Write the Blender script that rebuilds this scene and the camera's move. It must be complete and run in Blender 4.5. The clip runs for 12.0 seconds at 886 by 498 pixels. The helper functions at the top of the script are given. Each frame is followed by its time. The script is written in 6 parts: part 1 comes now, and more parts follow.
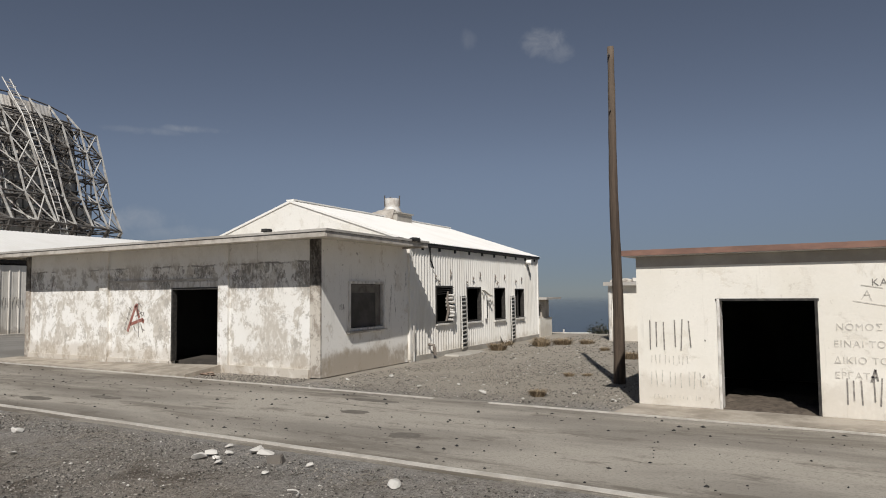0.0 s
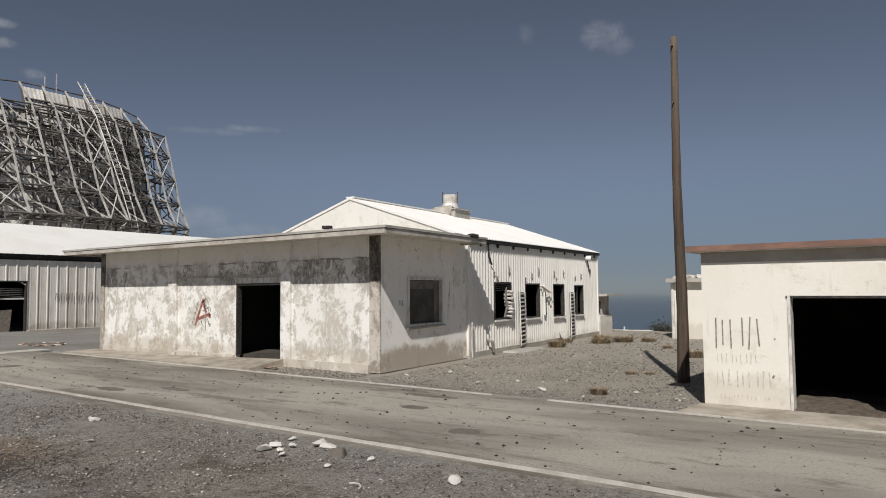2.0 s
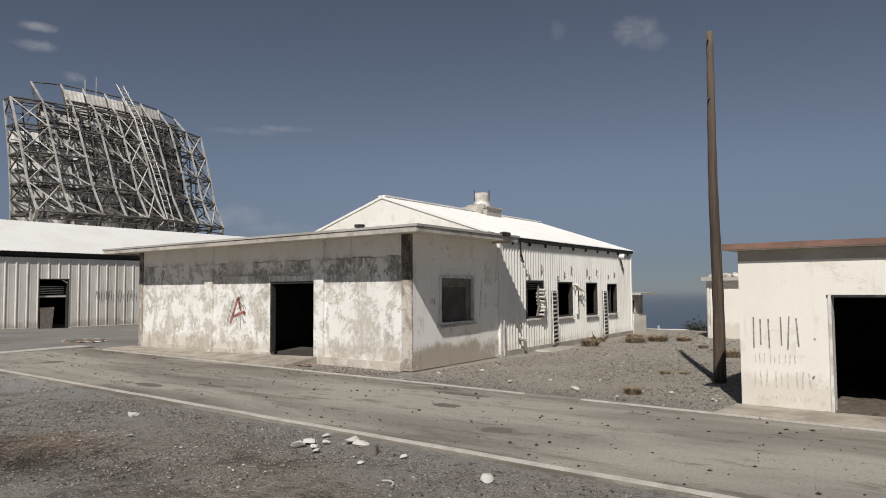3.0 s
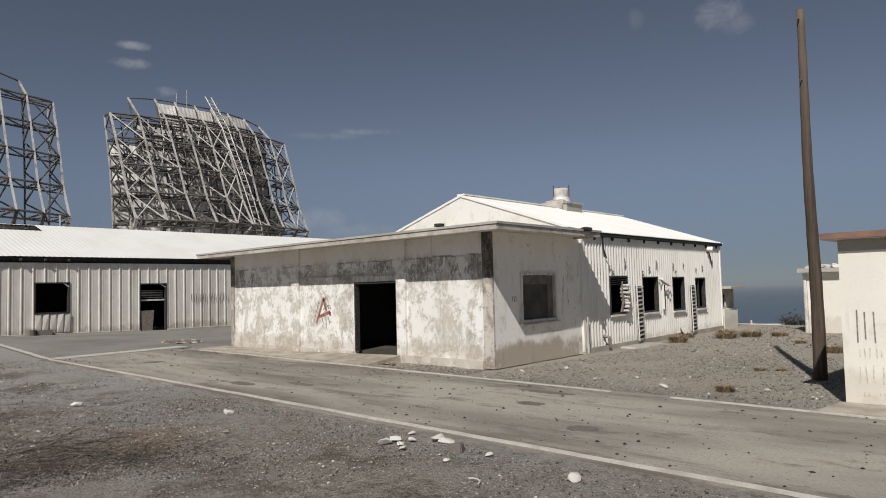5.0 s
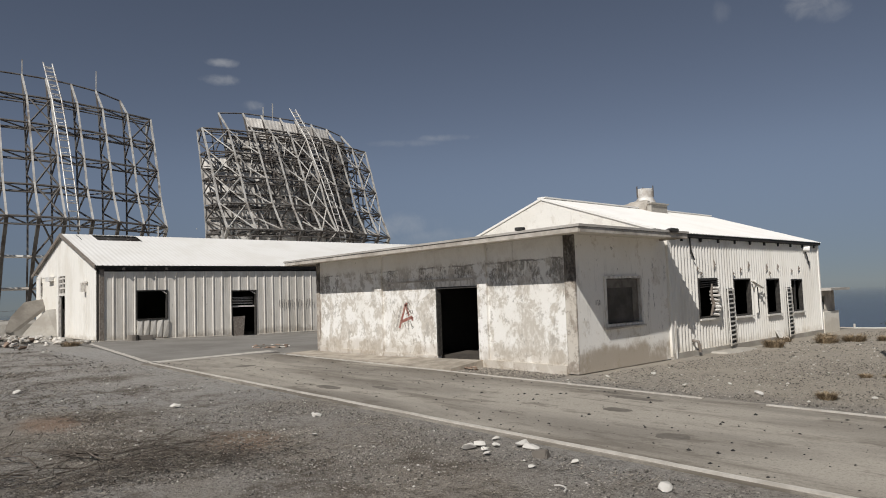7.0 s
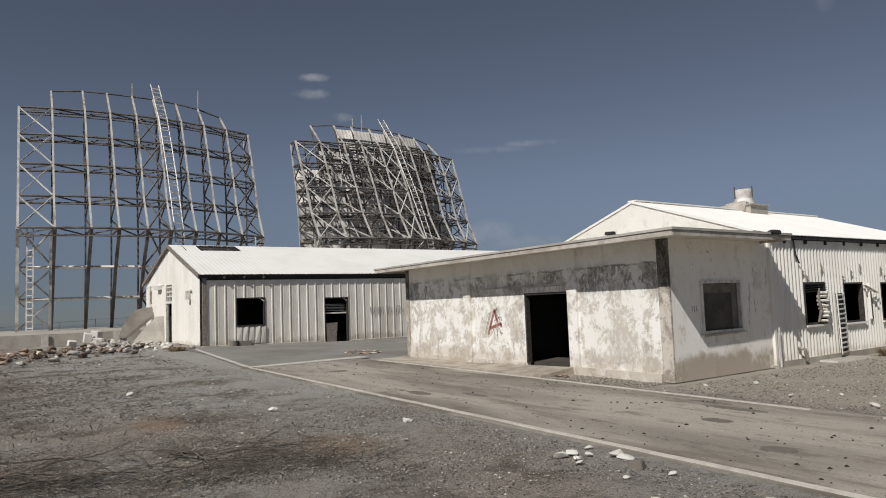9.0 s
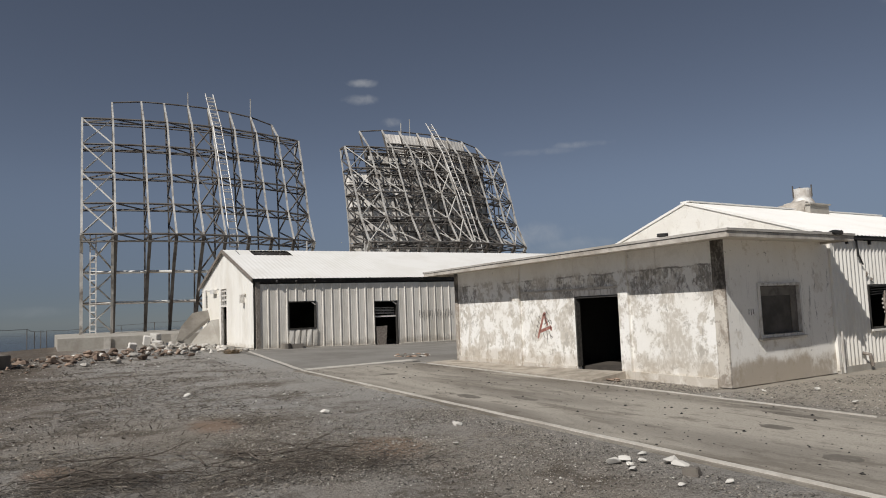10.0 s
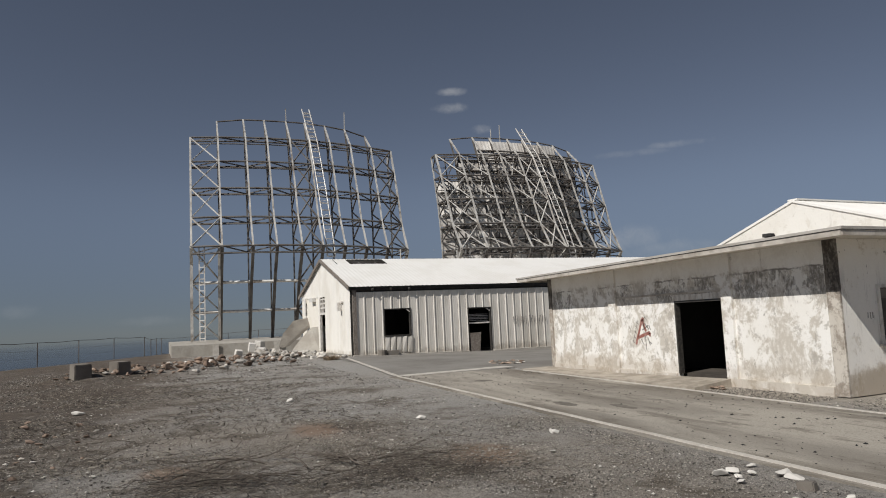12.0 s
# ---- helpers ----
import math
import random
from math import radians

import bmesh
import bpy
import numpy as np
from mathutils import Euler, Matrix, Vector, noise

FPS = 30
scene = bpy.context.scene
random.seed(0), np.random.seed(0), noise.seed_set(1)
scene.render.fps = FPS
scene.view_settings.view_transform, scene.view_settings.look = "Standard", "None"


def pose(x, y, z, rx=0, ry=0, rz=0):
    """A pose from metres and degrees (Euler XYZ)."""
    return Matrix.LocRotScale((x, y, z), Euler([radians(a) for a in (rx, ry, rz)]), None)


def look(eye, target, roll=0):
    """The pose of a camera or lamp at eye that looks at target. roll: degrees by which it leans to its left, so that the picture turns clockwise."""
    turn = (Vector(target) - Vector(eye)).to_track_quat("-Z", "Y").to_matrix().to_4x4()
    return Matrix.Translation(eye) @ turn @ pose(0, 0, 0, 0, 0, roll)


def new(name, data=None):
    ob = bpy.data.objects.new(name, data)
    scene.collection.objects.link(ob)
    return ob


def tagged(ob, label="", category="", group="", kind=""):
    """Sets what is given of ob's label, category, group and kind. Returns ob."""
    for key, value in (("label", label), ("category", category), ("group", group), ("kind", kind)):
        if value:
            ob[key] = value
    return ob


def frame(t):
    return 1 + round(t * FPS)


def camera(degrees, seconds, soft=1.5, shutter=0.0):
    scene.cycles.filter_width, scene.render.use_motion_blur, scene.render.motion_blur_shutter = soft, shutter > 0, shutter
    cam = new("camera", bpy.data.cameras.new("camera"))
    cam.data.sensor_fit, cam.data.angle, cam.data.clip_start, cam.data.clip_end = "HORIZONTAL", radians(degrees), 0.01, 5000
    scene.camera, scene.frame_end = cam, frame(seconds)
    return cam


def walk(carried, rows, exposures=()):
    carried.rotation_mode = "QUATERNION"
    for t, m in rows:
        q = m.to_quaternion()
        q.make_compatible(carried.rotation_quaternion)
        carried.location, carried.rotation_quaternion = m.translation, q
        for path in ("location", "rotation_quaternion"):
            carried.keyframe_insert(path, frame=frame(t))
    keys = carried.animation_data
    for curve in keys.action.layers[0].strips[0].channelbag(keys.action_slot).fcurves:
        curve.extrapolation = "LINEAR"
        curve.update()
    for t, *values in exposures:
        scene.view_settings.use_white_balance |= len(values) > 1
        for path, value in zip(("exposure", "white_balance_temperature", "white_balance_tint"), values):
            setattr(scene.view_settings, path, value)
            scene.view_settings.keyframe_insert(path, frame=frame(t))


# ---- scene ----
cam = camera(64.7, 12.0, soft=1.0)
EYE = 2.1
# seconds, yaw, pitch, roll, x: the camera pans on a stand, its lens swinging a little to the side
ROWS = [
    (0.0, 31.07, 3.58, 0.63, 0.054),
    (0.5, 32.10, 3.52, 0.59, 0.048),
    (1.0, 33.30, 3.50, 0.54, 0.039),
    (1.5, 34.48, 3.42, 0.46, 0.033),
    (2.0, 35.77, 3.32, 0.49, 0.024),
    (2.5, 37.00, 3.26, 0.42, 0.018),
    (4.5, 43.20, 3.12, 1.10, 0.003),
    (5.0, 44.93, 3.15, 1.46, 0.000),
    (5.5, 46.49, 3.22, 1.61, -0.003),
    (6.0, 48.11, 3.37, 1.64, -0.006),
    (6.5, 49.71, 3.53, 1.68, -0.012),
    (7.0, 51.54, 3.72, 1.93, -0.018),
    (9.0, 58.74, 4.50, 2.15, -0.033),
    (9.5, 60.65, 4.70, 2.19, -0.036),
    (10.0, 62.74, 4.92, 2.20, -0.036),
    (10.5, 64.73, 5.13, 2.40, -0.036),
    (11.0, 66.72, 5.36, 2.38, -0.039),
    (11.5, 68.53, 5.54, 2.44, -0.039),
    (12.0, 70.36, 5.76, 2.62, -0.042),
]
walk(cam, [(t, pose(x, 0, EYE, 90 + pitch, roll, yaw)) for t, yaw, pitch, roll, x in ROWS])

# ---- light: midday sun from behind the camera, clear sky ----
SUN_EL = 45.0
SUN_H = Vector((0.435, -0.90, 0.0)).normalized()
world = bpy.data.worlds.new("sky")
scene.world = world
world.use_nodes = True
wn, wl = world.node_tree.nodes, world.node_tree.links
wn.clear()
sky = wn.new("ShaderNodeTexSky")
sky.sky_type = "NISHITA"
sky.sun_disc = False
sky.sun_elevation = radians(SUN_EL)
sky.sun_rotation = math.atan2(SUN_H.x, SUN_H.y)
sky.altitude = 1500
sky.air_density, sky.dust_density, sky.ozone_density = 0.75, 0.05, 5.0
hs = wn.new("ShaderNodeHueSaturation")
hs.inputs["Saturation"].default_value = 0.615
bg = wn.new("ShaderNodeBackground")
bg.inputs["Strength"].default_value = 0.058
wout = wn.new("ShaderNodeOutputWorld")
tint = wn.new("ShaderNodeMix")
tint.data_type, tint.blend_type = "RGBA", "MULTIPLY"
tint.inputs["Factor"].default_value = 1.0
tint.inputs[7].default_value = (0.90, 1.0, 1.025, 1)
wl.new(sky.outputs[0], tint.inputs[6])
# haze that dulls the air low over the sea, all the way round
wco = wn.new("ShaderNodeTexCoord")
wsep = wn.new("ShaderNodeSeparateXYZ")
wl.new(wco.outputs["Generated"], wsep.inputs[0])
low = wn.new("ShaderNodeMapRange")
low.interpolation_type = "SMOOTHSTEP"
low.inputs["From Min"].default_value, low.inputs["From Max"].default_value = 0.20, 0.0
low.inputs["To Min"].default_value, low.inputs["To Max"].default_value = 0.0, 1.0
wl.new(wsep.outputs[2], low.inputs["Value"])
haze = wn.new("ShaderNodeMix")
haze.data_type, haze.blend_type = "RGBA", "MULTIPLY"
haze.inputs[7].default_value = (0.53, 0.515, 0.57, 1)
wl.new(low.outputs[0], haze.inputs["Factor"])
wl.new(tint.outputs[2], haze.inputs[6])
wl.new(haze.outputs[2], hs.inputs["Color"])


def dirv(az, el):
    a, e = radians(az), radians(el)
    return Vector((-math.sin(a) * math.cos(e), math.cos(a) * math.cos(e), math.sin(e)))


# thin wisps of cloud: soft spots of given width and height in degrees, broken by noise
wgeo = wn.new("ShaderNodeTexCoord")
wnoise = wn.new("ShaderNodeTexNoise")
wnoise.inputs["Scale"].default_value = 30
wnoise.inputs["Detail"].default_value = 9
wnoise.inputs["Roughness"].default_value = 0.62
wnoise.inputs["Distortion"].default_value = 0.5
wl.new(wgeo.outputs["Generated"], wnoise.inputs["Vector"])
WISPS = [(22.6, 19.75, 1.7, 1.1, 0.42), (21.3, 18.9, 1.3, 0.8, 0.24), (28.8, 20.2, 0.7, 0.9, 0.14), (50.8, 12.75, 2.4, 0.32, 0.34), (54.4, 12.4, 3.0, 0.3, 0.2),
         (68.8, 18.35, 1.25, 0.34, 0.62), (68.9, 17.1, 1.6, 0.45, 0.62), (66.4, 15.3, 1.0, 0.4, 0.42), (54.8, 5.8, 3.2, 1.0, 0.34), (52.0, 4.8, 3.4, 0.7, 0.24),
         (101.4, 1.9, 1.6, 0.5, 0.12), (93.0, 0.9, 2.6, 0.4, 0.10)]
total = None
for az, el, wd, ht, amount in WISPS:
    d0 = dirv(az, el)
    right = dirv(az - 90, 0)
    up = right.cross(d0)
    comps = []
    for axis, size in ((right, wd), (up, ht)):
        dp = wn.new("ShaderNodeVectorMath")
        dp.operation = "DOT_PRODUCT"
        wl.new(wgeo.outputs["Generated"], dp.inputs[0])
        dp.inputs[1].default_value = axis / radians(size)
        sq = wn.new("ShaderNodeMath")
        sq.operation = "MULTIPLY"
        wl.new(dp.outputs["Value"], sq.inputs[0])
        wl.new(dp.outputs["Value"], sq.inputs[1])
        comps.append(sq)
    add = wn.new("ShaderNodeMath")
    wl.new(comps[0].outputs[0], add.inputs[0])
    wl.new(comps[1].outputs[0], add.inputs[1])
    wob = wn.new("ShaderNodeMath")
    wob.operation = "MULTIPLY_ADD"
    wl.new(wnoise.outputs["Fac"], wob.inputs[0])
    wob.inputs[1].default_value = 3.4
    wob.inputs[2].default_value = -1.6
    add2 = wn.new("ShaderNodeMath")
    wl.new(add.outputs[0], add2.inputs[0])
    wl.new(wob.outputs[0], add2.inputs[1])
    mr = wn.new("ShaderNodeMapRange")
    mr.interpolation_type = "SMOOTHSTEP"
    mr.inputs["From Min"].default_value = 1.4
    mr.inputs["From Max"].default_value = -1.2
    mr.inputs["To Min"].default_value = 0
    mr.inputs["To Max"].default_value = amount
    wl.new(add2.outputs[0], mr.inputs["Value"])
    front = wn.new("ShaderNodeVectorMath")
    front.operation = "DOT_PRODUCT"
    wl.new(wgeo.outputs["Generated"], front.inputs[0])
    front.inputs[1].default_value = d0
    gate = wn.new("ShaderNodeMath")
    gate.operation = "GREATER_THAN"
    wl.new(front.outputs["Value"], gate.inputs[0])
    gate.inputs[1].default_value = 0.9
    mul = wn.new("ShaderNodeMath")
    mul.operation = "MULTIPLY"
    wl.new(mr.outputs[0], mul.inputs[0])
    wl.new(gate.outputs[0], mul.inputs[1])
    if total is None:
        total = mul
    else:
        mx = wn.new("ShaderNodeMath")
        mx.operation = "MAXIMUM"
        wl.new(total.outputs[0], mx.inputs[0])
        wl.new(mul.outputs[0], mx.inputs[1])
        total = mx
cmix = wn.new("ShaderNodeMix")
cmix.data_type = "RGBA"
wl.new(total.outputs[0], cmix.inputs["Factor"])
wl.new(hs.outputs[0], cmix.inputs[6])
cmix.inputs[7].default_value = (9.5, 9.6, 9.8, 1)
wl.new(cmix.outputs[2], bg.inputs["Color"])
wl.new(bg.outputs[0], wout.inputs[0])

sun = new("sun", bpy.data.lights.new("sun", "SUN"))
sun.data.energy = 5.0
sun.data.angle = radians(0.5)
sun.data.color = (1.0, 0.965, 0.915)
sun.matrix_world = look((SUN_H * math.cos(radians(SUN_EL)) + Vector((0, 0, math.sin(radians(SUN_EL))))) * 200, (0, 0, 0))
scene.view_settings.exposure = -0.29


# ---- materials ----
class Mat:
    """A small builder for node materials laid out in world metres."""

    def __init__(self, name, rough=0.8, metal=0.0):
        self.m = bpy.data.materials.new(name)
        self.m.use_nodes = True
        self.n, self.l = self.m.node_tree.nodes, self.m.node_tree.links
        self.b = self.n["Principled BSDF"]
        self.b.inputs["Roughness"].default_value = rough
        self.b.inputs["Metallic"].default_value = metal
        self.b.inputs["Specular IOR Level"].default_value = 0.25
        self.geo = self.n.new("ShaderNodeNewGeometry")

    def pos(self, scale=(1, 1, 1), off=(0, 0, 0)):
        mp = self.n.new("ShaderNodeMapping")
        mp.inputs["Scale"].default_value = scale
        mp.inputs["Location"].default_value = off
        self.l.new(self.geo.outputs["Position"], mp.inputs["Vector"])
        return mp.outputs[0]

    def noise(self, scale, detail=5, rough=0.6, stretch=(1, 1, 1), off=(0, 0, 0), distort=0.0):
        t = self.n.new("ShaderNodeTexNoise")
        t.inputs["Scale"].default_value = scale
        t.inputs["Detail"].default_value = detail
        t.inputs["Roughness"].default_value = rough
        t.inputs["Distortion"].default_value = distort
        self.l.new(self.pos(stretch, off), t.inputs["Vector"])
        return t.outputs["Fac"]

    def voronoi(self, scale, stretch=(1, 1, 1)):
        t = self.n.new("ShaderNodeTexVoronoi")
        t.inputs["Scale"].default_value = scale
        self.l.new(self.pos(stretch), t.inputs["Vector"])
        return t.outputs["Distance"], t.outputs["Color"]

    def ramp(self, x, a, b, lo=0.0, hi=1.0):
        r = self.n.new("ShaderNodeMapRange")
        r.interpolation_type = "SMOOTHSTEP"
        r.inputs["From Min"].default_value, r.inputs["From Max"].default_value = a, b
        r.inputs["To Min"].default_value, r.inputs["To Max"].default_value = lo, hi
        self.l.new(x, r.inputs["Value"])
        return r.outputs[0]

    def math(self, op, a, b):
        m = self.n.new("ShaderNodeMath")
        m.operation = op
        for i, v in enumerate((a, b)):
            if isinstance(v, (int, float)):
                m.inputs[i].default_value = v
            else:
                self.l.new(v, m.inputs[i])
        return m.outputs[0]

    def axis(self, i):
        s = self.n.new("ShaderNodeSeparateXYZ")
        self.l.new(self.geo.outputs["Position"], s.inputs[0])
        return s.outputs[i]

    def mix(self, f, a, b):
        m = self.n.new("ShaderNodeMix")
        m.data_type = "RGBA"
        if isinstance(f, (int, float)):
            m.inputs["Factor"].default_value = f
        else:
            self.l.new(f, m.inputs["Factor"])
        for i, v in ((6, a), (7, b)):
            if isinstance(v, tuple):
                m.inputs[i].default_value = (*v, 1)
            else:
                self.l.new(v, m.inputs[i])
        return m.outputs[2]

    def vary(self, col, amount=0.15, island=False):
        """Varies a colour's value from object to object, or from island to island."""
        if island:
            r = self.geo.outputs["Random Per Island"]
        else:
            r = self.n.new("ShaderNodeObjectInfo").outputs["Random"]
        h = self.n.new("ShaderNodeHueSaturation")
        self.l.new(self.ramp(r, 0, 1, 1 - amount, 1 + amount), h.inputs["Value"])
        self.l.new(col, h.inputs["Color"])
        return h.outputs[0]

    def done(self, col, bump=None, strength=0.3, dist=0.01, rough=None):
        if isinstance(col, tuple):
            self.b.inputs["Base Color"].default_value = (*col, 1)
        else:
            self.l.new(col, self.b.inputs["Base Color"])
        if bump is not None:
            bp = self.n.new("ShaderNodeBump")
            bp.inputs["Strength"].default_value = strength
            bp.inputs["Distance"].default_value = dist
            self.l.new(bump, bp.inputs["Height"])
            self.l.new(bp.outputs[0], self.b.inputs["Normal"])
        if rough is not None:
            self.l.new(rough, self.b.inputs["Roughness"])
        return self.m


def make_peeling(name, white, bare, dark, bare_at=0.52, mould=0.0, brown=0.0, chips=0.6, tarred=False, stretches=(), cracks=None):
    """Old whitewash: worn through to bare render in ragged patches, mould near the top, splashed earth at the foot."""
    k = Mat(name, 0.9)
    wear = k.noise(1.5, 12, 0.76, (1, 1, 0.9), (3, 1, 0), 0.3)
    wear2 = k.noise(3.1, 12, 0.78, (1, 1, 0.8), (9, 4, 2), 0.3)
    fine = k.noise(19, 6, 0.65)
    z = k.axis(2)
    patch = k.math("MULTIPLY", k.ramp(wear, bare_at - 0.02, bare_at + 0.045), k.ramp(k.noise(11, 8, 0.75, (1, 1, 0.6), (2, 2, 5)), 0.36, 0.54, 0.35, 1.0))
    patch2 = k.ramp(wear2, bare_at + 0.05, bare_at + 0.11)
    col = k.mix(k.ramp(fine, 0.3, 0.7, 0, 0.2), white, tuple(c * 0.82 for c in white))
    col = k.mix(k.ramp(k.noise(0.6, 5, 0.6, (1, 1, 1), (8, 2, 1)), 0.42, 0.66, 0, 0.4), col, tuple(c * f for c, f in zip(white, (0.86, 0.84, 0.79))))
    if mould:
        # the coat is sound on the sheltered strip at the wall's head
        patch = k.math("MULTIPLY", patch, k.ramp(z, 3.12, 2.92, 0.15, 1.0))
        patch2 = k.math("MULTIPLY", patch2, k.ramp(z, 3.12, 2.92, 0.15, 1.0))
    col = k.mix(k.math("MULTIPLY", patch, 0.95), col, bare)
    col = k.mix(k.math("MULTIPLY", patch2, 0.7), col, tuple((a + b) / 2 for a, b in zip(bare, dark)))
    runs = k.ramp(k.noise(4.5, 8, 0.75, (1.5, 1.5, 0.10), (5, 5, 0)), 0.60, 0.68)
    col = k.mix(k.math("MULTIPLY", runs, 0.35), col, tuple(c * 0.8 for c in bare))
    if mould:
        # blackened render shows in a band under a ragged upper line, in stretches along the wall
        edge = k.math("ADD", z, k.math("MULTIPLY", k.noise(2.3, 7, 0.7, (1, 1, 1), (4, 1, 0)), 0.16))
        zone = k.math("MULTIPLY", k.ramp(z, 2.05, 2.45), k.ramp(edge, 3.06, 3.02))
        x = k.axis(0)
        along = None
        for a, b, amount in stretches:
            w = k.math("MULTIPLY", k.ramp(x, a - 0.12, a + 0.15), k.ramp(x, b + 0.12, b - 0.15, 0, amount))
            along = w if along is None else k.math("MAXIMUM", along, w)
        blotch = k.noise(3.0, 12, 0.8, (1.0, 1.0, 0.55), (1, 1, 3), 0.4)
        m = k.ramp(k.math("ADD", blotch, k.math("MULTIPLY", along, 0.19)), 0.665, 0.71)
        m = k.math("MULTIPLY", m, zone)
        m = k.math("MULTIPLY", m, k.ramp(k.noise(14, 9, 0.78, (1.2, 1.2, 0.5), (6, 2, 4)), 0.36, 0.56, 0.2, 1.0))
        col = k.mix(k.math("MULTIPLY", m, 0.92), col, dark)
        line = k.math("MULTIPLY", k.ramp(edge, 2.99, 3.005), k.ramp(edge, 3.05, 3.035))
        line = k.math("MULTIPLY", k.math("MULTIPLY", line, along), k.ramp(k.noise(2.0, 7, 0.7, (1, 1, 1), (0, 3, 8)), 0.42, 0.52))
        col = k.mix(k.math("MULTIPLY", line, 0.85), col, dark)
    if brown:
        foot = k.math("MULTIPLY", k.ramp(z, 1.15, 0.3), k.noise(1.3, 9, 0.7, (1, 1, 0.7), (2, 7, 1)))
        col = k.mix(k.ramp(foot, 0.30, 0.50, 0, brown), col, (0.37, 0.30, 0.22))
    if cracks:
        # flaking cracks that run up the wall towards one end
        y = k.axis(1)
        c1 = k.math("MULTIPLY", k.ramp(k.noise(3.2, 10, 0.8, (1, 1.6, 0.3), (8, 2, 6), 0.4), 0.55, 0.60), k.ramp(y, cracks[0], cracks[1], 0.25, 1.0))
        c1 = k.math("MULTIPLY", c1, k.math("MULTIPLY", k.ramp(z, 0.7, 1.1), k.ramp(z, 3.0, 2.6)))
        col = k.mix(k.math("MULTIPLY", c1, 0.8), col, dark)
    if tarred:
        edge = k.math("ADD", z, k.math("MULTIPLY", k.noise(3, 6, 0.7), 0.5))
        col = k.mix(k.math("MULTIPLY", k.ramp(edge, 2.5, 2.62), k.ramp(k.noise(5, 9, 0.78, (1, 1, 0.5), (3, 3, 3)), 0.42, 0.56, 0.97, 0.55)), col, (0.07, 0.062, 0.054))
    chip = k.ramp(k.noise(7.5, 8, 0.75, (1, 1, 0.45), (4, 4, 4)), 0.64, 0.67)
    col = k.mix(k.math("MULTIPLY", chip, chips), col, dark)
    hgt = k.math("SUBTRACT", k.math("MULTIPLY", fine, 0.4), k.math("MULTIPLY", patch, 0.5))
    return k.done(col, hgt, 0.5, 0.012)


GREY_MOULD = (0.235, 0.215, 0.19)
WHITEWASH = make_peeling("worn_whitewash", (0.88, 0.86, 0.82), (0.55, 0.505, 0.44), GREY_MOULD, 0.492, 1.0, 0.4,
                         stretches=((-14.95, -12.0, 1.0), (-18.3, -15.5, 0.9), (-20.4, -19.5, 0.8), (-21.6, -20.9, 0.65), (-24.9, -23.4, 0.95)))
WHITEWASH_SIDE = make_peeling("worn_whitewash_side", (0.90, 0.87, 0.815), (0.70, 0.65, 0.575), GREY_MOULD, 0.56, 0.0, 0.8, 0.9, cracks=(16.2, 17.3))
GABLE = make_peeling("gable_whitewash", (0.82, 0.795, 0.74), (0.70, 0.665, 0.60), (0.5, 0.46, 0.41), 0.54, 0.0, 0.0, 0.3)
COLUMN = make_peeling("bare_column", (0.60, 0.555, 0.49), (0.31, 0.265, 0.22), (0.13, 0.11, 0.095), 0.47, 0.0, 0.0, 0.8, True)
CREAM = make_peeling("cream_render", (0.85, 0.81, 0.73), (0.76, 0.71, 0.62), (0.5, 0.45, 0.38), 0.56, 0.0, 0.3, 0.25)
PLINTH = make_peeling("whitewash_base", (0.80, 0.77, 0.72), (0.48, 0.43, 0.365), GREY_MOULD, 0.52, 0.0, 0.5)


def make_concrete(name, base, stain, scale=1.0):
    k = Mat(name, 0.92)
    a, b, c = k.noise(0.7 * scale, 6, 0.65), k.noise(5 * scale, 6, 0.6), k.noise(60, 4)
    col = k.mix(k.ramp(a, 0.38, 0.66), base, stain)
    col = k.mix(k.ramp(b, 0.45, 0.75, 0, 0.45), col, tuple(v * 0.68 for v in base))
    col = k.mix(k.ramp(c, 0.35, 0.7, 0, 0.25), col, tuple(v * 0.6 for v in base))
    return k.done(col, k.math("ADD", b, k.math("MULTIPLY", c, 0.4)), 0.45, 0.01)


CONCRETE = make_concrete("pale_concrete", (0.46, 0.43, 0.38), (0.34, 0.31, 0.265))
FASCIA = make_concrete("weathered_fascia", (0.58, 0.535, 0.475), (0.33, 0.29, 0.245), 2.6)
DUSTY = make_concrete("dusty_apron", (0.45, 0.40, 0.335), (0.27, 0.235, 0.19), 2.2)
FALLEN = make_concrete("fallen_concrete", (0.25, 0.23, 0.20), (0.17, 0.152, 0.13), 1.5)
KERB = make_concrete("kerb_concrete", (0.58, 0.545, 0.49), (0.44, 0.405, 0.355), 4)
SOFFIT = make_concrete("soffit_render", (0.74, 0.70, 0.63), (0.64, 0.59, 0.52))
# inner walls and floors: the darkness of unlit rooms is put into their colour
INSIDE = make_concrete("darkened_inner_render", (0.05, 0.047, 0.043), (0.03, 0.028, 0.026))
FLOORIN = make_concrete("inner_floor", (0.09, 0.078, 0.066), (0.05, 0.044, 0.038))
SLABTOP = make_concrete("roof_slab", (0.50, 0.47, 0.43), (0.38, 0.35, 0.31))
BLOCK = make_concrete("concrete_block", (0.24, 0.215, 0.185), (0.16, 0.14, 0.12))

k = Mat("red_fascia", 0.8)
RED = k.done(k.mix(k.ramp(k.noise(3, 6, 0.65, (0.4, 1, 1)), 0.38, 0.66), (0.285, 0.165, 0.125), (0.19, 0.115, 0.09)), k.noise(30, 4), 0.3, 0.008)

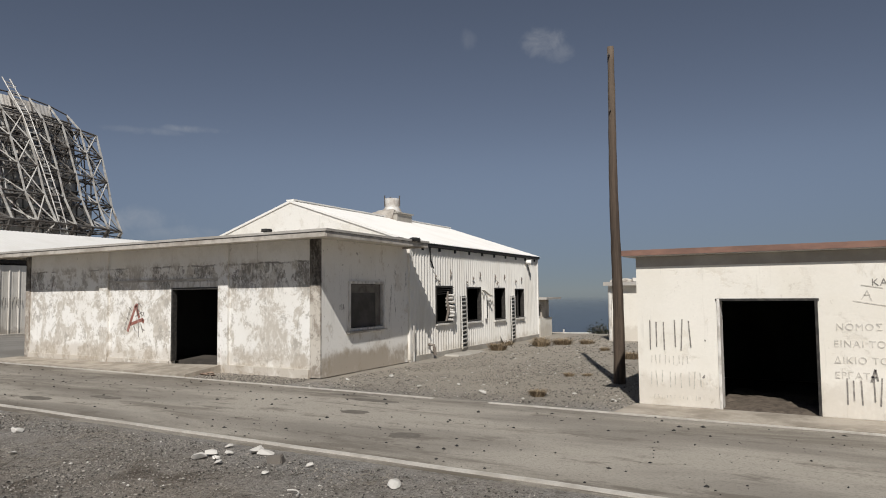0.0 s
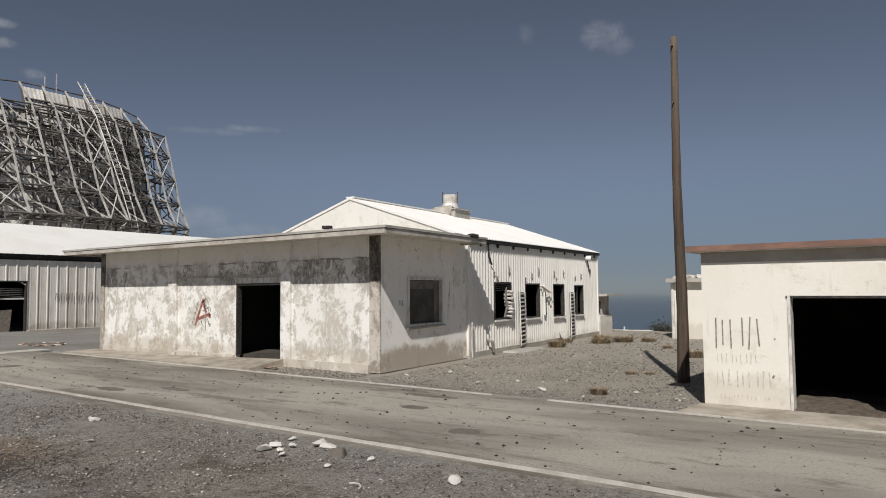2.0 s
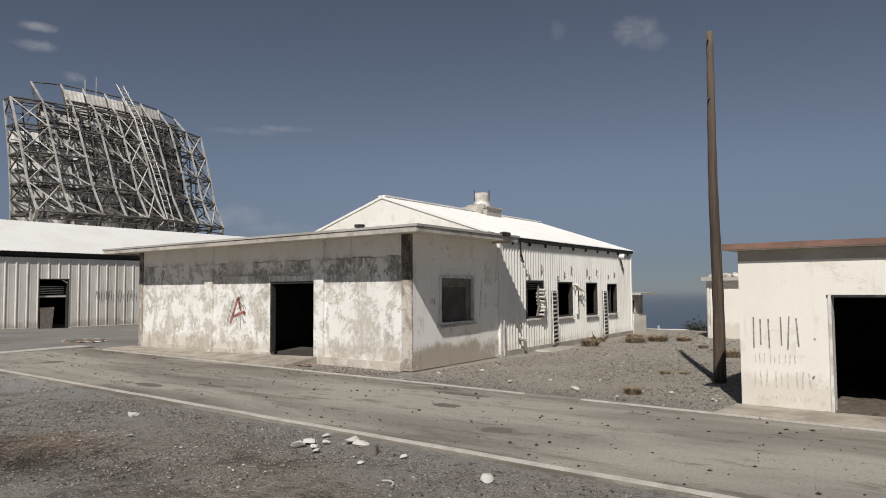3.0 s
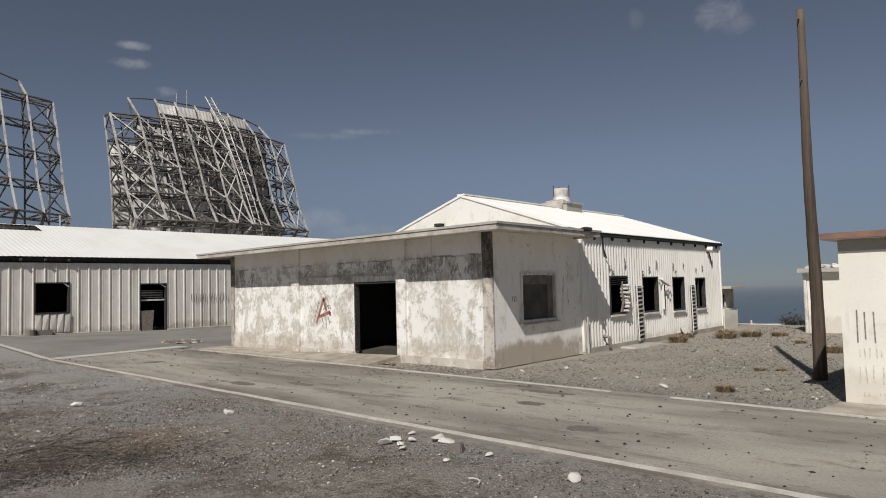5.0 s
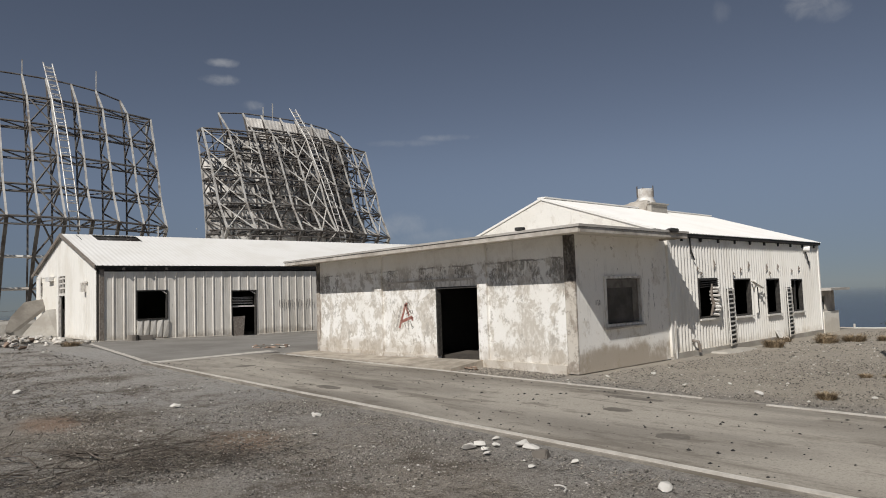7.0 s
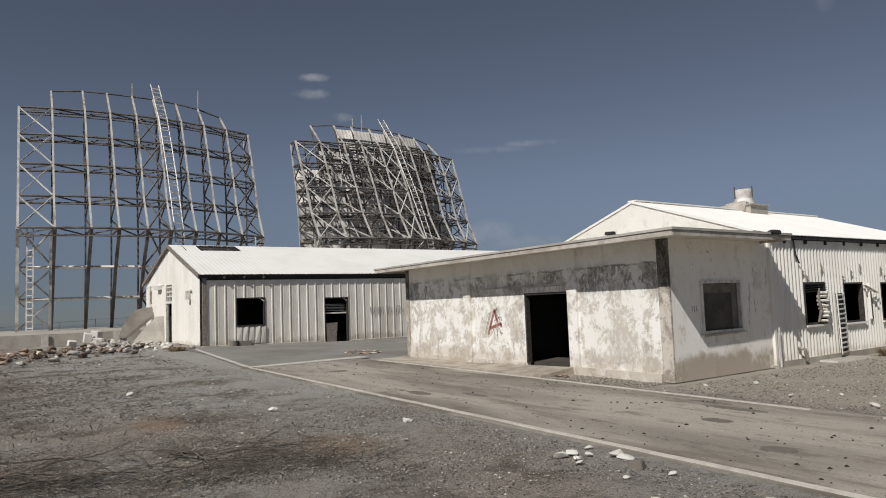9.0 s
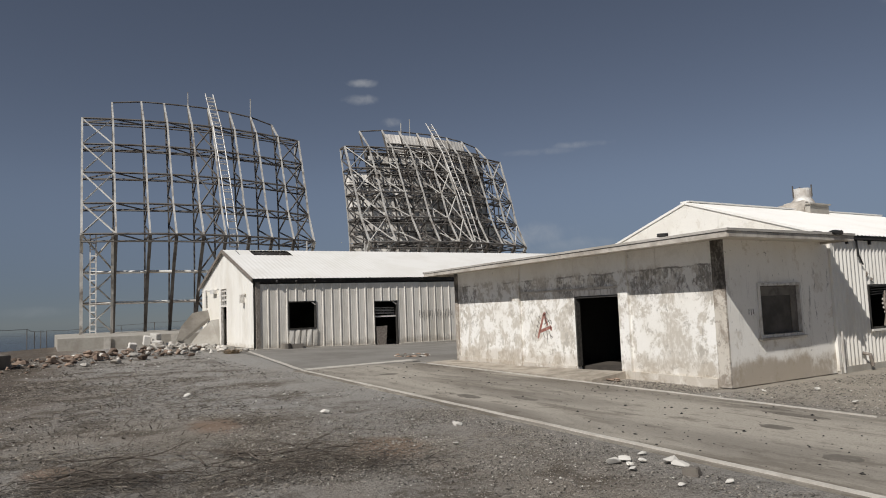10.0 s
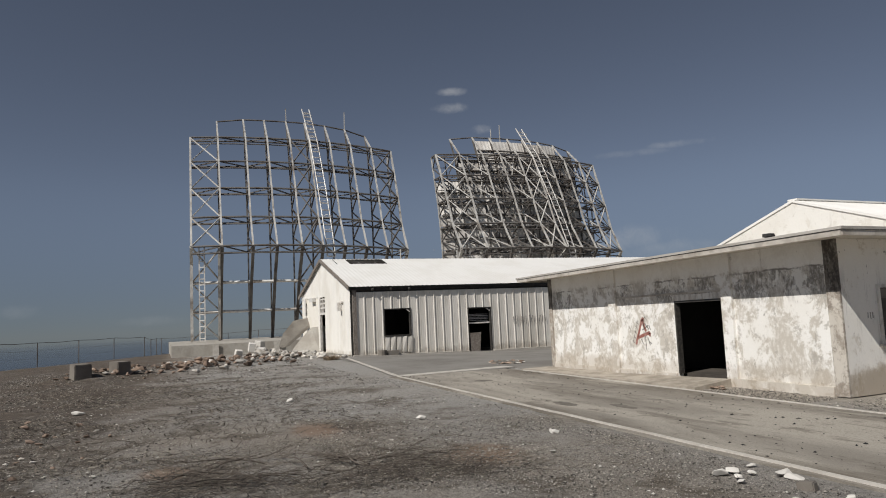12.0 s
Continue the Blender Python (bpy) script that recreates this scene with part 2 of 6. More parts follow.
k = Mat("painted_corrugated_iron", 0.55)
c = k.mix(k.ramp(k.noise(0.9, 5, 0.6, (1, 1, 0.4)), 0.4, 0.7, 0, 0.6), (0.80, 0.775, 0.72), (0.64, 0.60, 0.53))
c = k.mix(k.ramp(k.noise(5, 7, 0.72, (1.6, 1.6, 0.25), (3, 3, 0)), 0.66, 0.75, 0, 0.85), c, (0.25, 0.19, 0.14))
c = k.mix(k.ramp(k.math("MULTIPLY", k.ramp(k.axis(2), 0.9, 0.0), k.noise(2.5, 5)), 0.25, 0.6, 0, 0.6), c, (0.42, 0.36, 0.28))
IRON_WHITE = k.done(c, k.noise(7, 5), 0.15, 0.01)

k = Mat("white_roof_sheet", 0.5)
c = k.mix(k.ramp(k.noise(0.5, 5, 0.6), 0.4, 0.7, 0, 0.5), (0.86, 0.84, 0.80), (0.74, 0.71, 0.65))
c = k.mix(k.ramp(k.noise(4, 7, 0.7, (1, 0.3, 1)), 0.66, 0.78, 0, 0.5), c, (0.5, 0.46, 0.4))
ROOF_WHITE = k.done(c, k.noise(9, 4), 0.1, 0.01)

k = Mat("faded_ribbed_panel", 0.6)
c = k.mix(k.ramp(k.noise(0.8, 6, 0.65, (1, 1, 0.35)), 0.35, 0.7), (0.79, 0.75, 0.68), (0.58, 0.54, 0.47))
c = k.mix(k.ramp(k.noise(6, 7, 0.7, (1, 1, 0.3), (2, 9, 0)), 0.62, 0.74, 0, 0.75), c, (0.17, 0.14, 0.12))
c = k.mix(k.ramp(k.math("MULTIPLY", k.ramp(k.axis(2), 1.0, -0.3), k.noise(1.7, 5, 0.6)), 0.2, 0.5, 0, 0.6), c, (0.24, 0.20, 0.16))
PANEL_GREY = k.done(c, k.noise(4, 5), 0.3, 0.03)

# near-black tar; also serves the put-in shade behind slats and under eaves
k = Mat("dark_tar_and_shade", 0.75)
DARK = k.done(k.mix(k.ramp(k.noise(6, 5), 0.4, 0.7), (0.025, 0.024, 0.024), (0.06, 0.055, 0.05)), k.noise(20, 4), 0.2)

k = Mat("dark_window_frame", 0.5)
FRAME_DARK = k.done(k.mix(k.ramp(k.noise(12, 5), 0.4, 0.7), (0.035, 0.033, 0.031), (0.075, 0.068, 0.06)))
k = Mat("grey_window_frame", 0.6)
FRAME_GREY = k.done(k.mix(k.ramp(k.noise(9, 5, 0.6, (1, 1, 0.4)), 0.4, 0.7), (0.74, 0.71, 0.66), (0.46, 0.42, 0.37)))
k = Mat("dull_board", 0.8)
BOARD = k.done(k.mix(k.ramp(k.noise(5, 5), 0.4, 0.66), (0.20, 0.18, 0.155), (0.13, 0.115, 0.1)), k.noise(30, 3), 0.2)
k = Mat("old_window_screen", 0.7)
SCREEN = k.done(k.mix(k.ramp(k.noise(2.5, 5), 0.35, 0.7), (0.062, 0.055, 0.048), (0.10, 0.09, 0.08)), k.noise(120, 2), 0.2, 0.004)

k = Mat("galvanised_steel", 0.5, 0.25)
c = k.mix(k.ramp(k.noise(1.2, 5), 0.4, 0.7), (0.62, 0.60, 0.56), (0.42, 0.39, 0.35))
STEEL = k.done(k.mix(k.ramp(k.noise(0.5, 6, 0.7), 0.52, 0.68, 0, 0.75), c, (0.15, 0.115, 0.09)))
k = Mat("weathered_dark_steel", 0.65, 0.2)
STEEL_DARK = k.done(k.mix(k.ramp(k.noise(0.7, 6, 0.7), 0.4, 0.66), (0.16, 0.15, 0.14), (0.085, 0.07, 0.06)))
k = Mat("pale_steel_rail", 0.5, 0.1)
STEEL_PALE = k.done(k.mix(k.ramp(k.noise(0.8, 6, 0.7), 0.45, 0.62), (0.74, 0.72, 0.68), (0.45, 0.40, 0.35)))
k = Mat("reflector_sheet", 0.55, 0.1)
c = k.mix(k.ramp(k.noise(0.35, 6, 0.65, (1, 1, 0.5)), 0.4, 0.66), (0.66, 0.63, 0.585), (0.45, 0.415, 0.375))
SHEET = k.done(k.vary(c, 0.2), k.noise(2.5, 4), 0.2, 0.03)

k = Mat("weathered_pole_wood", 0.85)
g = k.noise(9, 8, 0.7, (3, 3, 0.12), (0, 0, 0), 0.4)
c = k.mix(k.ramp(g, 0.35, 0.68), (0.115, 0.085, 0.063), (0.05, 0.038, 0.03))
c = k.mix(k.ramp(k.axis(2), 3.4, 7.4, 0, 0.5), c, (0.20, 0.155, 0.115))
POLE = k.done(c, g, 0.8, 0.02)

k = Mat("dry_grass", 0.9)
DRY = k.done(k.vary(k.mix(k.noise(3, 3), (0.235, 0.175, 0.115), (0.33, 0.26, 0.17)), 0.45, True))
k = Mat("dark_shrub_leaf", 0.8)
SHRUB = k.done(k.vary(k.mix(k.noise(2, 3), (0.035, 0.04, 0.03), (0.06, 0.062, 0.045)), 0.4, True))
k = Mat("dead_branch", 0.9)
BRANCH = k.done(k.mix(k.ramp(k.noise(12, 5), 0.4, 0.7), (0.085, 0.07, 0.057), (0.19, 0.165, 0.14)))
k = Mat("dark_brushwood", 0.9)
BRANCH_DARK = k.done(k.vary(k.mix(k.ramp(k.noise(5, 4), 0.4, 0.7), (0.05, 0.042, 0.035), (0.10, 0.083, 0.068)), 0.4, True))
k = Mat("bleached_straw", 0.9)
STRAW = k.done(k.vary(k.mix(k.noise(3, 3), (0.19, 0.165, 0.13), (0.30, 0.265, 0.215)), 0.45, True))
k = Mat("gravel_stone", 0.9)
PEBBLE = k.done(k.vary(k.mix(k.noise(0.6, 4), (0.20, 0.188, 0.17), (0.27, 0.242, 0.208)), 0.75, True))
k = Mat("tan_stone", 0.9)
PEBBLE_TAN = k.done(k.vary(k.mix(k.noise(0.6, 4), (0.22, 0.2, 0.175), (0.29, 0.26, 0.22)), 0.7, True))
k = Mat("limestone_rubble", 0.9)
c = k.mix(k.ramp(k.noise(3, 6, 0.65), 0.38, 0.66), (0.60, 0.57, 0.52), (0.38, 0.34, 0.29))
RUBBLE = k.done(k.vary(c, 0.3), k.noise(14, 5), 0.6, 0.02)
k = Mat("brown_fieldstone", 0.95)
c = k.mix(k.ramp(k.noise(2.2, 6, 0.65), 0.38, 0.66), (0.29, 0.215, 0.165), (0.155, 0.112, 0.085))
EARTHROCK = k.done(k.vary(c, 0.35), k.noise(11, 5), 0.6, 0.02)
k = Mat("dark_earth", 0.95)
DIRT = k.done(k.mix(k.ramp(k.noise(6, 8, 0.75), 0.4, 0.65), (0.15, 0.122, 0.096), (0.075, 0.06, 0.048)), k.noise(30, 5), 0.8, 0.02)
k = Mat("white_litter", 0.8)
LITTER = k.done(k.vary(k.mix(k.noise(14, 4), (0.74, 0.71, 0.66), (0.52, 0.49, 0.44)), 0.15), k.noise(25, 4), 0.3)
k = Mat("charcoal_mark", 0.9)
MARK = k.done(k.mix(k.ramp(k.noise(16, 5), 0.4, 0.7), (0.20, 0.185, 0.17), (0.42, 0.39, 0.35)))
k = Mat("faint_mark", 0.9)
MARK_PALE = k.done(k.mix(k.ramp(k.noise(14, 5), 0.35, 0.65), (0.50, 0.47, 0.415), (0.72, 0.68, 0.61)))
k = Mat("red_brown_paint", 0.85)
MARK_RED = k.done(k.mix(k.ramp(k.noise(11, 5), 0.4, 0.7), (0.30, 0.12, 0.095), (0.42, 0.25, 0.21)))
k = Mat("rust_brown_iron", 0.75)
RUST = k.done(k.mix(k.ramp(k.noise(8, 6), 0.4, 0.7), (0.18, 0.15, 0.125), (0.30, 0.27, 0.24)))

# ground: grey gravel with browner earth, reddish bare soil and darker litter
k = Mat("gravel_ground", 0.95)
big = k.noise(0.16, 6, 0.65)
mid = k.noise(1.1, 7, 0.7)
vd, vc = k.voronoi(26)
fine = k.noise(55, 5, 0.7)
c = k.mix(k.ramp(big, 0.40, 0.64), (0.30, 0.283, 0.26), (0.27, 0.236, 0.195))
c = k.mix(k.ramp(mid, 0.48, 0.72, 0, 0.55), c, (0.135, 0.12, 0.10))
grit = k.noise(30, 5, 0.72, (1, 1, 1), (3, 9, 0))
c = k.mix(k.ramp(grit, 0.46, 0.36, 0, 0.8), c, (0.085, 0.076, 0.066))
c = k.mix(k.ramp(grit, 0.56, 0.66, 0, 0.75), c, (0.43, 0.405, 0.365))
c = k.mix(k.ramp(fine, 0.55, 0.70, 0, 0.8), c, (0.46, 0.43, 0.385))
c = k.mix(k.ramp(fine, 0.44, 0.30, 0, 0.85), c, (0.06, 0.054, 0.047))
clod = k.noise(8, 9, 0.78, (1, 1, 1), (6, 2, 0))
c = k.mix(k.ramp(clod, 0.54, 0.63, 0, 0.7), c, (0.095, 0.082, 0.068))
c = k.mix(k.ramp(clod, 0.43, 0.36, 0, 0.6), c, (0.40, 0.375, 0.335))
x, y = k.axis(0), k.axis(1)
# the slope and the yard by the long hut are browner and paler
c = k.mix(k.math("MULTIPLY", k.ramp(y, 12.1, 13.5, 0, 0.85), k.ramp(k.noise(0.9, 8, 0.72), 0.3, 0.6, 0.55, 1.0)), c, (0.385, 0.345, 0.285))
c = k.mix(k.math("MULTIPLY", k.math("MULTIPLY", k.ramp(x, -13, -24), k.ramp(k.math("ADD", y, k.math("MULTIPLY", mid, 2.0)), 2.2, -2.0)), k.ramp(k.noise(0.35, 8, 0.7, (1, 1, 1), (4, 4, 0)), 0.36, 0.56, 0.25, 0.9)), c, (0.15, 0.115, 0.088))
# paler rolled gravel before the ribbed hut
c = k.mix(k.math("MULTIPLY", k.math("MULTIPLY", k.ramp(x, -13, -19), k.ramp(k.math("ADD", y, k.math("MULTIPLY", mid, 3.0)), 0.2, 3.5)), k.ramp(clod, 0.34, 0.56, 0.9, 0.35)), c, (0.40, 0.385, 0.36))
# dark scrub earth on the slope's near side
c = k.mix(k.math("MULTIPLY", k.ramp(k.math("ADD", y, k.math("MULTIPLY", mid, 3.0)), 0.2, -1.2), k.ramp(k.noise(3.2, 9, 0.78, (1, 1, 1), (5, 5, 0)), 0.40, 0.54, 0.1, 0.85)), c, (0.075, 0.062, 0.05))
# dead grass and leaf mould over the near gravel
mat = k.math("MULTIPLY", k.ramp(k.noise(0.55, 8, 0.72, (1, 1, 1), (7, 3, 0)), 0.47, 0.60), k.ramp(y, 6.6, 5.4))
c = k.mix(k.math("MULTIPLY", mat, k.ramp(k.noise(17, 7, 0.75, (1, 1, 1), (2, 5, 0)), 0.38, 0.55, 0.35, 0.95)), c, (0.105, 0.084, 0.064))
c = k.mix(k.ramp(k.noise(2.6, 9, 0.75, (1, 1, 1), (1, 8, 0)), 0.57, 0.66, 0, 0.6), c, (0.085, 0.068, 0.053))
# bare reddish soil
for cx, cy, rx, ry in ((-10.5, 4.3, 1.25, 0.75), (-11.7, -0.4, 0.7, 0.5), (-14.6, 2.4, 1.4, 0.7)):
    dx = k.math("DIVIDE", k.math("SUBTRACT", x, cx), rx)
    dy = k.math("DIVIDE", k.math("SUBTRACT", y, cy), ry)
    r2 = k.math("ADD", k.math("MULTIPLY", dx, dx), k.math("MULTIPLY", dy, dy))
    r2 = k.math("ADD", r2, k.math("MULTIPLY", mid, 1.6))
    c = k.mix(k.ramp(r2, 1.7, 0.9, 0, 0.7), c, (0.27, 0.185, 0.13))
GRAVEL = k.done(c, k.math("ADD", k.math("MULTIPLY", fine, 0.9), k.math("MULTIPLY", vd, 0.6)), 1.0, 0.03)

k = Mat("worn_asphalt", 0.92)
long = k.noise(0.5, 7, 0.6, (0.25, 1.1, 1), (2, 0, 0), 0.6)
spots = k.noise(1.6, 10, 0.75, (0.4, 1, 1), (4, 4, 0))
fine = k.noise(90, 4, 0.7)
c = k.mix(k.ramp(long, 0.40, 0.62), (0.405, 0.37, 0.315), (0.25, 0.226, 0.193))
c = k.mix(k.ramp(k.noise(28, 6, 0.75, (0.8, 1, 1), (3, 3, 0)), 0.5, 0.62, 0, 0.6), c, (0.17, 0.154, 0.13))
c = k.mix(k.ramp(k.noise(46, 5, 0.7, (1, 1, 1), (5, 1, 0)), 0.6, 0.7, 0, 0.6), c, (0.5, 0.465, 0.40))
c = k.mix(k.ramp(spots, 0.53, 0.63, 0, 0.75), c, (0.155, 0.135, 0.11))
c = k.mix(k.ramp(k.noise(0.8, 9, 0.72, (0.18, 1.3, 1), (9, 6, 0), 0.5), 0.54, 0.64, 0, 0.6), c, (0.145, 0.125, 0.10))
c = k.mix(k.ramp(k.noise(7, 6, 0.7, (0.7, 1, 1), (1, 9, 0)), 0.67, 0.70, 0, 0.85), c, (0.075, 0.065, 0.054))
c = k.mix(k.ramp(k.noise(14, 7, 0.75, (0.7, 1, 1), (7, 1, 0)), 0.6, 0.68, 0, 0.5), c, (0.13, 0.115, 0.095))
y = k.axis(1)
wash = k.math("MULTIPLY", k.ramp(k.noise(0.7, 9, 0.75, (0.3, 1, 1), (5, 2, 0), 0.4), 0.42, 0.58), k.math("MAXIMUM", k.ramp(y, 8.0, 7.2), k.ramp(y, 10.9, 11.8)))
c = k.mix(k.math("MULTIPLY", wash, 0.8), c, (0.135, 0.115, 0.09))
c = k.mix(k.ramp(fine, 0.4, 0.7, 0, 0.35), c, (0.17, 0.155, 0.135))
ASPHALT = k.done(c, k.math("ADD", fine, k.math("MULTIPLY", spots, 0.5)), 0.5, 0.008)
k = Mat("grey_asphalt", 0.92)
fine = k.noise(70, 4, 0.7)
c = k.mix(k.ramp(k.noise(0.3, 6, 0.65), 0.38, 0.66), (0.25, 0.236, 0.214), (0.19, 0.176, 0.157))
c = k.mix(k.ramp(k.noise(1.4, 6, 0.7), 0.55, 0.75, 0, 0.6), c, (0.30, 0.278, 0.246))
ASPHALT_GREY = k.done(c, fine, 0.4, 0.008)
k = Mat("tar_patch", 0.8)
TAR = k.done(k.mix(k.ramp(k.noise(5, 5), 0.4, 0.7), (0.135, 0.121, 0.103), (0.205, 0.185, 0.157)), k.noise(40, 4), 0.4)
k = Mat("sea_water", 0.22)
k.b.inputs["Specular IOR Level"].default_value = 0.5
k.b.inputs["IOR"].default_value = 1.33
SEA = k.done(k.mix(k.ramp(k.noise(0.0012, 5, 0.6), 0.4, 0.65), (0.022, 0.030, 0.042), (0.034, 0.043, 0.055)))
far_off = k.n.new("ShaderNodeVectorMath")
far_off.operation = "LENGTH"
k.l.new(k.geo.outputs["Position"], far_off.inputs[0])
# aerial haze put into the water: far off, its alpha fades into the sky
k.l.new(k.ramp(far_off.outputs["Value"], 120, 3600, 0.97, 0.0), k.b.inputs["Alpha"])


# ---- mesh helpers ----
def part(name, bm, material, parent=None, label=""):
    """Links a bmesh laid out in world metres as one mesh object under a thing or a part."""
    base, up = Vector((0, 0, 0)), parent
    while up:
        base += up.location
        up = up.parent
    me = bpy.data.meshes.new(name)
    bmesh.ops.translate(bm, verts=bm.verts, vec=-base)
    bmesh.ops.recalc_face_normals(bm, faces=bm.faces)
    bm.to_mesh(me)
    bm.free()
    me.materials.append(material)
    ob = new(name, me)
    if parent:
        ob.parent = parent
        ob.matrix_basis = Matrix.Identity(4)
    if label:
        ob["label"] = label
    return ob


def base_of(name, x, y, z, label, category, group="", kind=""):
    e = new(name)
    e.empty_display_size = 0.2
    e.location = (x, y, z)
    e.matrix_world = Matrix.Translation((x, y, z))
    return tagged(e, label, category, group, kind)


def solid(name, bm, material, label, category, group="", kind="", smooth=False):
    """A thing that is one mesh, with its origin at the middle of its foot."""
    vs = [v.co for v in bm.verts]
    cx = (min(v.x for v in vs) + max(v.x for v in vs)) / 2
    cy = (min(v.y for v in vs) + max(v.y for v in vs)) / 2
    cz = min(v.z for v in vs)
    bmesh.ops.translate(bm, verts=bm.verts, vec=(-cx, -cy, -cz))
    if smooth:
        for f in bm.faces:
            f.smooth = True
    ob = part(name, bm, material)
    ob.location = (cx, cy, cz)
    return tagged(ob, label, category, group, kind)


HEX = [(0, 3, 2, 1), (4, 5, 6, 7), (0, 1, 5, 4), (1, 2, 6, 5), (2, 3, 7, 6), (3, 0, 4, 7)]


def hexa(bm, pts):
    v = [bm.verts.new(p) for p in pts]
    for f in HEX:
        bm.faces.new([v[i] for i in f])


def box(bm, x0, x1, y0, y1, z0, z1, m=None):
    pts = [(x0, y0, z0), (x1, y0, z0), (x1, y1, z0), (x0, y1, z0), (x0, y0, z1), (x1, y0, z1), (x1, y1, z1), (x0, y1, z1)]
    hexa(bm, [m @ Vector(p) for p in pts] if m else pts)


def beam(bm, p, q, w, d=None):
    """A straight square bar from p to q."""
    p, q = Vector(p), Vector(q)
    d = d or w
    z = (q - p).normalized()
    x = z.cross((0, 0, 1))
    x = x.normalized() if x.length > 1e-4 else Vector((1, 0, 0))
    y = z.cross(x)
    a, b = x * w / 2, y * d / 2
    hexa(bm, [p - a - b, p + a - b, p + a + b, p - a + b, q - a - b, q + a - b, q + a + b, q - a + b])


def tube(bm, pts, radii, n=8):
    """A tapered round bar along a line of points."""
    rings = []
    for i, p in enumerate(pts):
        p = Vector(p)
        t = (Vector(pts[min(i + 1, len(pts) - 1)]) - Vector(pts[max(i - 1, 0)])).normalized()
        x = t.cross((0.13, 0.31, 1)).normalized()
        y = t.cross(x)
        rings.append([bm.verts.new(p + (x * math.cos(a) + y * math.sin(a)) * radii[i]) for a in [2 * math.pi * j / n for j in range(n)]])
    for a, b in zip(rings, rings[1:]):
        for j in range(n):
            bm.faces.new((a[j], a[(j + 1) % n], b[(j + 1) % n], b[j]))
    bm.faces.new(rings[0][::-1])
    bm.faces.new(rings[-1])


def line_frame(p, az):
    """Local frame of a wall: x runs along az (degrees left of north), z up, y to the left of that."""
    a = radians(az)
    d = Vector((-math.sin(a), math.cos(a), 0))
    y = Vector((0, 0, 1)).cross(d)
    return Matrix(((d.x, y.x, 0, p[0]), (d.y, y.y, 0, p[1]), (0, 0, 1, p[2] if len(p) > 2 else 0), (0, 0, 0, 1)))


def cells(x0, x1, z0, z1, holes):
    """The rectangles of a wall face that remain round its openings."""
    xs = sorted({x0, x1, *[min(max(h[i], x0), x1) for h in holes for i in (0, 1)]})
    for a, b in zip(xs, xs[1:]):
        cut = sorted((h[2], h[3]) for h in holes if h[0] <= a + 1e-6 and h[1] >= b - 1e-6)
        z = z0
        for lo, hi in cut:
            if lo > z + 1e-6:
                yield a, b, z, lo
            z = max(z, hi)
        if z1 > z + 1e-6:
            yield a, b, z, z1


def wall(bm, m, x0, x1, z0, z1, y0, y1, holes=()):
    """A wall of one shell: faces on both sides round the openings, closed along every outer edge and reveal."""
    rects = list(cells(x0, x1, z0, z1, holes))
    xs = sorted({v for r in rects for v in r[:2]})
    zs = sorted({v for r in rects for v in r[2:]})
    full = {(i, j) for i in range(len(xs) - 1) for j in range(len(zs) - 1)
            if any(r[0] <= xs[i] + 1e-6 and r[1] >= xs[i + 1] - 1e-6 and r[2] <= zs[j] + 1e-6 and r[3] >= zs[j + 1] - 1e-6 for r in rects)}
    vs = {}

    def v(i, j, y):
        if (i, j, y) not in vs:
            vs[i, j, y] = bm.verts.new(m @ Vector((xs[i], y, zs[j])))
        return vs[i, j, y]
    for i, j in full:
        bm.faces.new((v(i, j, y0), v(i + 1, j, y0), v(i + 1, j + 1, y0), v(i, j + 1, y0)))
        bm.faces.new((v(i, j, y1), v(i, j + 1, y1), v(i + 1, j + 1, y1), v(i + 1, j, y1)))
        for di, dj, a, b in ((-1, 0, (i, j), (i, j + 1)), (1, 0, (i + 1, j), (i + 1, j + 1)), (0, -1, (i, j), (i + 1, j)), (0, 1, (i, j + 1), (i + 1, j + 1))):
            if (i + di, j + dj) not in full:
                bm.faces.new((v(*a, y0), v(*a, y1), v(*b, y1), v(*b, y0)))


def sheet(bm, m, x0, x1, z0, z1, y, holes=(), pitch=0.2, depth=0.03, profile="wave", top=None, jag=0.0):
    """A profiled metal sheet that stands in a wall's plane; top(x) bounds it where the wall is a gable."""
    n = 8 if profile == "wave" else 13
    step = pitch / n
    count = int(round((x1 - x0) / step))
    rib = [0, 0, 0, 0.15, 0, 0, 0, 0, 0, 0.15, 0, 1, 1] if profile == "rib" else None

    def off(i):
        return depth * 0.5 * math.sin(2 * math.pi * i / n) if rib is None else -depth * rib[i % 13]
    for i in range(count):
        a, b = x0 + i * step, x0 + (i + 1) * step
        mid = (a + b) / 2
        zt = top(mid) if top else z1
        lo = z0 + (random.uniform(0, jag) if jag and i % n == 0 else 0)
        spans, z = [], lo
        for h in sorted(h for h in holes if h[0] < mid < h[1]) if holes else []:
            spans.append((z, h[2]))
            z = h[3]
        spans.append((z, zt))
        for s, e in spans:
            if e - s < 0.01:
                continue
            ya, yb = y + off(i), y + off(i + 1)
            v = [bm.verts.new(m @ Vector(p)) for p in ((a, ya, s), (b, yb, s), (b, yb, e), (a, ya, e))]
            bm.faces.new(v)
    bmesh.ops.remove_doubles(bm, verts=bm.verts, dist=0.0005)


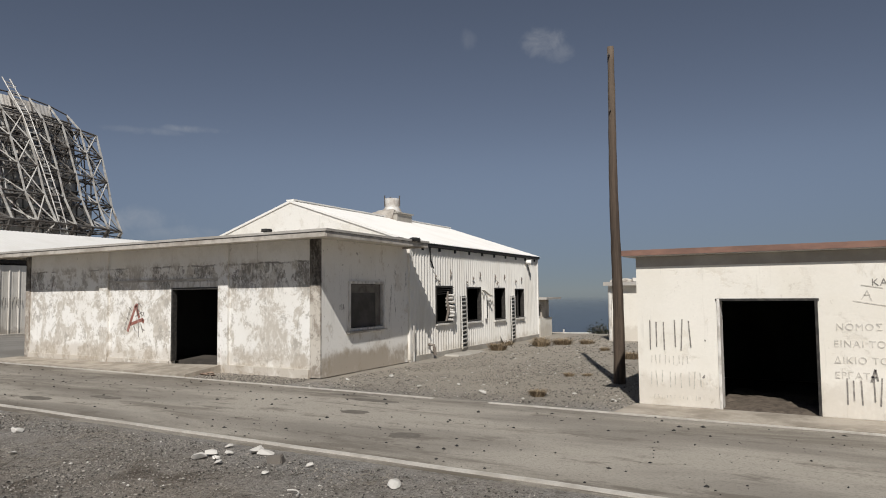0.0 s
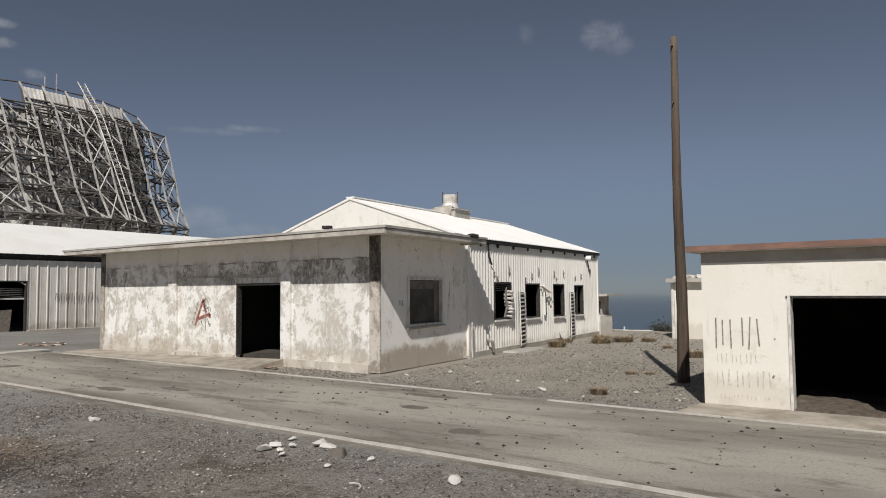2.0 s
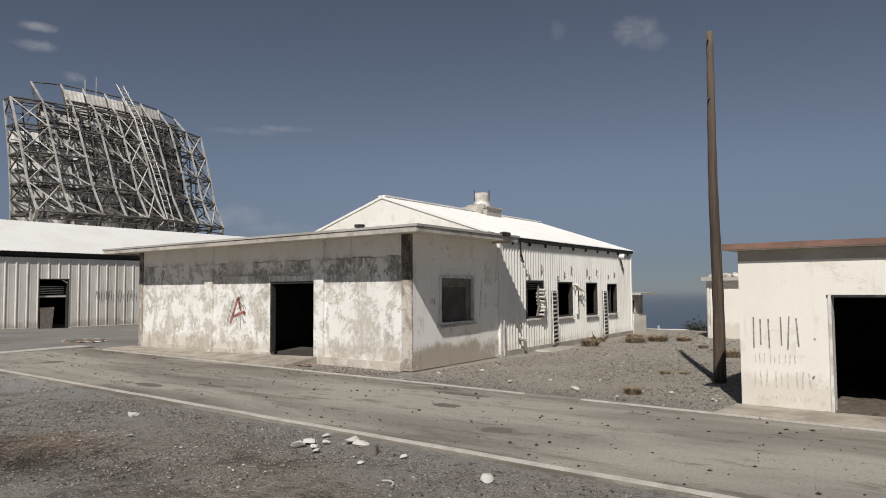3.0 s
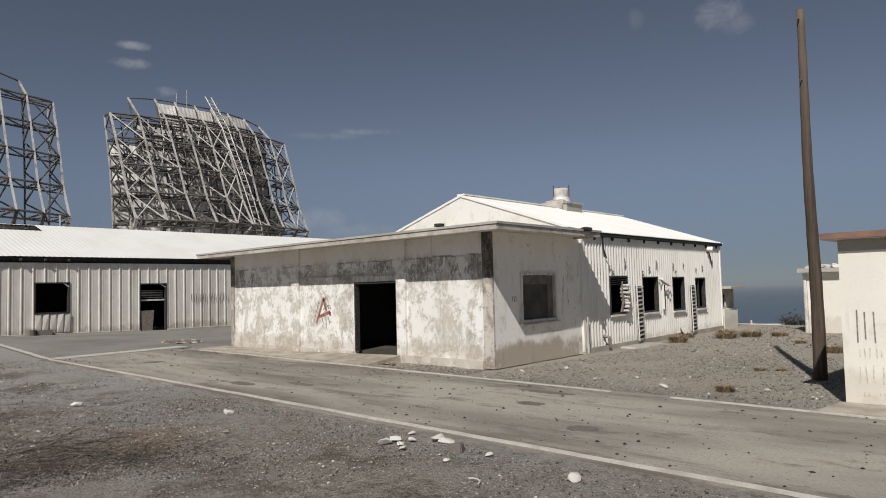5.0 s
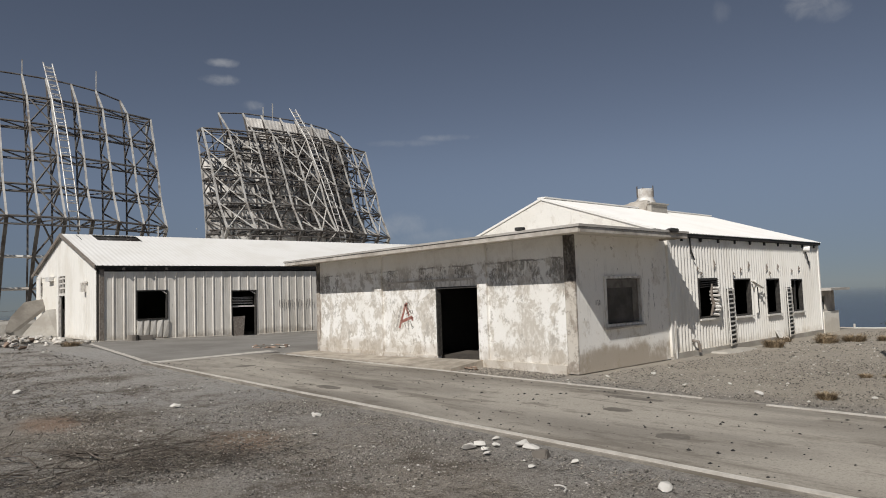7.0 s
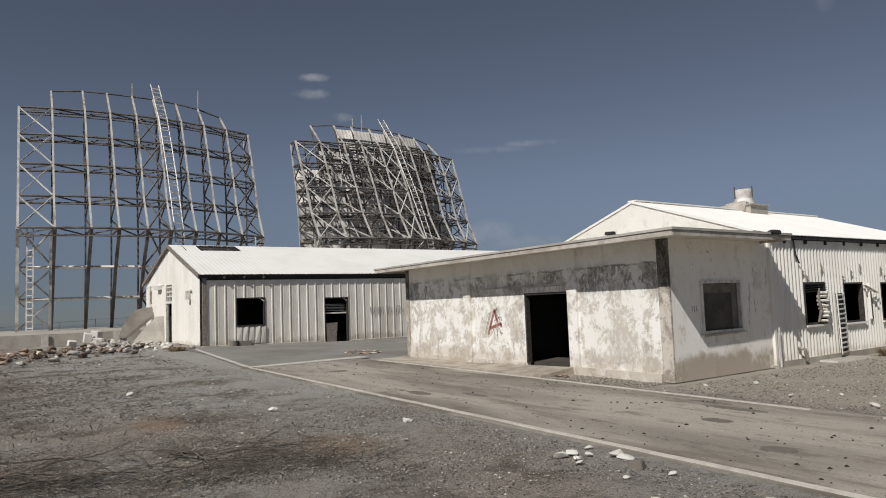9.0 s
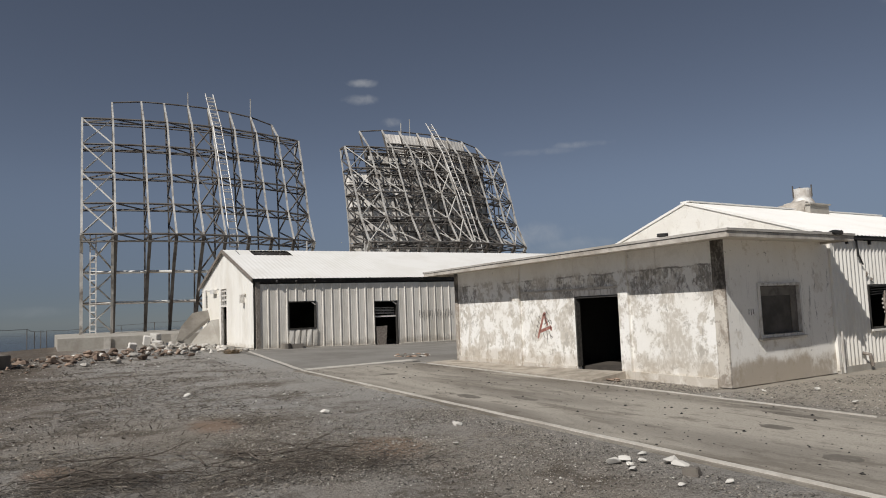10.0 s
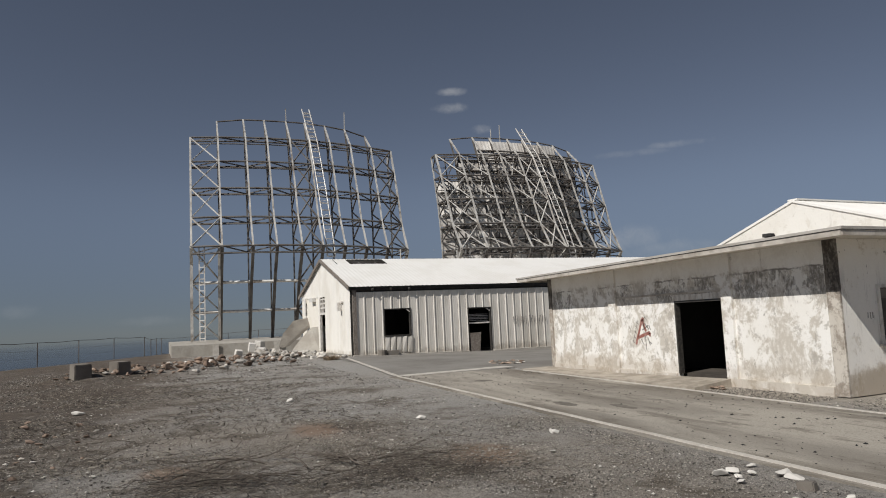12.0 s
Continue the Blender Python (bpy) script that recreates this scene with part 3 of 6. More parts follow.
def roof_sheet(bm, eave0, eave1, ridge0, ridge1, pitch=0.2, depth=0.035, gap=()):
    """A corrugated slope between an eave line and a ridge line; gap: (u0, u1, v0, v1) parts that are missing."""
    e0, e1, r0, r1 = (Vector(p) for p in (eave0, eave1, ridge0, ridge1))
    length = (e1 - e0).length
    step = pitch / 6
    n = int(length / step)
    nrm = (e1 - e0).cross(r0 - e0).normalized()
    if nrm.z < 0:
        nrm = -nrm
    prev = None
    for i in range(n + 1):
        u = i / n
        o = nrm * (depth * 0.5 * math.sin(2 * math.pi * i / 6))
        p, q = e0.lerp(e1, u) + o, r0.lerp(r1, u) + o
        if prev:
            spans, v0 = [], 0.0
            for g0, g1, h0, h1 in gap:
                if g0 < u < g1:
                    spans.append((v0, h0))
                    v0 = h1
            spans.append((v0, 1.0))
            for s, t in spans:
                if t - s > 0.005:
                    a, b = prev
                    lift = nrm * 0.012
                    pts = [a.lerp(b, s), p.lerp(q, s), p.lerp(q, t), a.lerp(b, t)]
                    bm.faces.new([bm.verts.new(w + lift) for w in pts])
        prev = (p, q)
    bmesh.ops.remove_doubles(bm, verts=bm.verts, dist=0.0005)


def rough_block(bm, c, size, seed, turn=0.0, cut=0.35):
    """A broken, many-sided lump."""
    rnd = random.Random(seed)
    r = bmesh.ops.create_icosphere(bm, subdivisions=2, radius=1)
    rot = Euler((rnd.uniform(-0.4, 0.4), rnd.uniform(-0.4, 0.4), turn)).to_matrix()
    for v in r["verts"]:
        n = noise.noise(v.co * 1.4 + Vector((seed * 3.1, seed * 1.7, 0)))
        p = Vector([max(-0.72, min(0.72, a * (1 + cut * n))) for a in v.co])
        v.co = rot @ Vector((p.x * size[0], p.y * size[1], p.z * size[2])) + Vector(c)


# ---- the ground: a flat hilltop that falls away to the sea ----
def smooth(a, b, x):
    t = np.clip((x - a) / (b - a), 0, 1)
    return t * t * (3 - 2 * t)


def ground_height(x, y):
    f2 = -0.48 * (x + 54.7) - 0.88 * (y + 12.2)
    f1 = np.maximum(np.minimum(y - 33, x + 0.75 * y), y - 85)
    f3 = np.maximum(-x - 125, np.maximum(x - 40, -y - 45))
    out = np.maximum(np.maximum(f1, f2), np.maximum(f3, 0))
    h = -np.where(out < 10, 0.02 * out * out, 2 + 0.4 * (out - 10))
    h = h - 0.022 * np.clip(y - 10, 0, 18) * smooth(-28, -42, x)
    u = np.clip(((x + 36.5) * -9.5 + (y + 4.5) * 9.5) / 180.5, 0, 1)
    near = np.hypot(x + 36.5 + 9.5 * u, y + 4.5 - 9.5 * u)
    h = h + 0.42 * np.exp(-((near / 1.9) ** 2))
    return np.maximum(h, -48)


def axis_steps(spans):
    vals = []
    for a, b, s in spans:
        vals += list(np.arange(a, b, s))
    return np.array(vals + [spans[-1][1]])


gx = axis_steps([(-260, -130, 10), (-130, -60, 2), (-60, -30, 1), (-30, 6, 0.4), (6, 60, 3), (60, 180, 10)])
gy = axis_steps([(-170, -50, 10), (-50, -14, 2), (-14, 2, 0.8), (2, 14, 0.3), (14, 40, 0.5), (40, 100, 2), (100, 230, 10)])
GX, GY = np.meshgrid(gx, gy, indexing="ij")
GZ = ground_height(GX, GY)
rough = np.array([[noise.noise((a * 0.6, b * 0.6, 0)) * 0.5 + noise.noise((a * 2.1, b * 2.1, 3)) * 0.25 for b in gy] for a in gx])
calm = np.clip(np.maximum(np.maximum(7.0 - GY, GY - 12.3), np.abs(GX + 20) - 60) / 0.6, 0, 1)
calm = calm * np.where((GX < -26) & (GY > 6), 0.0, 1.0)
GZ = GZ - 0.02 + 0.07 * rough * calm * np.where(GY < 7, 1.0, 0.7)
ny = len(gy)
gverts = np.stack([GX.ravel(), GY.ravel(), GZ.ravel()], 1)
ii, jj = np.meshgrid(np.arange(len(gx) - 1), np.arange(ny - 1), indexing="ij")
q0 = (ii * ny + jj).ravel()
gfaces = np.stack([q0, q0 + ny, q0 + ny + 1, q0 + 1], 1)
me = bpy.data.meshes.new("ground")
me.from_pydata(gverts.tolist(), [], gfaces.tolist())
me.materials.append(GRAVEL)
me.shade_smooth()
tagged(new("ground", me), "grey-brown gravel and earth of the hilltop", "ground", kind="structure")

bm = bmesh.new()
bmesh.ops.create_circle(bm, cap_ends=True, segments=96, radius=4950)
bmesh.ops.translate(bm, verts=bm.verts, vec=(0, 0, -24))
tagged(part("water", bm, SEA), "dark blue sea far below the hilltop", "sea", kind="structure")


# ---- road ----
def strip(name, x0, x1, y0, y1, z, material, label, category, wob=0.0, seg=0.5, thick=0.05, fall=False):
    """A paved strip along x with slightly uneven edges."""
    bm = bmesh.new()
    n = max(2, int((x1 - x0) / seg))
    rows = []
    for i in range(n + 1):
        x = x0 + (x1 - x0) * i / n
        e0 = wob * noise.noise((x * 0.9, y0, 1)) + wob * 0.6 * noise.noise((x * 3.1, y0, 5))
        e1 = wob * noise.noise((x * 0.9, y1, 2)) + wob * 0.6 * noise.noise((x * 3.1, y1, 6))
        ya, yb = y0 + e0, y1 + e1
        za, zb = (float(ground_height(np.array(x), np.array(v))) + z if fall else z for v in (ya, yb))
        rows.append([bm.verts.new(p) for p in ((x, ya, za - thick), (x, ya, za), (x, yb, zb), (x, yb, zb - thick))])
    for a, b in zip(rows, rows[1:]):
        for j in range(3):
            bm.faces.new((a[j], b[j], b[j + 1], a[j + 1]))
    bm.faces.new(rows[0])
    bm.faces.new(rows[-1][::-1])
    return tagged(part(name, bm, material), label, category, kind="structure")


strip("road", -26.5, 30, 7.15, 12.05, 0.0, ASPHALT, "worn tan-grey asphalt road with dusty wheel marks", "road", 0.05)
# the older, greyer yard between the block and the ribbed hut
bm = bmesh.new()
xs, ys = np.arange(-45.5, -26.4, 1.0), np.arange(7.3, 45, 1.0)
grid = {}
for i, x in enumerate(xs):
    for j, y in enumerate(ys):
        yy = y + (0.09 * (-26.5 - x) if j == 0 else 0)
        grid[i, j] = bm.verts.new((x, yy, float(ground_height(np.array(x), np.array(yy))) + 0.004))
for i in range(len(xs) - 1):
    for j in range(len(ys) - 1):
        bm.faces.new((grid[i, j], grid[i + 1, j], grid[i + 1, j + 1], grid[i, j + 1]))
tagged(part("yard", bm, ASPHALT_GREY), "grey asphalt yard before the ribbed hut", "yard", kind="structure")
strip("pavement", -27.1, -25.2, 12.5, 40, 0.012, ASPHALT_GREY, "grey paved strip beside the block", "pavement", 0.02, fall=True)


def kerb_line(p, q, w, label, z=0.02, seg=0.6, wob=0.025, skip=()):
    bm = bmesh.new()
    p, q = Vector(p), Vector(q)
    n = int((q - p).length / seg)
    d = (q - p).normalized()
    s = Vector((-d.y, d.x))
    rows = []
    for i in range(n + 1):
        c = p.lerp(q, i / n)
        o = wob * noise.noise((c.x * 0.8, c.y * 0.8, 0))
        ww = w * (1 + 0.3 * noise.noise((c.x * 1.9, c.y * 1.9, 4)))
        g = float(ground_height(np.array(c.x), np.array(c.y)))
        a, b = c + s * (o - ww / 2), c + s * (o + ww / 2)
        rows.append([bm.verts.new((a.x, a.y, g - 0.06)), bm.verts.new((a.x, a.y, g + z)), bm.verts.new((b.x, b.y, g + z)), bm.verts.new((b.x, b.y, g - 0.06))])
    for i, (a, b) in enumerate(zip(rows, rows[1:])):
        if any(lo < i / n < hi for lo, hi in skip):
            continue
        for j in range(3):
            bm.faces.new((a[j], b[j], b[j + 1], a[j + 1]))
    return tagged(part("kerb", bm, KERB), label, "kerb", kind="structure")


kerb_line((30, 7.0), (-26.5, 7.45), 0.08, "thin pale concrete kerb along the gravel", 0.025)
kerb_line((-26.5, 7.45), (-44.3, 9.1), 0.16, "thin pale concrete kerb leading to the ribbed hut", 0.025)
kerb_line((6, 11.8), (-25, 12.15), 0.06, "thin pale concrete kerb before the white block", 0.022, skip=((0.385, 0.412), (0.478, 0.49)))
kerb_line((-26.5, 7.6), (-27.4, 12.6), 0.75, "broad pale concrete band across the road's end", 0.012, wob=0.05)


def blot(x, y, rx, ry, seed, z=0.005):
    bm = bmesh.new()
    rnd = random.Random(seed)
    pts = [(x + rx * math.cos(a) * (1 + 0.12 * rnd.uniform(-1, 1)), y + ry * math.sin(a) * (1 + 0.12 * rnd.uniform(-1, 1)), z) for a in [2 * math.pi * i / 22 for i in range(22)]]
    f = bm.faces.new([bm.verts.new(p) for p in pts])
    r = bmesh.ops.extrude_face_region(bm, geom=[f])
    bmesh.ops.translate(bm, verts=[v for v in r["geom"] if isinstance(v, bmesh.types.BMVert)], vec=(0, 0, -0.02))
    return tagged(part("tar_patch", bm, TAR), "dark round tar patch in the asphalt", "road patch", "tar patches", "structure")


for i, (x, y, rx, ry) in enumerate(((-5.86, 8.68, 0.25, 0.2), (-7.82, 9.97, 0.3, 0.17), (-14.9, 8.25, 0.5, 0.18), (-22.0, 9.2, 0.3, 0.3), (-13.6, 9.0, 0.5, 0.12), (-8.4, 11.2, 0.65, 0.13), (-9.2, 11.55, 0.5, 0.1))):
    blot(x, y, rx, ry, i)
blot(-29.9, 13.7, 1.1, 0.62, 41, 0.03)


# ---- the white block beside the road ----
C = (-11.68, 13.52)
mF, mS = line_frame(C, 90), line_frame(C, 4.5)
block = base_of("roadside_building", -18, 15.5, 0, "flat-roofed whitewashed block with peeling paint and an open doorway", "building")
bm = bmesh.new()
wall(bm, mF, 0.27, 13.3, 0, 3.5, -0.15, 0, [(3.69, 5.72, -1, 2.33)])
part("front_wall", bm, WHITEWASH, block, "peeling whitewash with grey mould above")
for a, b in ((3.28, 3.67), (8.70, 9.14)):
    bm = bmesh.new()
    box(bm, a, b, 0.002, 0.075, 0, 3.5, mF)
    part("pilaster", bm, WHITEWASH, block)
bm = bmesh.new()
box(bm, -0.004, 0.345, -0.02, 0.03, 0, 3.5, mF)
part("corner_column", bm, COLUMN, block, "bare grey-brown corner column")
bm = bmesh.new()
box(bm, 13.2, 13.46, -0.25, 0.03, 0, 3.5, mF)
part("corner_column", bm, COLUMN, block, "bare grey-brown corner column")
for a, b in ((0.35, 3.52), (5.78, 13.2)):
    bm = bmesh.new()
    box(bm, a, b, 0.002, 0.045 if a > 1 else 0.085, -0.1, 0.2, mF)
    part("plinth", bm, PLINTH, block)
bm = bmesh.new()
box(bm, 3.69, 8.69, 0.002, 0.04, 2.52, 2.58, mF)
part("ledge", bm, FASCIA, block)
bm = bmesh.new()
box(bm, 3.69, 5.72, -0.2, 0.02, 2.335, 2.50, mF)
part("lintel", bm, FRAME_GREY, block, "grey rusted steel lintel")
bm = bmesh.new()
box(bm, 5.66, 5.72, -0.15, 0.012, 0.2, 2.33, mF)
box(bm, 3.69, 3.75, -0.15, 0.012, 0.2, 2.33, mF)
box(bm, 3.752, 5.658, -0.15, 0.012, 2.27, 2.33, mF)
part("door_frame", bm, FRAME_DARK, block)
bm = bmesh.new()
wall(bm, mS, 0.022, 4.47, 0, 3.5, 0, 0.25, [(1.25, 2.95, 1.16, 2.39)])
part("side_wall", bm, WHITEWASH_SIDE, block, "dirty whitewash stained brown near the ground")
bm = bmesh.new()
for a, b, c, d in ((1.2, 3.0, 1.1, 1.17), (1.2, 3.0, 2.37, 2.44), (1.2, 1.27, 1.172, 2.368), (2.93, 3.0, 1.172, 2.368)):
    box(bm, a, b, -0.05, 0.1, c, d, mS)
win = part("window", bm, FRAME_GREY, block, "grey wooden window frame with a dull screen")
bm = bmesh.new()
box(bm, 1.28, 2.92, 0.06, 0.08, 1.18, 2.36, mS)
part("screen", bm, SCREEN, win)
bm = bmesh.new()
box(bm, 1.13, 3.06, -0.1, 0.0, 1.04, 1.098, mS)
part("sill", bm, FASCIA, win)
bm = bmesh.new()
box(bm, 2.64, 2.91, 0.045, 0.058, 1.19, 2.12, mS)
box(bm, 1.29, 2.91, 0.042, 0.055, 2.125, 2.355, mS)
part("inner_frame", bm, BOARD, win, "dull grey-brown board round the screen")
bm = bmesh.new()
box(bm, -25.13, -24.88, 13.772, 17.9, 0, 3.5)
box(bm, -25.13, -12.1, 17.92, 18.15, 0, 3.5)
part("rear_wall", bm, WHITEWASH_SIDE, block)
# room lining in near-black tones, its gloom painted in
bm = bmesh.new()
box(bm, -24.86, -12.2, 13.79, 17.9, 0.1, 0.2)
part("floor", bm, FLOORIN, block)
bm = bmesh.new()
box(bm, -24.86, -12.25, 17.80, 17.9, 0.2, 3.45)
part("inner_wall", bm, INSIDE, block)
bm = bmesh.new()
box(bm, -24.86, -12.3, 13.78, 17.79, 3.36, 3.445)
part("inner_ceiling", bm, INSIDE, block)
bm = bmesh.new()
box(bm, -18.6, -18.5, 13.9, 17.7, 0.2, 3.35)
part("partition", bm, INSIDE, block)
# roof slab with a double-stepped fascia
ROOF_A = [(-10.64, 12.5), (-25.85, 12.5), (-25.85, 18.35), (-11.08, 17.6)]


def slab(bm, poly, z0, z1, grow=0.0):
    cx, cy = sum(p[0] for p in poly) / len(poly), sum(p[1] for p in poly) / len(poly)
    pts = [(p[0] + math.copysign(grow, p[0] - cx), p[1] + math.copysign(grow, p[1] - cy)) for p in poly]
    lo, hi = [bm.verts.new((*p, z0)) for p in pts], [bm.verts.new((*p, z1)) for p in pts]
    n = len(pts)
    bm.faces.new(lo[::-1])
    bm.faces.new(hi)
    for i in range(n):
        bm.faces.new((lo[i], lo[(i + 1) % n], hi[(i + 1) % n], hi[i]))


bm = bmesh.new()
slab(bm, ROOF_A, 3.503, 3.56)
roof_a = part("roof", bm, SOFFIT, block)
bm = bmesh.new()
for p, q in zip(ROOF_A, ROOF_A[1:] + ROOF_A[:1]):
    beam(bm, (*p, 3.505), (*q, 3.505), 0.05, 0.125)
part("fascia", bm, FASCIA, roof_a, "weathered grey fascia board")
# thin black strip added to draw the dark gap in the slab's edge
bm = bmesh.new()
slab(bm, ROOF_A, 3.563, 3.569, 0.03)
part("felt_joint", bm, DARK, roof_a, "black strip added as the dark gap between the slab's two layers")
bm = bmesh.new()
slab(bm, ROOF_A, 3.572, 3.632, 0.05)
part("roof_edge", bm, SLABTOP, roof_a)
bm = bmesh.new()
rnd = random.Random(4)
for i in range(7):
    a = Vector((-11.0 + rnd.uniform(-0.5, 0.1), 16.2 + i * 0.17, 3.64))
    rough_block(bm, a, (0.22, 0.14, 0.07), 60 + i, rnd.uniform(0, 3))
part("torn_felt", bm, DARK, roof_a, "torn black roofing felt at the edge")
bm = bmesh.new()
tube(bm, [(-13.65, 13.6, 3.63), (-13.65, 13.6, 3.78), (-13.65, 13.6, 3.785), (-13.65, 13.6, 3.86)], [0.09, 0.09, 0.15, 0.14], 12)
part("roof_vent", bm, DARK, roof_a)
# door ramp and apron
bm = bmesh.new()
hexa(bm, [(-19.8, 12.25, -0.05), (-15.2, 12.25, -0.05), (-15.2, 13.44, -0.05), (-19.8, 13.44, -0.05), (-19.8, 12.25, 0.03), (-15.2, 12.25, 0.05), (-15.2, 13.44, 0.19), (-19.8, 13.44, 0.08)])
solid("door_ramp", bm, DUSTY, "low sloping concrete ramp before the open doorway", "ramp", kind="structure")
bm = bmesh.new()
hexa(bm, [(-25.4, 12.25, -0.05), (-19.82, 12.25, -0.05), (-19.82, 13.44, -0.05), (-25.4, 13.44, -0.05), (-25.4, 12.25, 0.025), (-19.82, 12.25, 0.025), (-19.82, 13.44, 0.06), (-25.4, 13.44, 0.05)])
solid("apron", bm, DUSTY, "cracked concrete apron along the white block", "pavement", kind="structure")

# ---- the long corrugated hut behind it ----
HUT = (-12.03, 17.98)
mM = line_frame(HUT, 4.5)
LEN_M, WID_M = 12.1, 9.2
hut = base_of("corrugated_hut", *(mM @ Vector((6, 4.6, 0))), "long white corrugated-iron hut with broken windows and hanging shutters", "building")
WIN_M = [(1.78, 3.04, 1.08, 2.34), (4.20, 5.52, 1.04, 2.30), (6.83, 7.99, 1.0, 2.28), (9.12, 10.2, 1.0, 2.24)]
bm = bmesh.new()
sheet(bm, mM, 0.06, LEN_M, 0.14, 3.58, -0.03, WIN_M, 0.19, 0.045, jag=0.05)
part("side_wall", bm, IRON_WHITE, hut, "white corrugated iron, rust-streaked under the windows")
# lining coloured near-black for the dark room seen through the windows
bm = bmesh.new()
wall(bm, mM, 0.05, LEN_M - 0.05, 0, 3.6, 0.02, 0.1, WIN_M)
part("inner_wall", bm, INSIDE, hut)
bm = bmesh.new()
box(bm, 0.0, LEN_M, -0.09, 0.015, -0.12, 0.15, mM)
part("foundation", bm, CONCRETE, hut)
bm = bmesh.new()
box(bm, LEN_M - 0.04, LEN_M + 0.05, -0.08, 0.05, 0.14, 3.6, mM)
part("corner_trim", bm, ROOF_WHITE, hut)
bm = bmesh.new()
box(bm, -0.03, 0.075, -0.075, 0.06, 0.05, 3.5, mM)
part("corner_trim", bm, IRON_WHITE, hut)
bm = bmesh.new()
box(bm, 0.0, LEN_M + 0.1, -0.14, 0.0, 3.595, 3.70, mM)
part("eaves_board", bm, DARK, hut, "black tarred eaves board")
bm = bmesh.new()
for i in range(10):
    s = 0.8 + i * 1.2
    box(bm, s, s + 0.07, -0.10, -0.04, 3.47, 3.59, mM)
part("rafter_bracket", bm, DARK, hut)
bm = bmesh.new()
box(bm, LEN_M - 0.08, LEN_M, 0.1, WID_M, 0, 3.6, mM)
box(bm, 0.1, LEN_M, WID_M, WID_M + 0.08, 0, 3.6, mM)
box(bm, 0.12, LEN_M - 0.1, 0.12, WID_M - 0.02, 0.0, 0.08, mM)
part("rear_wall", bm, INSIDE, hut)


def gable(bm, m, x, t, y0, y1, yr, z0, ze, zr):
    """A five-sided end wall of thickness t across a hut."""
    prof = [(y0, z0), (y1, z0), (y1, ze), (yr, zr), (y0, ze)]
    a, b = [bm.verts.new(m @ Vector((x, p[0], p[1]))) for p in prof], [bm.verts.new(m @ Vector((x + t, p[0], p[1]))) for p in prof]
    bm.faces.new(a)
    bm.faces.new(b[::-1])
    for i in range(5):
        bm.faces.new((a[i], a[(i + 1) % 5], b[(i + 1) % 5], b[i]))


bm = bmesh.new()
gable(bm, mM, 0.035, 0.08, 0, WID_M, 4.6, 2.5, 3.71, 5.28)
part("front_gable", bm, GABLE, hut)
bm = bmesh.new()
gable(bm, mM, LEN_M - 0.09, 0.08, 0.02, WID_M - 0.02, 4.6, 3.4, 3.66, 5.2)
part("rear_gable", bm, IRON_WHITE, hut)
bm = bmesh.new()
roof_sheet(bm, mM @ Vector((0.02, -0.16, 3.70)), mM @ Vector((LEN_M + 0.15, -0.16, 3.70)), mM @ Vector((0.02, 4.6, 5.29)), mM @ Vector((LEN_M + 0.15, 4.6, 5.29)), 0.2, 0.03)
part("roof_slope", bm, ROOF_WHITE, hut, "bright white corrugated roof sheets")
bm = bmesh.new()
roof_sheet(bm, mM @ Vector((0.02, 9.36, 3.70)), mM @ Vector((LEN_M + 0.15, 9.36, 3.70)), mM @ Vector((0.02, 4.6, 5.29)), mM @ Vector((LEN_M + 0.15, 4.6, 5.29)), 0.2, 0.03)
part("roof_slope", bm, ROOF_WHITE, hut)
bm = bmesh.new()
for y0, y1, z0, z1 in ((-0.16, 4.6, 3.68, 5.27), (9.36, 4.6, 3.68, 5.27)):
    beam(bm, mM @ Vector((0.02, y0, z0)), mM @ Vector((0.02, y1, z1)), 0.05, 0.07)
part("verge_trim", bm, ROOF_WHITE, hut)
bm = bmesh.new()
beam(bm, mM @ Vector((0.02, 4.6, 5.31)), mM @ Vector((LEN_M + 0.15, 4.6, 5.31)), 0.34, 0.05)
part("ridge_cap", bm, ROOF_WHITE, hut)
for n, (a, b, c, d) in enumerate(WIN_M):
    bm = bmesh.new()
    for e in ((a, a + 0.05, c, d), (b - 0.05, b, c, d), (a + 0.05, b - 0.05, d - 0.05, d), (a + 0.05, b - 0.05, c, c + 0.05)):
        box(bm, e[0], e[1], -0.06, 0.09, e[2], e[3], mM)
    if n in (1, 3):
        mid = a + (b - a) * (0.42 if n == 3 else 0.5)
        if n == 3:
            box(bm, mid, mid + 0.08, 0.0, 0.05, c + 0.05, d - 0.05, mM)
    w = part("window", bm, FRAME_DARK, hut, "empty black window opening")
    bm = bmesh.new()
    box(bm, a - 0.04, b + 0.04, -0.11, -0.05, c - 0.06, c - 0.005, mM)
    part("sill", bm, IRON_WHITE, w)
# bent louvre blades and a burst air conditioner casing in the first window
for i in range(8):
    bm = bmesh.new()
    z = 1.2 + i * 0.118
    mid = Vector((2.74, -0.17 - 0.03 * (i % 3), z - 0.03 + 0.03 * math.sin(i * 1.3)))
    a, b = Vector((2.48 + 0.06 * math.sin(i * 0.9), -0.09, z)), Vector((2.98 + 0.05 * math.sin(i * 1.9), -0.13 + 0.03 * math.cos(i * 2), z + 0.04 * math.sin(i * 1.7)))
    tube(bm, [mM @ v for v in (a, a.lerp(mid, 0.6), mid, b.lerp(mid, 0.5), b)], [0.035, 0.05, 0.055, 0.05, 0.03], 6)
    part("louvre_blade", bm, FRAME_GREY, hut)
bm = bmesh.new()
tube(bm, [mM @ Vector(v) for v in ((2.42, -0.1, 1.15), (2.50, -0.16, 1.5), (2.44, -0.13, 1.85), (2.52, -0.12, 2.15))], [0.035, 0.05, 0.04, 0.03], 6)
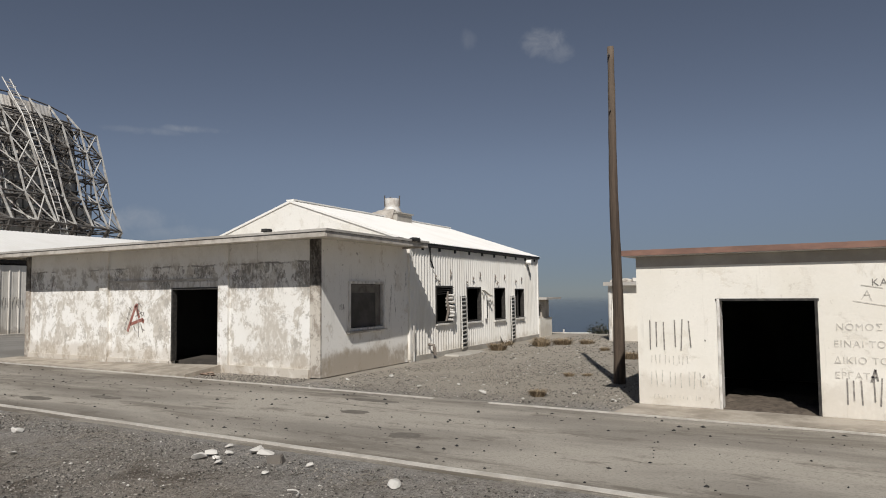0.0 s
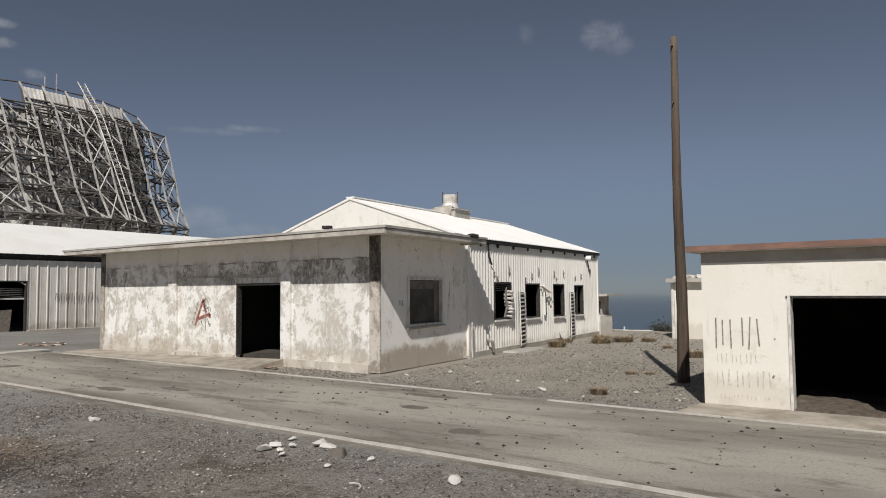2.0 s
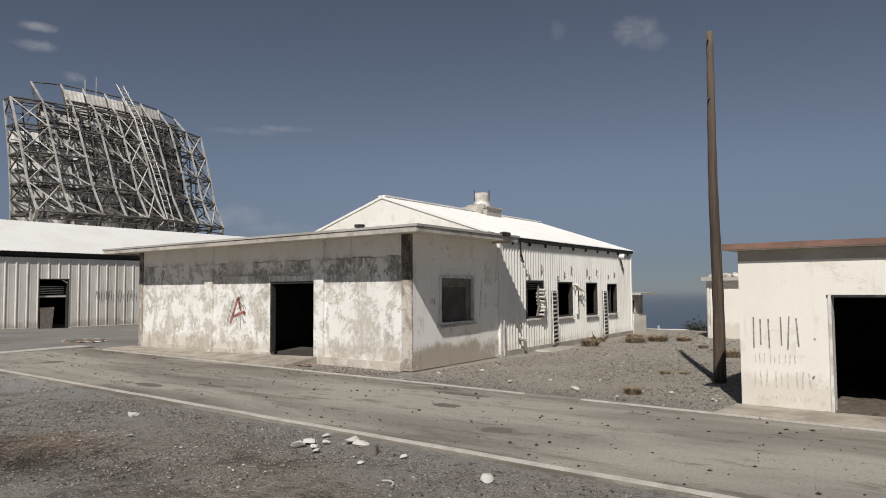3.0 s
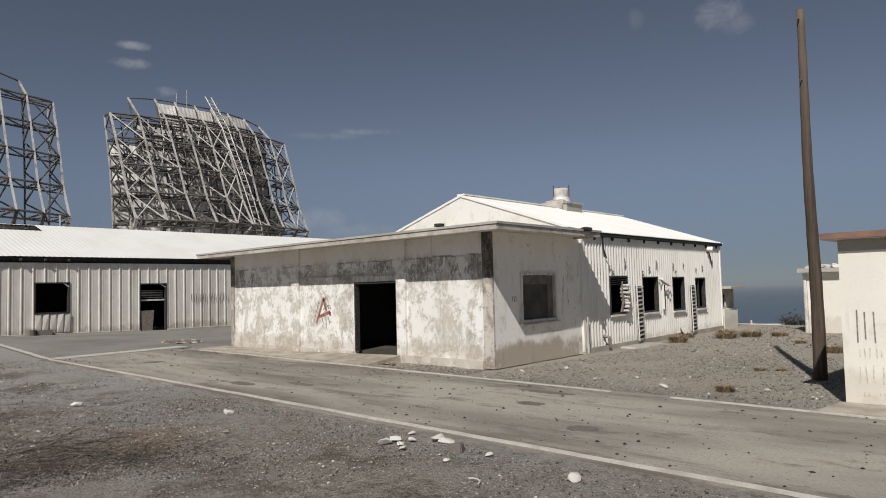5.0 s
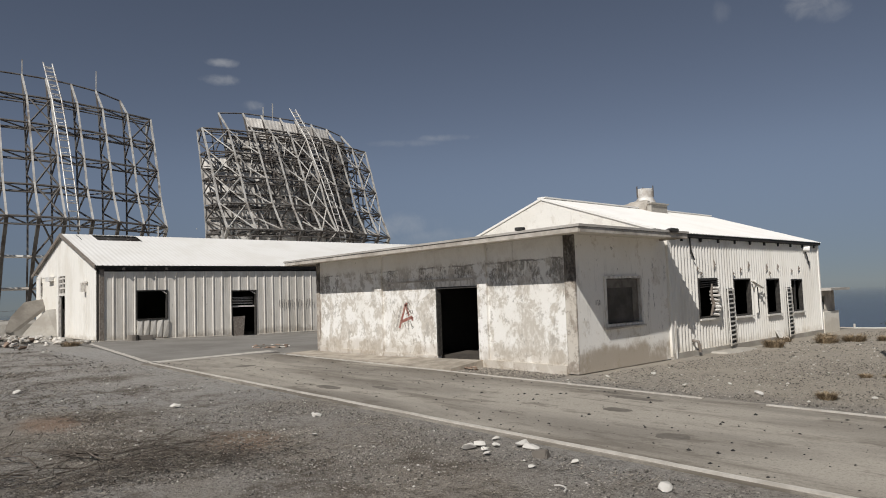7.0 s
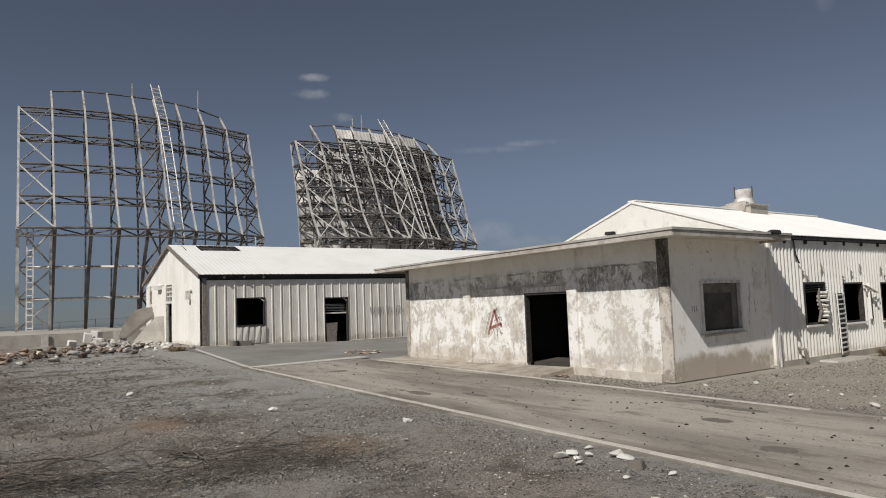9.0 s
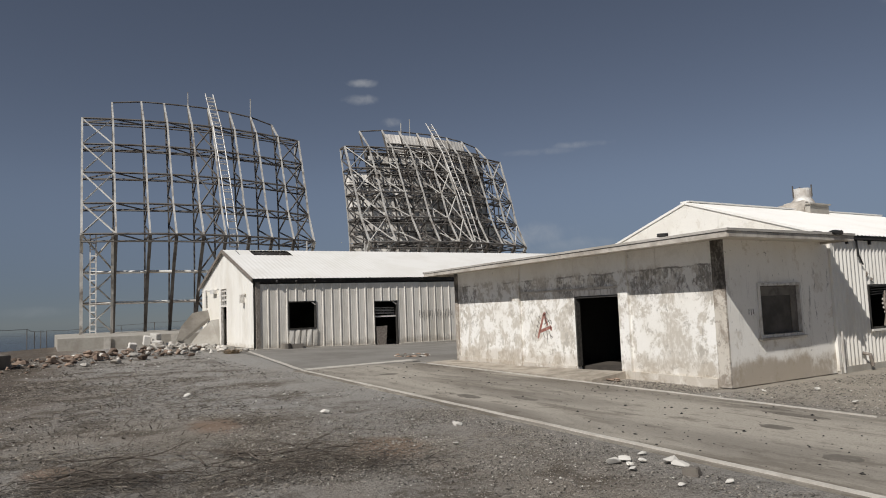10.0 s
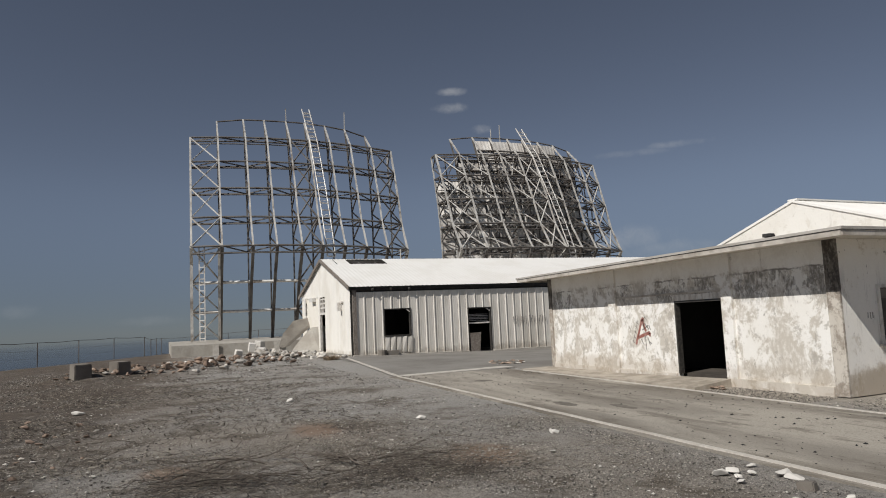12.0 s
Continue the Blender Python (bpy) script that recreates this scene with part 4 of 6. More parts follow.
part("bent_louvre", bm, RUST, hut, "bent pale louvre blades hanging from the window")
bm = bmesh.new()
for i in range(4):
    beam(bm, mM @ Vector((1.85, -0.08, 2.05 + i * 0.07)), mM @ Vector((2.95, -0.12, 2.10 + i * 0.06)), 0.04, 0.02)
part("torn_blind", bm, DARK, hut)


def shutter(hinge, free, z0, z1):
    """A tall louvred shutter between two plan points (along the wall, out from it)."""
    e = base_of("louvred_shutter", *(mM @ Vector(((hinge[0] + free[0]) / 2, (hinge[1] + free[1]) / 2, z0))), "tall pale louvred shutter hanging open against the hut", "shutter", "hanging shutters")
    h, f = Vector((*hinge, 0)), Vector((*free, 0))
    nrm = (f - h).cross(Vector((0, 0, 1))).normalized()

    def p(u, z, off=0.0):
        return mM @ (h.lerp(f, u) + nrm * off + Vector((0.04 * (z1 - z), 0, z)))
    for u in (0.05, 0.95):
        bm = bmesh.new()
        beam(bm, p(u, z0), p(u, z1), 0.03, 0.03)
        part("stile", bm, IRON_WHITE, e)
    n = 13
    for i in range(n):
        z = z0 + 0.05 + (z1 - z0 - 0.1) * i / (n - 1)
        bm = bmesh.new()
        beam(bm, p(0.08, z), p(0.92, z), 0.03, 0.05)
        part("slat", bm, IRON_WHITE, e)
    # black sheet added behind the slats to darken the gaps like shade
    bm = bmesh.new()
    hexa(bm, [p(0.06, z0, 0.034), p(0.94, z0, 0.034), p(0.94, z0, 0.04), p(0.06, z0, 0.04), p(0.06, z1, 0.034), p(0.94, z1, 0.034), p(0.94, z1, 0.04), p(0.06, z1, 0.04)])
    part("backing", bm, DARK, e, "black sheet put in for the shade between the slats")


shutter((4.17, -0.07), (3.36, -0.22), 0.12, 1.98)
shutter((9.08, -0.07), (8.2, -0.22), 0.10, 1.94)
bm = bmesh.new()
hexa(bm, [mM @ Vector(v) for v in ((7.25, -0.30, 0.0), (8.05, -0.34, 0.0), (8.05, -0.32, 0.0), (7.25, -0.28, 0.0), (7.3, -0.09, 0.42), (7.72, -0.09, 0.36), (7.72, -0.07, 0.36), (7.3, -0.07, 0.42))])
solid("loose_sheet", bm, IRON_WHITE, "small white sheet of iron leaning at the hut's foot", "metal sheet")
# torn strips of sheet between the windows, and light fittings
bm = bmesh.new()
beam(bm, mM @ Vector((5.85, -0.1, 1.1)), mM @ Vector((5.72, -0.14, 2.25)), 0.07, 0.02)
beam(bm, mM @ Vector((5.5, -0.12, 2.2)), mM @ Vector((6.15, -0.2, 1.95)), 0.14, 0.015)
beam(bm, mM @ Vector((6.2, -0.1, 1.95)), mM @ Vector((6.5, -0.14, 1.93)), 0.05, 0.02)
part("torn_strip", bm, IRON_WHITE, hut)
bm = bmesh.new()
beam(bm, mM @ Vector((6.02, -0.075, 1.1)), mM @ Vector((6.0, -0.075, 2.0)), 0.05, 0.02)
part("split_seam", bm, DARK, hut)
for u, z, h in ((1.72, 2.56, 0.16), (1.95, 2.44, 0.1), (2.85, 2.62, 0.3), (4.2, 2.42, 0.1), (4.75, 2.5, 0.2), (5.4, 2.6, 0.3), (6.9, 2.56, 0.26), (7.15, 2.42, 0.12), (7.9, 2.6, 0.22), (9.2, 2.48, 0.14), (9.9, 2.55, 0.2)):
    bm = bmesh.new()
    tube(bm, [mM @ Vector((u, -0.055, z)), mM @ Vector((u + 0.05, -0.07, z + h * 0.5)), mM @ Vector((u + 0.02, -0.055, z + h))], [0.012, 0.035, 0.008], 5)
    part("rust_tear", bm, RUST, hut)
bm = bmesh.new()
beam(bm, mM @ Vector((10.9, -0.08, 3.05)), mM @ Vector((10.65, -0.08, 3.4)), 0.03, 0.02)
beam(bm, mM @ Vector((10.98, -0.08, 2.75)), mM @ Vector((10.9, -0.08, 3.05)), 0.025, 0.02)
part("loose_cable", bm, DARK, hut)
bm = bmesh.new()
beam(bm, mM @ Vector((1.35, -0.09, 3.1)), mM @ Vector((1.3, -0.09, 3.6)), 0.04, 0.03)
beam(bm, mM @ Vector((1.55, -0.09, 2.9)), mM @ Vector((1.38, -0.09, 3.15)), 0.03, 0.03)
part("loose_cable", bm, DARK, hut)
bm = bmesh.new()
tube(bm, [mM @ Vector((10.55, -0.05, 3.42)), mM @ Vector((10.62, -0.28, 3.40))], [0.09, 0.12], 10)
part("wall_lamp", bm, ROOF_WHITE, hut, "white wall lamp under the eaves")
bm = bmesh.new()
tube(bm, [mM @ Vector((1.2, -0.05, 0.45)), mM @ Vector((1.25, -0.22, 0.42)), mM @ Vector((1.3, -0.25, 0.1))], [0.05, 0.05, 0.05], 8)
part("drain_pipe", bm, RUST, hut)
bm = bmesh.new()
tube(bm, [mM @ Vector((0.12, -0.12, 0.0)), mM @ Vector((0.12, -0.12, 1.1))], [0.03, 0.03], 8)
part("stand_pipe", bm, STEEL, hut)
# roof ventilator
RV = mM @ Vector((6.8, 4.6, 0))
vent = base_of("roof_ventilator", RV.x, RV.y, 5.1, "squat round ventilator on a box at the hut's ridge", "ventilator")
bm = bmesh.new()
box(bm, -0.62, 0.62, -0.62, 0.62, 0, 0.42, Matrix.Translation((RV.x, RV.y, 5.02)) @ pose(0, 0, 0, 0, 0, 4.5))
box(bm, -0.68, 0.68, -0.68, 0.68, 0.42, 0.47, Matrix.Translation((RV.x, RV.y, 5.02)) @ pose(0, 0, 0, 0, 0, 4.5))
part("box", bm, CONCRETE, vent)
bm = bmesh.new()
rough_block(bm, (RV.x - 0.15, RV.y - 0.45, 5.3), (0.85, 0.6, 0.42), 77, 0.4, 0.7)
part("mortar", bm, FASCIA, vent, "lumpy mortar heaped round the box")
bm = bmesh.new()
tube(bm, [(RV.x, RV.y, 5.48), (RV.x, RV.y, 5.66), (RV.x, RV.y, 5.76), (RV.x, RV.y, 6.14)], [0.44, 0.38, 0.32, 0.32], 20)
part("drum", bm, STEEL_PALE, vent)
bm = bmesh.new()
for a in (0.3, 2.4, 4.2):
    beam(bm, (RV.x + 0.34 * math.cos(a), RV.y + 0.34 * math.sin(a), 5.8), (RV.x + 0.34 * math.cos(a), RV.y + 0.34 * math.sin(a), 6.26), 0.035)
part("bracket", bm, STEEL_DARK, vent)
# small flat-roofed lean-to at the hut's far end
mL = line_frame(mM @ Vector((LEN_M + 0.12, 0.0, 0)), 4.5)
lean = base_of("lean_to", *(mL @ Vector((0.7, 0.8, 0))), "small flat-roofed lean-to with a white parapet at the hut's end", "shed")
bm = bmesh.new()
wall(bm, mL, 0, 1.6, -0.2, 1.72, 0.0, 0.12, [(0.05, 0.5, 0.95, 1.5)])
box(bm, 1.48, 1.6, 0.13, 1.6, -0.2, 1.72, mL)
part("wall", bm, FASCIA, lean)
bm = bmesh.new()
box(bm, 0.0, 1.75, -0.1, -0.01, -0.2, 0.86, mL)
part("parapet", bm, CREAM, lean)
bm = bmesh.new()
box(bm, -0.05, 2.2, -0.45, 1.8, 1.73, 1.83, mL)
part("roof", bm, SLABTOP, lean)
bm = bmesh.new()
box(bm, 0.05, 0.5, 0.05, 0.09, 0.95, 1.5, mL)
part("window", bm, DARK, lean)

# ---- the cream garage beside the road ----
mK = line_frame((4.5, 12.99), 90)
garage = base_of("roadside_garage", 0.4, 15.5, 0, "cream-rendered garage with scrawled walls and an open doorway", "building")
bm = bmesh.new()
wall(bm, mK, 0, 8.08, 0, 2.72, -0.22, 0, [(5.12, 6.68, -1, 1.94)])
part("front_wall", bm, CREAM, garage)
bm = bmesh.new()
box(bm, -3.58, -3.36, 13.212, 18, 0, 2.72)
part("side_wall", bm, CREAM, garage)
bm = bmesh.new()
box(bm, 4.28, 4.5, 13.212, 18, 0, 2.72)
part("side_wall", bm, CREAM, garage)
bm = bmesh.new()
box(bm, -3.358, 4.278, 17.78, 18, 0, 2.72)
part("rear_wall", bm, CREAM, garage)
# garage lining and floor, with the room's shade in their colour
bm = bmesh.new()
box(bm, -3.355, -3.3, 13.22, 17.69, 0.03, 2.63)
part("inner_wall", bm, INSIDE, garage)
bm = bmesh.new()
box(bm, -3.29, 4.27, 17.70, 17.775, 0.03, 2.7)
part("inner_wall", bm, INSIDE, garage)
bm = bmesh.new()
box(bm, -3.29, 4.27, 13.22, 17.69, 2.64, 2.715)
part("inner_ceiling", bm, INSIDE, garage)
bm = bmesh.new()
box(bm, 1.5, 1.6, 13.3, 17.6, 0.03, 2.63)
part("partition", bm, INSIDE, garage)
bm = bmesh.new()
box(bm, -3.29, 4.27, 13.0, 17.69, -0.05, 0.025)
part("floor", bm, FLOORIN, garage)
bm = bmesh.new()
wall(bm, mK, 0.002, 8.078, 2.535, 2.718, 0.001, 0.006)
part("ring_beam", bm, CONCRETE, garage, "bare grey concrete beam under the roof")
ROOF_K = [(-3.77, 12.79), (4.75, 12.79), (4.75, 18.2), (-3.77, 18.2)]
bm = bmesh.new()
slab(bm, ROOF_K, 2.725, 2.80)
roof_k = part("roof", bm, SOFFIT, garage)
bm = bmesh.new()
for p, q in zip(ROOF_K, ROOF_K[1:] + ROOF_K[:1]):
    beam(bm, (*p, 2.79), (*q, 2.79), 0.04, 0.10)
part("fascia", bm, RED, roof_k, "faded brick-red roof edge")
bm = bmesh.new()
slab(bm, ROOF_K, 2.803, 2.84)
part("roof_felt", bm, RED, roof_k)
for a, b, lab in ((5.12, 5.165, ""), (6.635, 6.68, "")):
    bm = bmesh.new()
    box(bm, a, b, -0.24, 0.02, 0, 1.94, mK)
    part("door_jamb", bm, FRAME_GREY if a > 6 else FRAME_DARK, garage)
bm = bmesh.new()
box(bm, 5.10, 6.70, -0.24, 0.015, 1.905, 1.945, mK)
part("door_head", bm, FRAME_DARK, garage)
bm = bmesh.new()
hexa(bm, [(-3.75, 12.0, -0.05), (5, 12.0, -0.05), (5, 12.985, -0.05), (-3.65, 12.985, -0.05), (-3.75, 12.0, 0.02), (5, 12.0, 0.02), (5, 12.985, 0.035), (-3.65, 12.985, 0.035)])
solid("apron", bm, DUSTY, "pale concrete apron before the cream garage", "pavement", kind="structure")
# trodden earth that has washed in over the garage floor
bm = bmesh.new()
rows = []
for i in range(25):
    x = -2.28 + 1.66 * i / 24
    row = []
    for j in range(17):
        y = 12.93 + 2.4 * j / 16
        h = 0.045 + 0.05 * min(1, j / 3) * (1 - i / 30) + 0.05 * noise.noise((x * 2.2, y * 2.2, 4)) + 0.02 * noise.noise((x * 9, y * 9, 1))
        row.append(bm.verts.new((x, y, max(0.036, h) if 0 < j else 0.02)))
    rows.append(row)
for a, b in zip(rows, rows[1:]):
    for j in range(16):
        bm.faces.new((a[j], b[j], b[j + 1], a[j + 1]))
solid("dirt_heap", bm, DIRT, "brown earth washed in over the garage floor", "earth")

# ---- wooden pole ----
bm = bmesh.new()
pts, rad = [], []
for i in range(24):
    z = -0.1 + 7.95 * i / 23
    lean_x = -4.85 - 0.02 * z / 7.8 + 0.012 * math.sin(z * 1.1)
    pts.append((lean_x, 15.94 + 0.02 * math.sin(z * 0.8), z))
    rad.append(0.140 - 0.066 * i / 23 + 0.004 * math.sin(i * 2.3))
tube(bm, pts, rad, 14)
pole = base_of("utility_pole", -4.85, 15.94, 0, "bare weathered brown wooden pole without wires", "pole")
p_ob = part("shaft", bm, POLE, pole)
for f in p_ob.data.polygons:
    f.use_smooth = True
bm = bmesh.new()
tube(bm, [(-4.87, 15.84, 7.62), (-4.87, 15.74, 7.62)], [0.025, 0.025], 8)
part("bolt", bm, STEEL_DARK, pole)
bm = bmesh.new()
tube(bm, [(-4.87, 15.84, 6.3), (-4.87, 15.76, 6.3)], [0.02, 0.02], 8)
part("bolt", bm, STEEL_DARK, pole)

# ---- white hut beyond the garage, fence and shrub at the hilltop's edge ----
far = base_of("white_outbuilding", -7.3, 31, 0, "small white flat-roofed outbuilding", "building")
bm = bmesh.new()
box(bm, -9.25, -5.0, 29.4, 29.6, -0.3, 2.32)
box(bm, -9.25, -9.05, 29.602, 33, -0.3, 2.32)
box(bm, -5.2, -5.0, 29.602, 33, -0.3, 2.32)
part("wall", bm, CREAM, far)
bm = bmesh.new()
box(bm, -9.5, -4.8, 29.1, 33.3, 2.322, 2.48)
roof_f = part("roof", bm, SLABTOP, far)
bm = bmesh.new()
for i in range(9):
    rough_block(bm, (-9.1 + i * 0.45, 29.5 + 0.2 * (i % 2), 2.52), (0.3, 0.25, 0.12), 300 + i, i)
part("loose_rubble", bm, RUBBLE, roof_f)
bm = bmesh.new()
tube(bm, [(-9.33, 29.42, -0.2), (-9.33, 29.42, 2.3)], [0.07, 0.07], 8)
part("downpipe", bm, STEEL_PALE, far)


# ---- the ribbed hut across the yard ----
mB, mG = line_frame((-44.8, 9.7), 4.5), line_frame((-44.8, 9.7), 94.5)
LEN_B, WID_B = 32.0, 14.0
ribbed = base_of("ribbed_hut", *(mB @ Vector((16, 7, 0))), "long hut of faded ribbed panels under a torn white roof", "building")
WIN_B = [(2.19, 4.11, 1.18, 2.98), (8.34, 10.18, -2, 2.85)]
bm = bmesh.new()
sheet(bm, mB, 0.34, LEN_B, -0.55, 4.12, -0.03, WIN_B, 0.62, 0.042, "rib", jag=0.06)
part("side_wall", bm, PANEL_GREY, ribbed, "faded grey-beige ribbed wall panels, dented low down")
# inner skin coloured near-black, standing for the dark behind the openings
bm = bmesh.new()
wall(bm, mB, 0.02, LEN_B, -0.6, 4.4, 0.06, 0.2, WIN_B)
part("inner_wall", bm, INSIDE, ribbed)
bm = bmesh.new()
box(bm, 0.1, 0.34, -0.10, 0.05, -0.1, 4.35, mB)
part("corner_trim", bm, RUST, ribbed)
# black board put in for the shade below the roof's edge
bm = bmesh.new()
box(bm, -0.1, LEN_B, -0.16, 0.05, 4.24, 4.44, mB)
part("eaves_board", bm, DARK, ribbed, "black band under the eaves, their shade put in as a dark board")
bm = bmesh.new()
for a, b in ((0.0, 8.3), (10.2, LEN_B)):
    hexa(bm, [mB @ Vector(v) for v in ((a, -0.3, -0.7), (b, -0.3, -0.7), (b, 0.0, -0.7), (a, 0.0, -0.7), (a, -0.3, 0.06 - 0.021 * min(a, 18)), (b, -0.3, 0.06 - 0.021 * min(b, 18)), (b, 0.0, 0.08 - 0.021 * min(b, 18)), (a, 0.0, 0.08 - 0.021 * min(a, 18)))])
part("foundation", bm, CONCRETE, ribbed)
DOOR_G = [(6.3, 8.0, -1, 4.15)]
bm = bmesh.new()
sheet(bm, mG, 0.1, 8.35, 0.1, 4.3, 0.03, DOOR_G, 0.34, 0.05, "wave", top=lambda s: 4.3 + 2.5 * min(s, 14 - s) / 7.0)
sheet(bm, mG, 8.35, 13.9, 4.2, 4.3, 0.03, (), 0.34, 0.05, "wave", top=lambda s: 4.3 + 2.5 * min(s, 14 - s) / 7.0)
part("gable_wall", bm, IRON_WHITE, ribbed, "white corrugated gable end")
bm = bmesh.new()
wall(bm, mG, 8.0, 13.9, -0.2, 4.25, -0.2, 0.0, [(12.2, 13.2, 2.9, 3.9)])
wall(bm, mG, 0.1, 8.0, -0.2, 4.25, -0.2, -0.05, DOOR_G)
part("gable_masonry", bm, CREAM, ribbed, "white rendered lower gable")
bm = bmesh.new()
box(bm, 6.3, 8.0, -0.1, 0.05, 2.85, 3.02, mG)
box(bm, 6.3, 6.42, -0.1, 0.06, 0.1, 4.15, mG)
box(bm, 7.88, 8.0, -0.1, 0.06, 0.1, 4.15, mG)
for z in (3.3, 3.62, 3.94):
    box(bm, 6.5, 7.8, -0.06, 0.03, z, z + 0.1, mG)
box(bm, 7.1, 7.2, -0.06, 0.035, 3.03, 4.1, mG)
part("gable_door", bm, FRAME_GREY, ribbed, "grey door frame with a barred transom over a black doorway")
bm = bmesh.new()
box(bm, 1.9, 2.2, 0.06, 0.35, 3.0, 3.55, mG)
box(bm, 1.7, 2.35, 0.06, 0.16, 3.5, 3.62, mG)
part("wall_lamp", bm, FRAME_GREY, ribbed)
bm = bmesh.new()
box(bm, 9.2, 10.2, 0.02, 0.3, 3.9, 4.2, mG)
tube(bm, [mG @ Vector((12.4, 0.1, 2.9)), mG @ Vector((12.4, 0.1, 4.3))], [0.09, 0.09], 8)
part("vent_cowl", bm, STEEL_PALE, ribbed)
E0, E1 = mB @ Vector((-0.2, -0.3, 4.46)), mB @ Vector((LEN_B, -0.3, 4.46))
R0, R1 = mB @ Vector((-0.2, 7.0, 6.95)), mB @ Vector((LEN_B, 7.0, 6.95))
W0, W1 = mB @ Vector((-0.2, 14.3, 4.46)), mB @ Vector((LEN_B, 14.3, 4.46))
bm = bmesh.new()
roof_sheet(bm, E0, E1, R0, R1, 0.3, 0.010, [(0.028, 0.15, 0.80, 0.985), (0.03, 0.06, 0.70, 0.80)])
part("roof_slope", bm, ROOF_WHITE, ribbed, "white roof sheets with a torn gap by the ridge")
bm = bmesh.new()
roof_sheet(bm, W0, W1, R0, R1, 0.3, 0.05)
part("roof_slope", bm, ROOF_WHITE, ribbed)
bm = bmesh.new()
for v in (0.83, 0.9, 0.97):
    beam(bm, E0.lerp(R0, v) - Vector((0, 0, 0.15)), E0.lerp(R0, v).lerp(E1.lerp(R1, v), 0.2) - Vector((0, 0, 0.15)), 0.12)
for u in (0.05, 0.09, 0.13):
    beam(bm, E0.lerp(E1, u) - Vector((0, 0, 0.2)), R0.lerp(R1, u) - Vector((0, 0, 0.2)), 0.12)
part("rafter", bm, STEEL_DARK, ribbed)
bm = bmesh.new()
beam(bm, E0 + Vector((0, 0, -0.08)), R0 + Vector((0, 0, -0.08)), 0.08, 0.22)
beam(bm, W0 + Vector((0, 0, -0.08)), R0 + Vector((0, 0, -0.08)), 0.08, 0.22)
part("verge_trim", bm, RUST, ribbed)
bm = bmesh.new()
beam(bm, E0.lerp(R0, 0.1).lerp(E1.lerp(R1, 0.1), 0.2) + Vector((0, 0, 2.2)), E0.lerp(R0, 0.1).lerp(E1.lerp(R1, 0.1), 0.2) + Vector((0, 0, 2.25)), 0.05)
beam(bm, R0.lerp(R1, 0.2), R0.lerp(R1, 0.2) + Vector((0, 0, 0.75)), 0.08)
part("roof_pipe", bm, STEEL, ribbed)
bm = bmesh.new()
box(bm, LEN_B - 0.2, LEN_B, 0.1, 14, -0.6, 4.4, mB)
box(bm, 0.2, LEN_B, 13.9, 14.1, -0.6, 4.4, mB)
box(bm, 0.25, LEN_B - 0.25, 0.22, 13.85, -0.6, -0.3, mB)
part("rear_wall", bm, INSIDE, ribbed)
for n, (a, b, c, d) in enumerate(((2.19, 4.11, 1.18, 2.98), (8.34, 10.18, -0.2, 2.85))):
    bm = bmesh.new()
    for e in ((a, a + 0.07, c, d), (b - 0.07, b, c, d), (a + 0.07, b - 0.07, d - 0.07, d)):
        box(bm, e[0], e[1], -0.08, 0.18, e[2], e[3], mB)
    if n == 0:
        box(bm, a + 0.07, b - 0.07, -0.14, 0.1, c - 0.04, c + 0.06, mB)
    w = part("window" if n == 0 else "doorway", bm, FRAME_DARK, ribbed, "black opening in a dark frame")
    bm = bmesh.new()
    if n == 0:
        beam(bm, mB @ Vector((3.75, -0.02, 2.95)), mB @ Vector((4.05, -0.05, 2.72)), 0.06)
    else:
        for i in range(5):
            beam(bm, mB @ Vector((8.6, 0.3, 1.98 + i * 0.1)), mB @ Vector((10.1, 0.35, 1.9 + i * 0.115)), 0.05, 0.03)
        box(bm, 8.42, 10.1, 0.1, 0.16, 1.72, 1.82, mB)
        beam(bm, mB @ Vector((9.8, 0.02, 2.8)), mB @ Vector((10.1, 0.0, 2.6)), 0.07)
    part("fallen_blind", bm, FRAME_GREY, w)
bm = bmesh.new()
hexa(bm, [mB @ Vector(p) for p in ((8.5, -0.05, -0.2), (9.2, -0.05, -0.2), (9.25, 0.4, -0.2), (8.5, 0.4, -0.2), (8.44, -0.05, 1.08), (9.32, -0.05, 1.12), (9.3, 0.4, 1.1), (8.46, 0.4, 1.1))])
solid("metal_drum_box", bm, RUST, "battered rusty metal box standing in the doorway", "box")
bm = bmesh.new()
tube(bm, [mB @ Vector((1.9, -0.35, -0.1)), mB @ Vector((1.9, -0.35, 0.3))], [0.3, 0.3], 10)
box(bm, 2.2, 3.0, -0.5, -0.15, -0.05, 0.25, mB)
solid("broken_block", bm, BLOCK, "dark broken blocks at the foot of the ribbed wall", "block")
# dented lower panels below the window
bm = bmesh.new()
for i in range(5):
    s = 2.2 + i * 0.4
    hexa(bm, [mB @ Vector(p) for p in ((s, -0.16, 0.05), (s + 0.3, -0.12, 0.05), (s + 0.3, -0.09, 0.05), (s, -0.09, 0.05), (s + 0.05, -0.11, 1.12), (s + 0.34, -0.12 - 0.03 * (i % 2), 1.12), (s + 0.34, -0.09, 1.12), (s + 0.05, -0.09, 1.12))])
part("dented_panel", bm, PANEL_GREY, ribbed)


# ---- the two billboard antennas ----
LEVELS = [(-82.0, 23.8), (-80.2, 20.6), (-78.4, 17.25), (-76.8, 13.85), (-74.2, 10.5)]
TIPS = [23.8, 26.9, 27.2, 27.2, 27.2, 27.2, 27.1, 26.9, 26.4, 23.8]
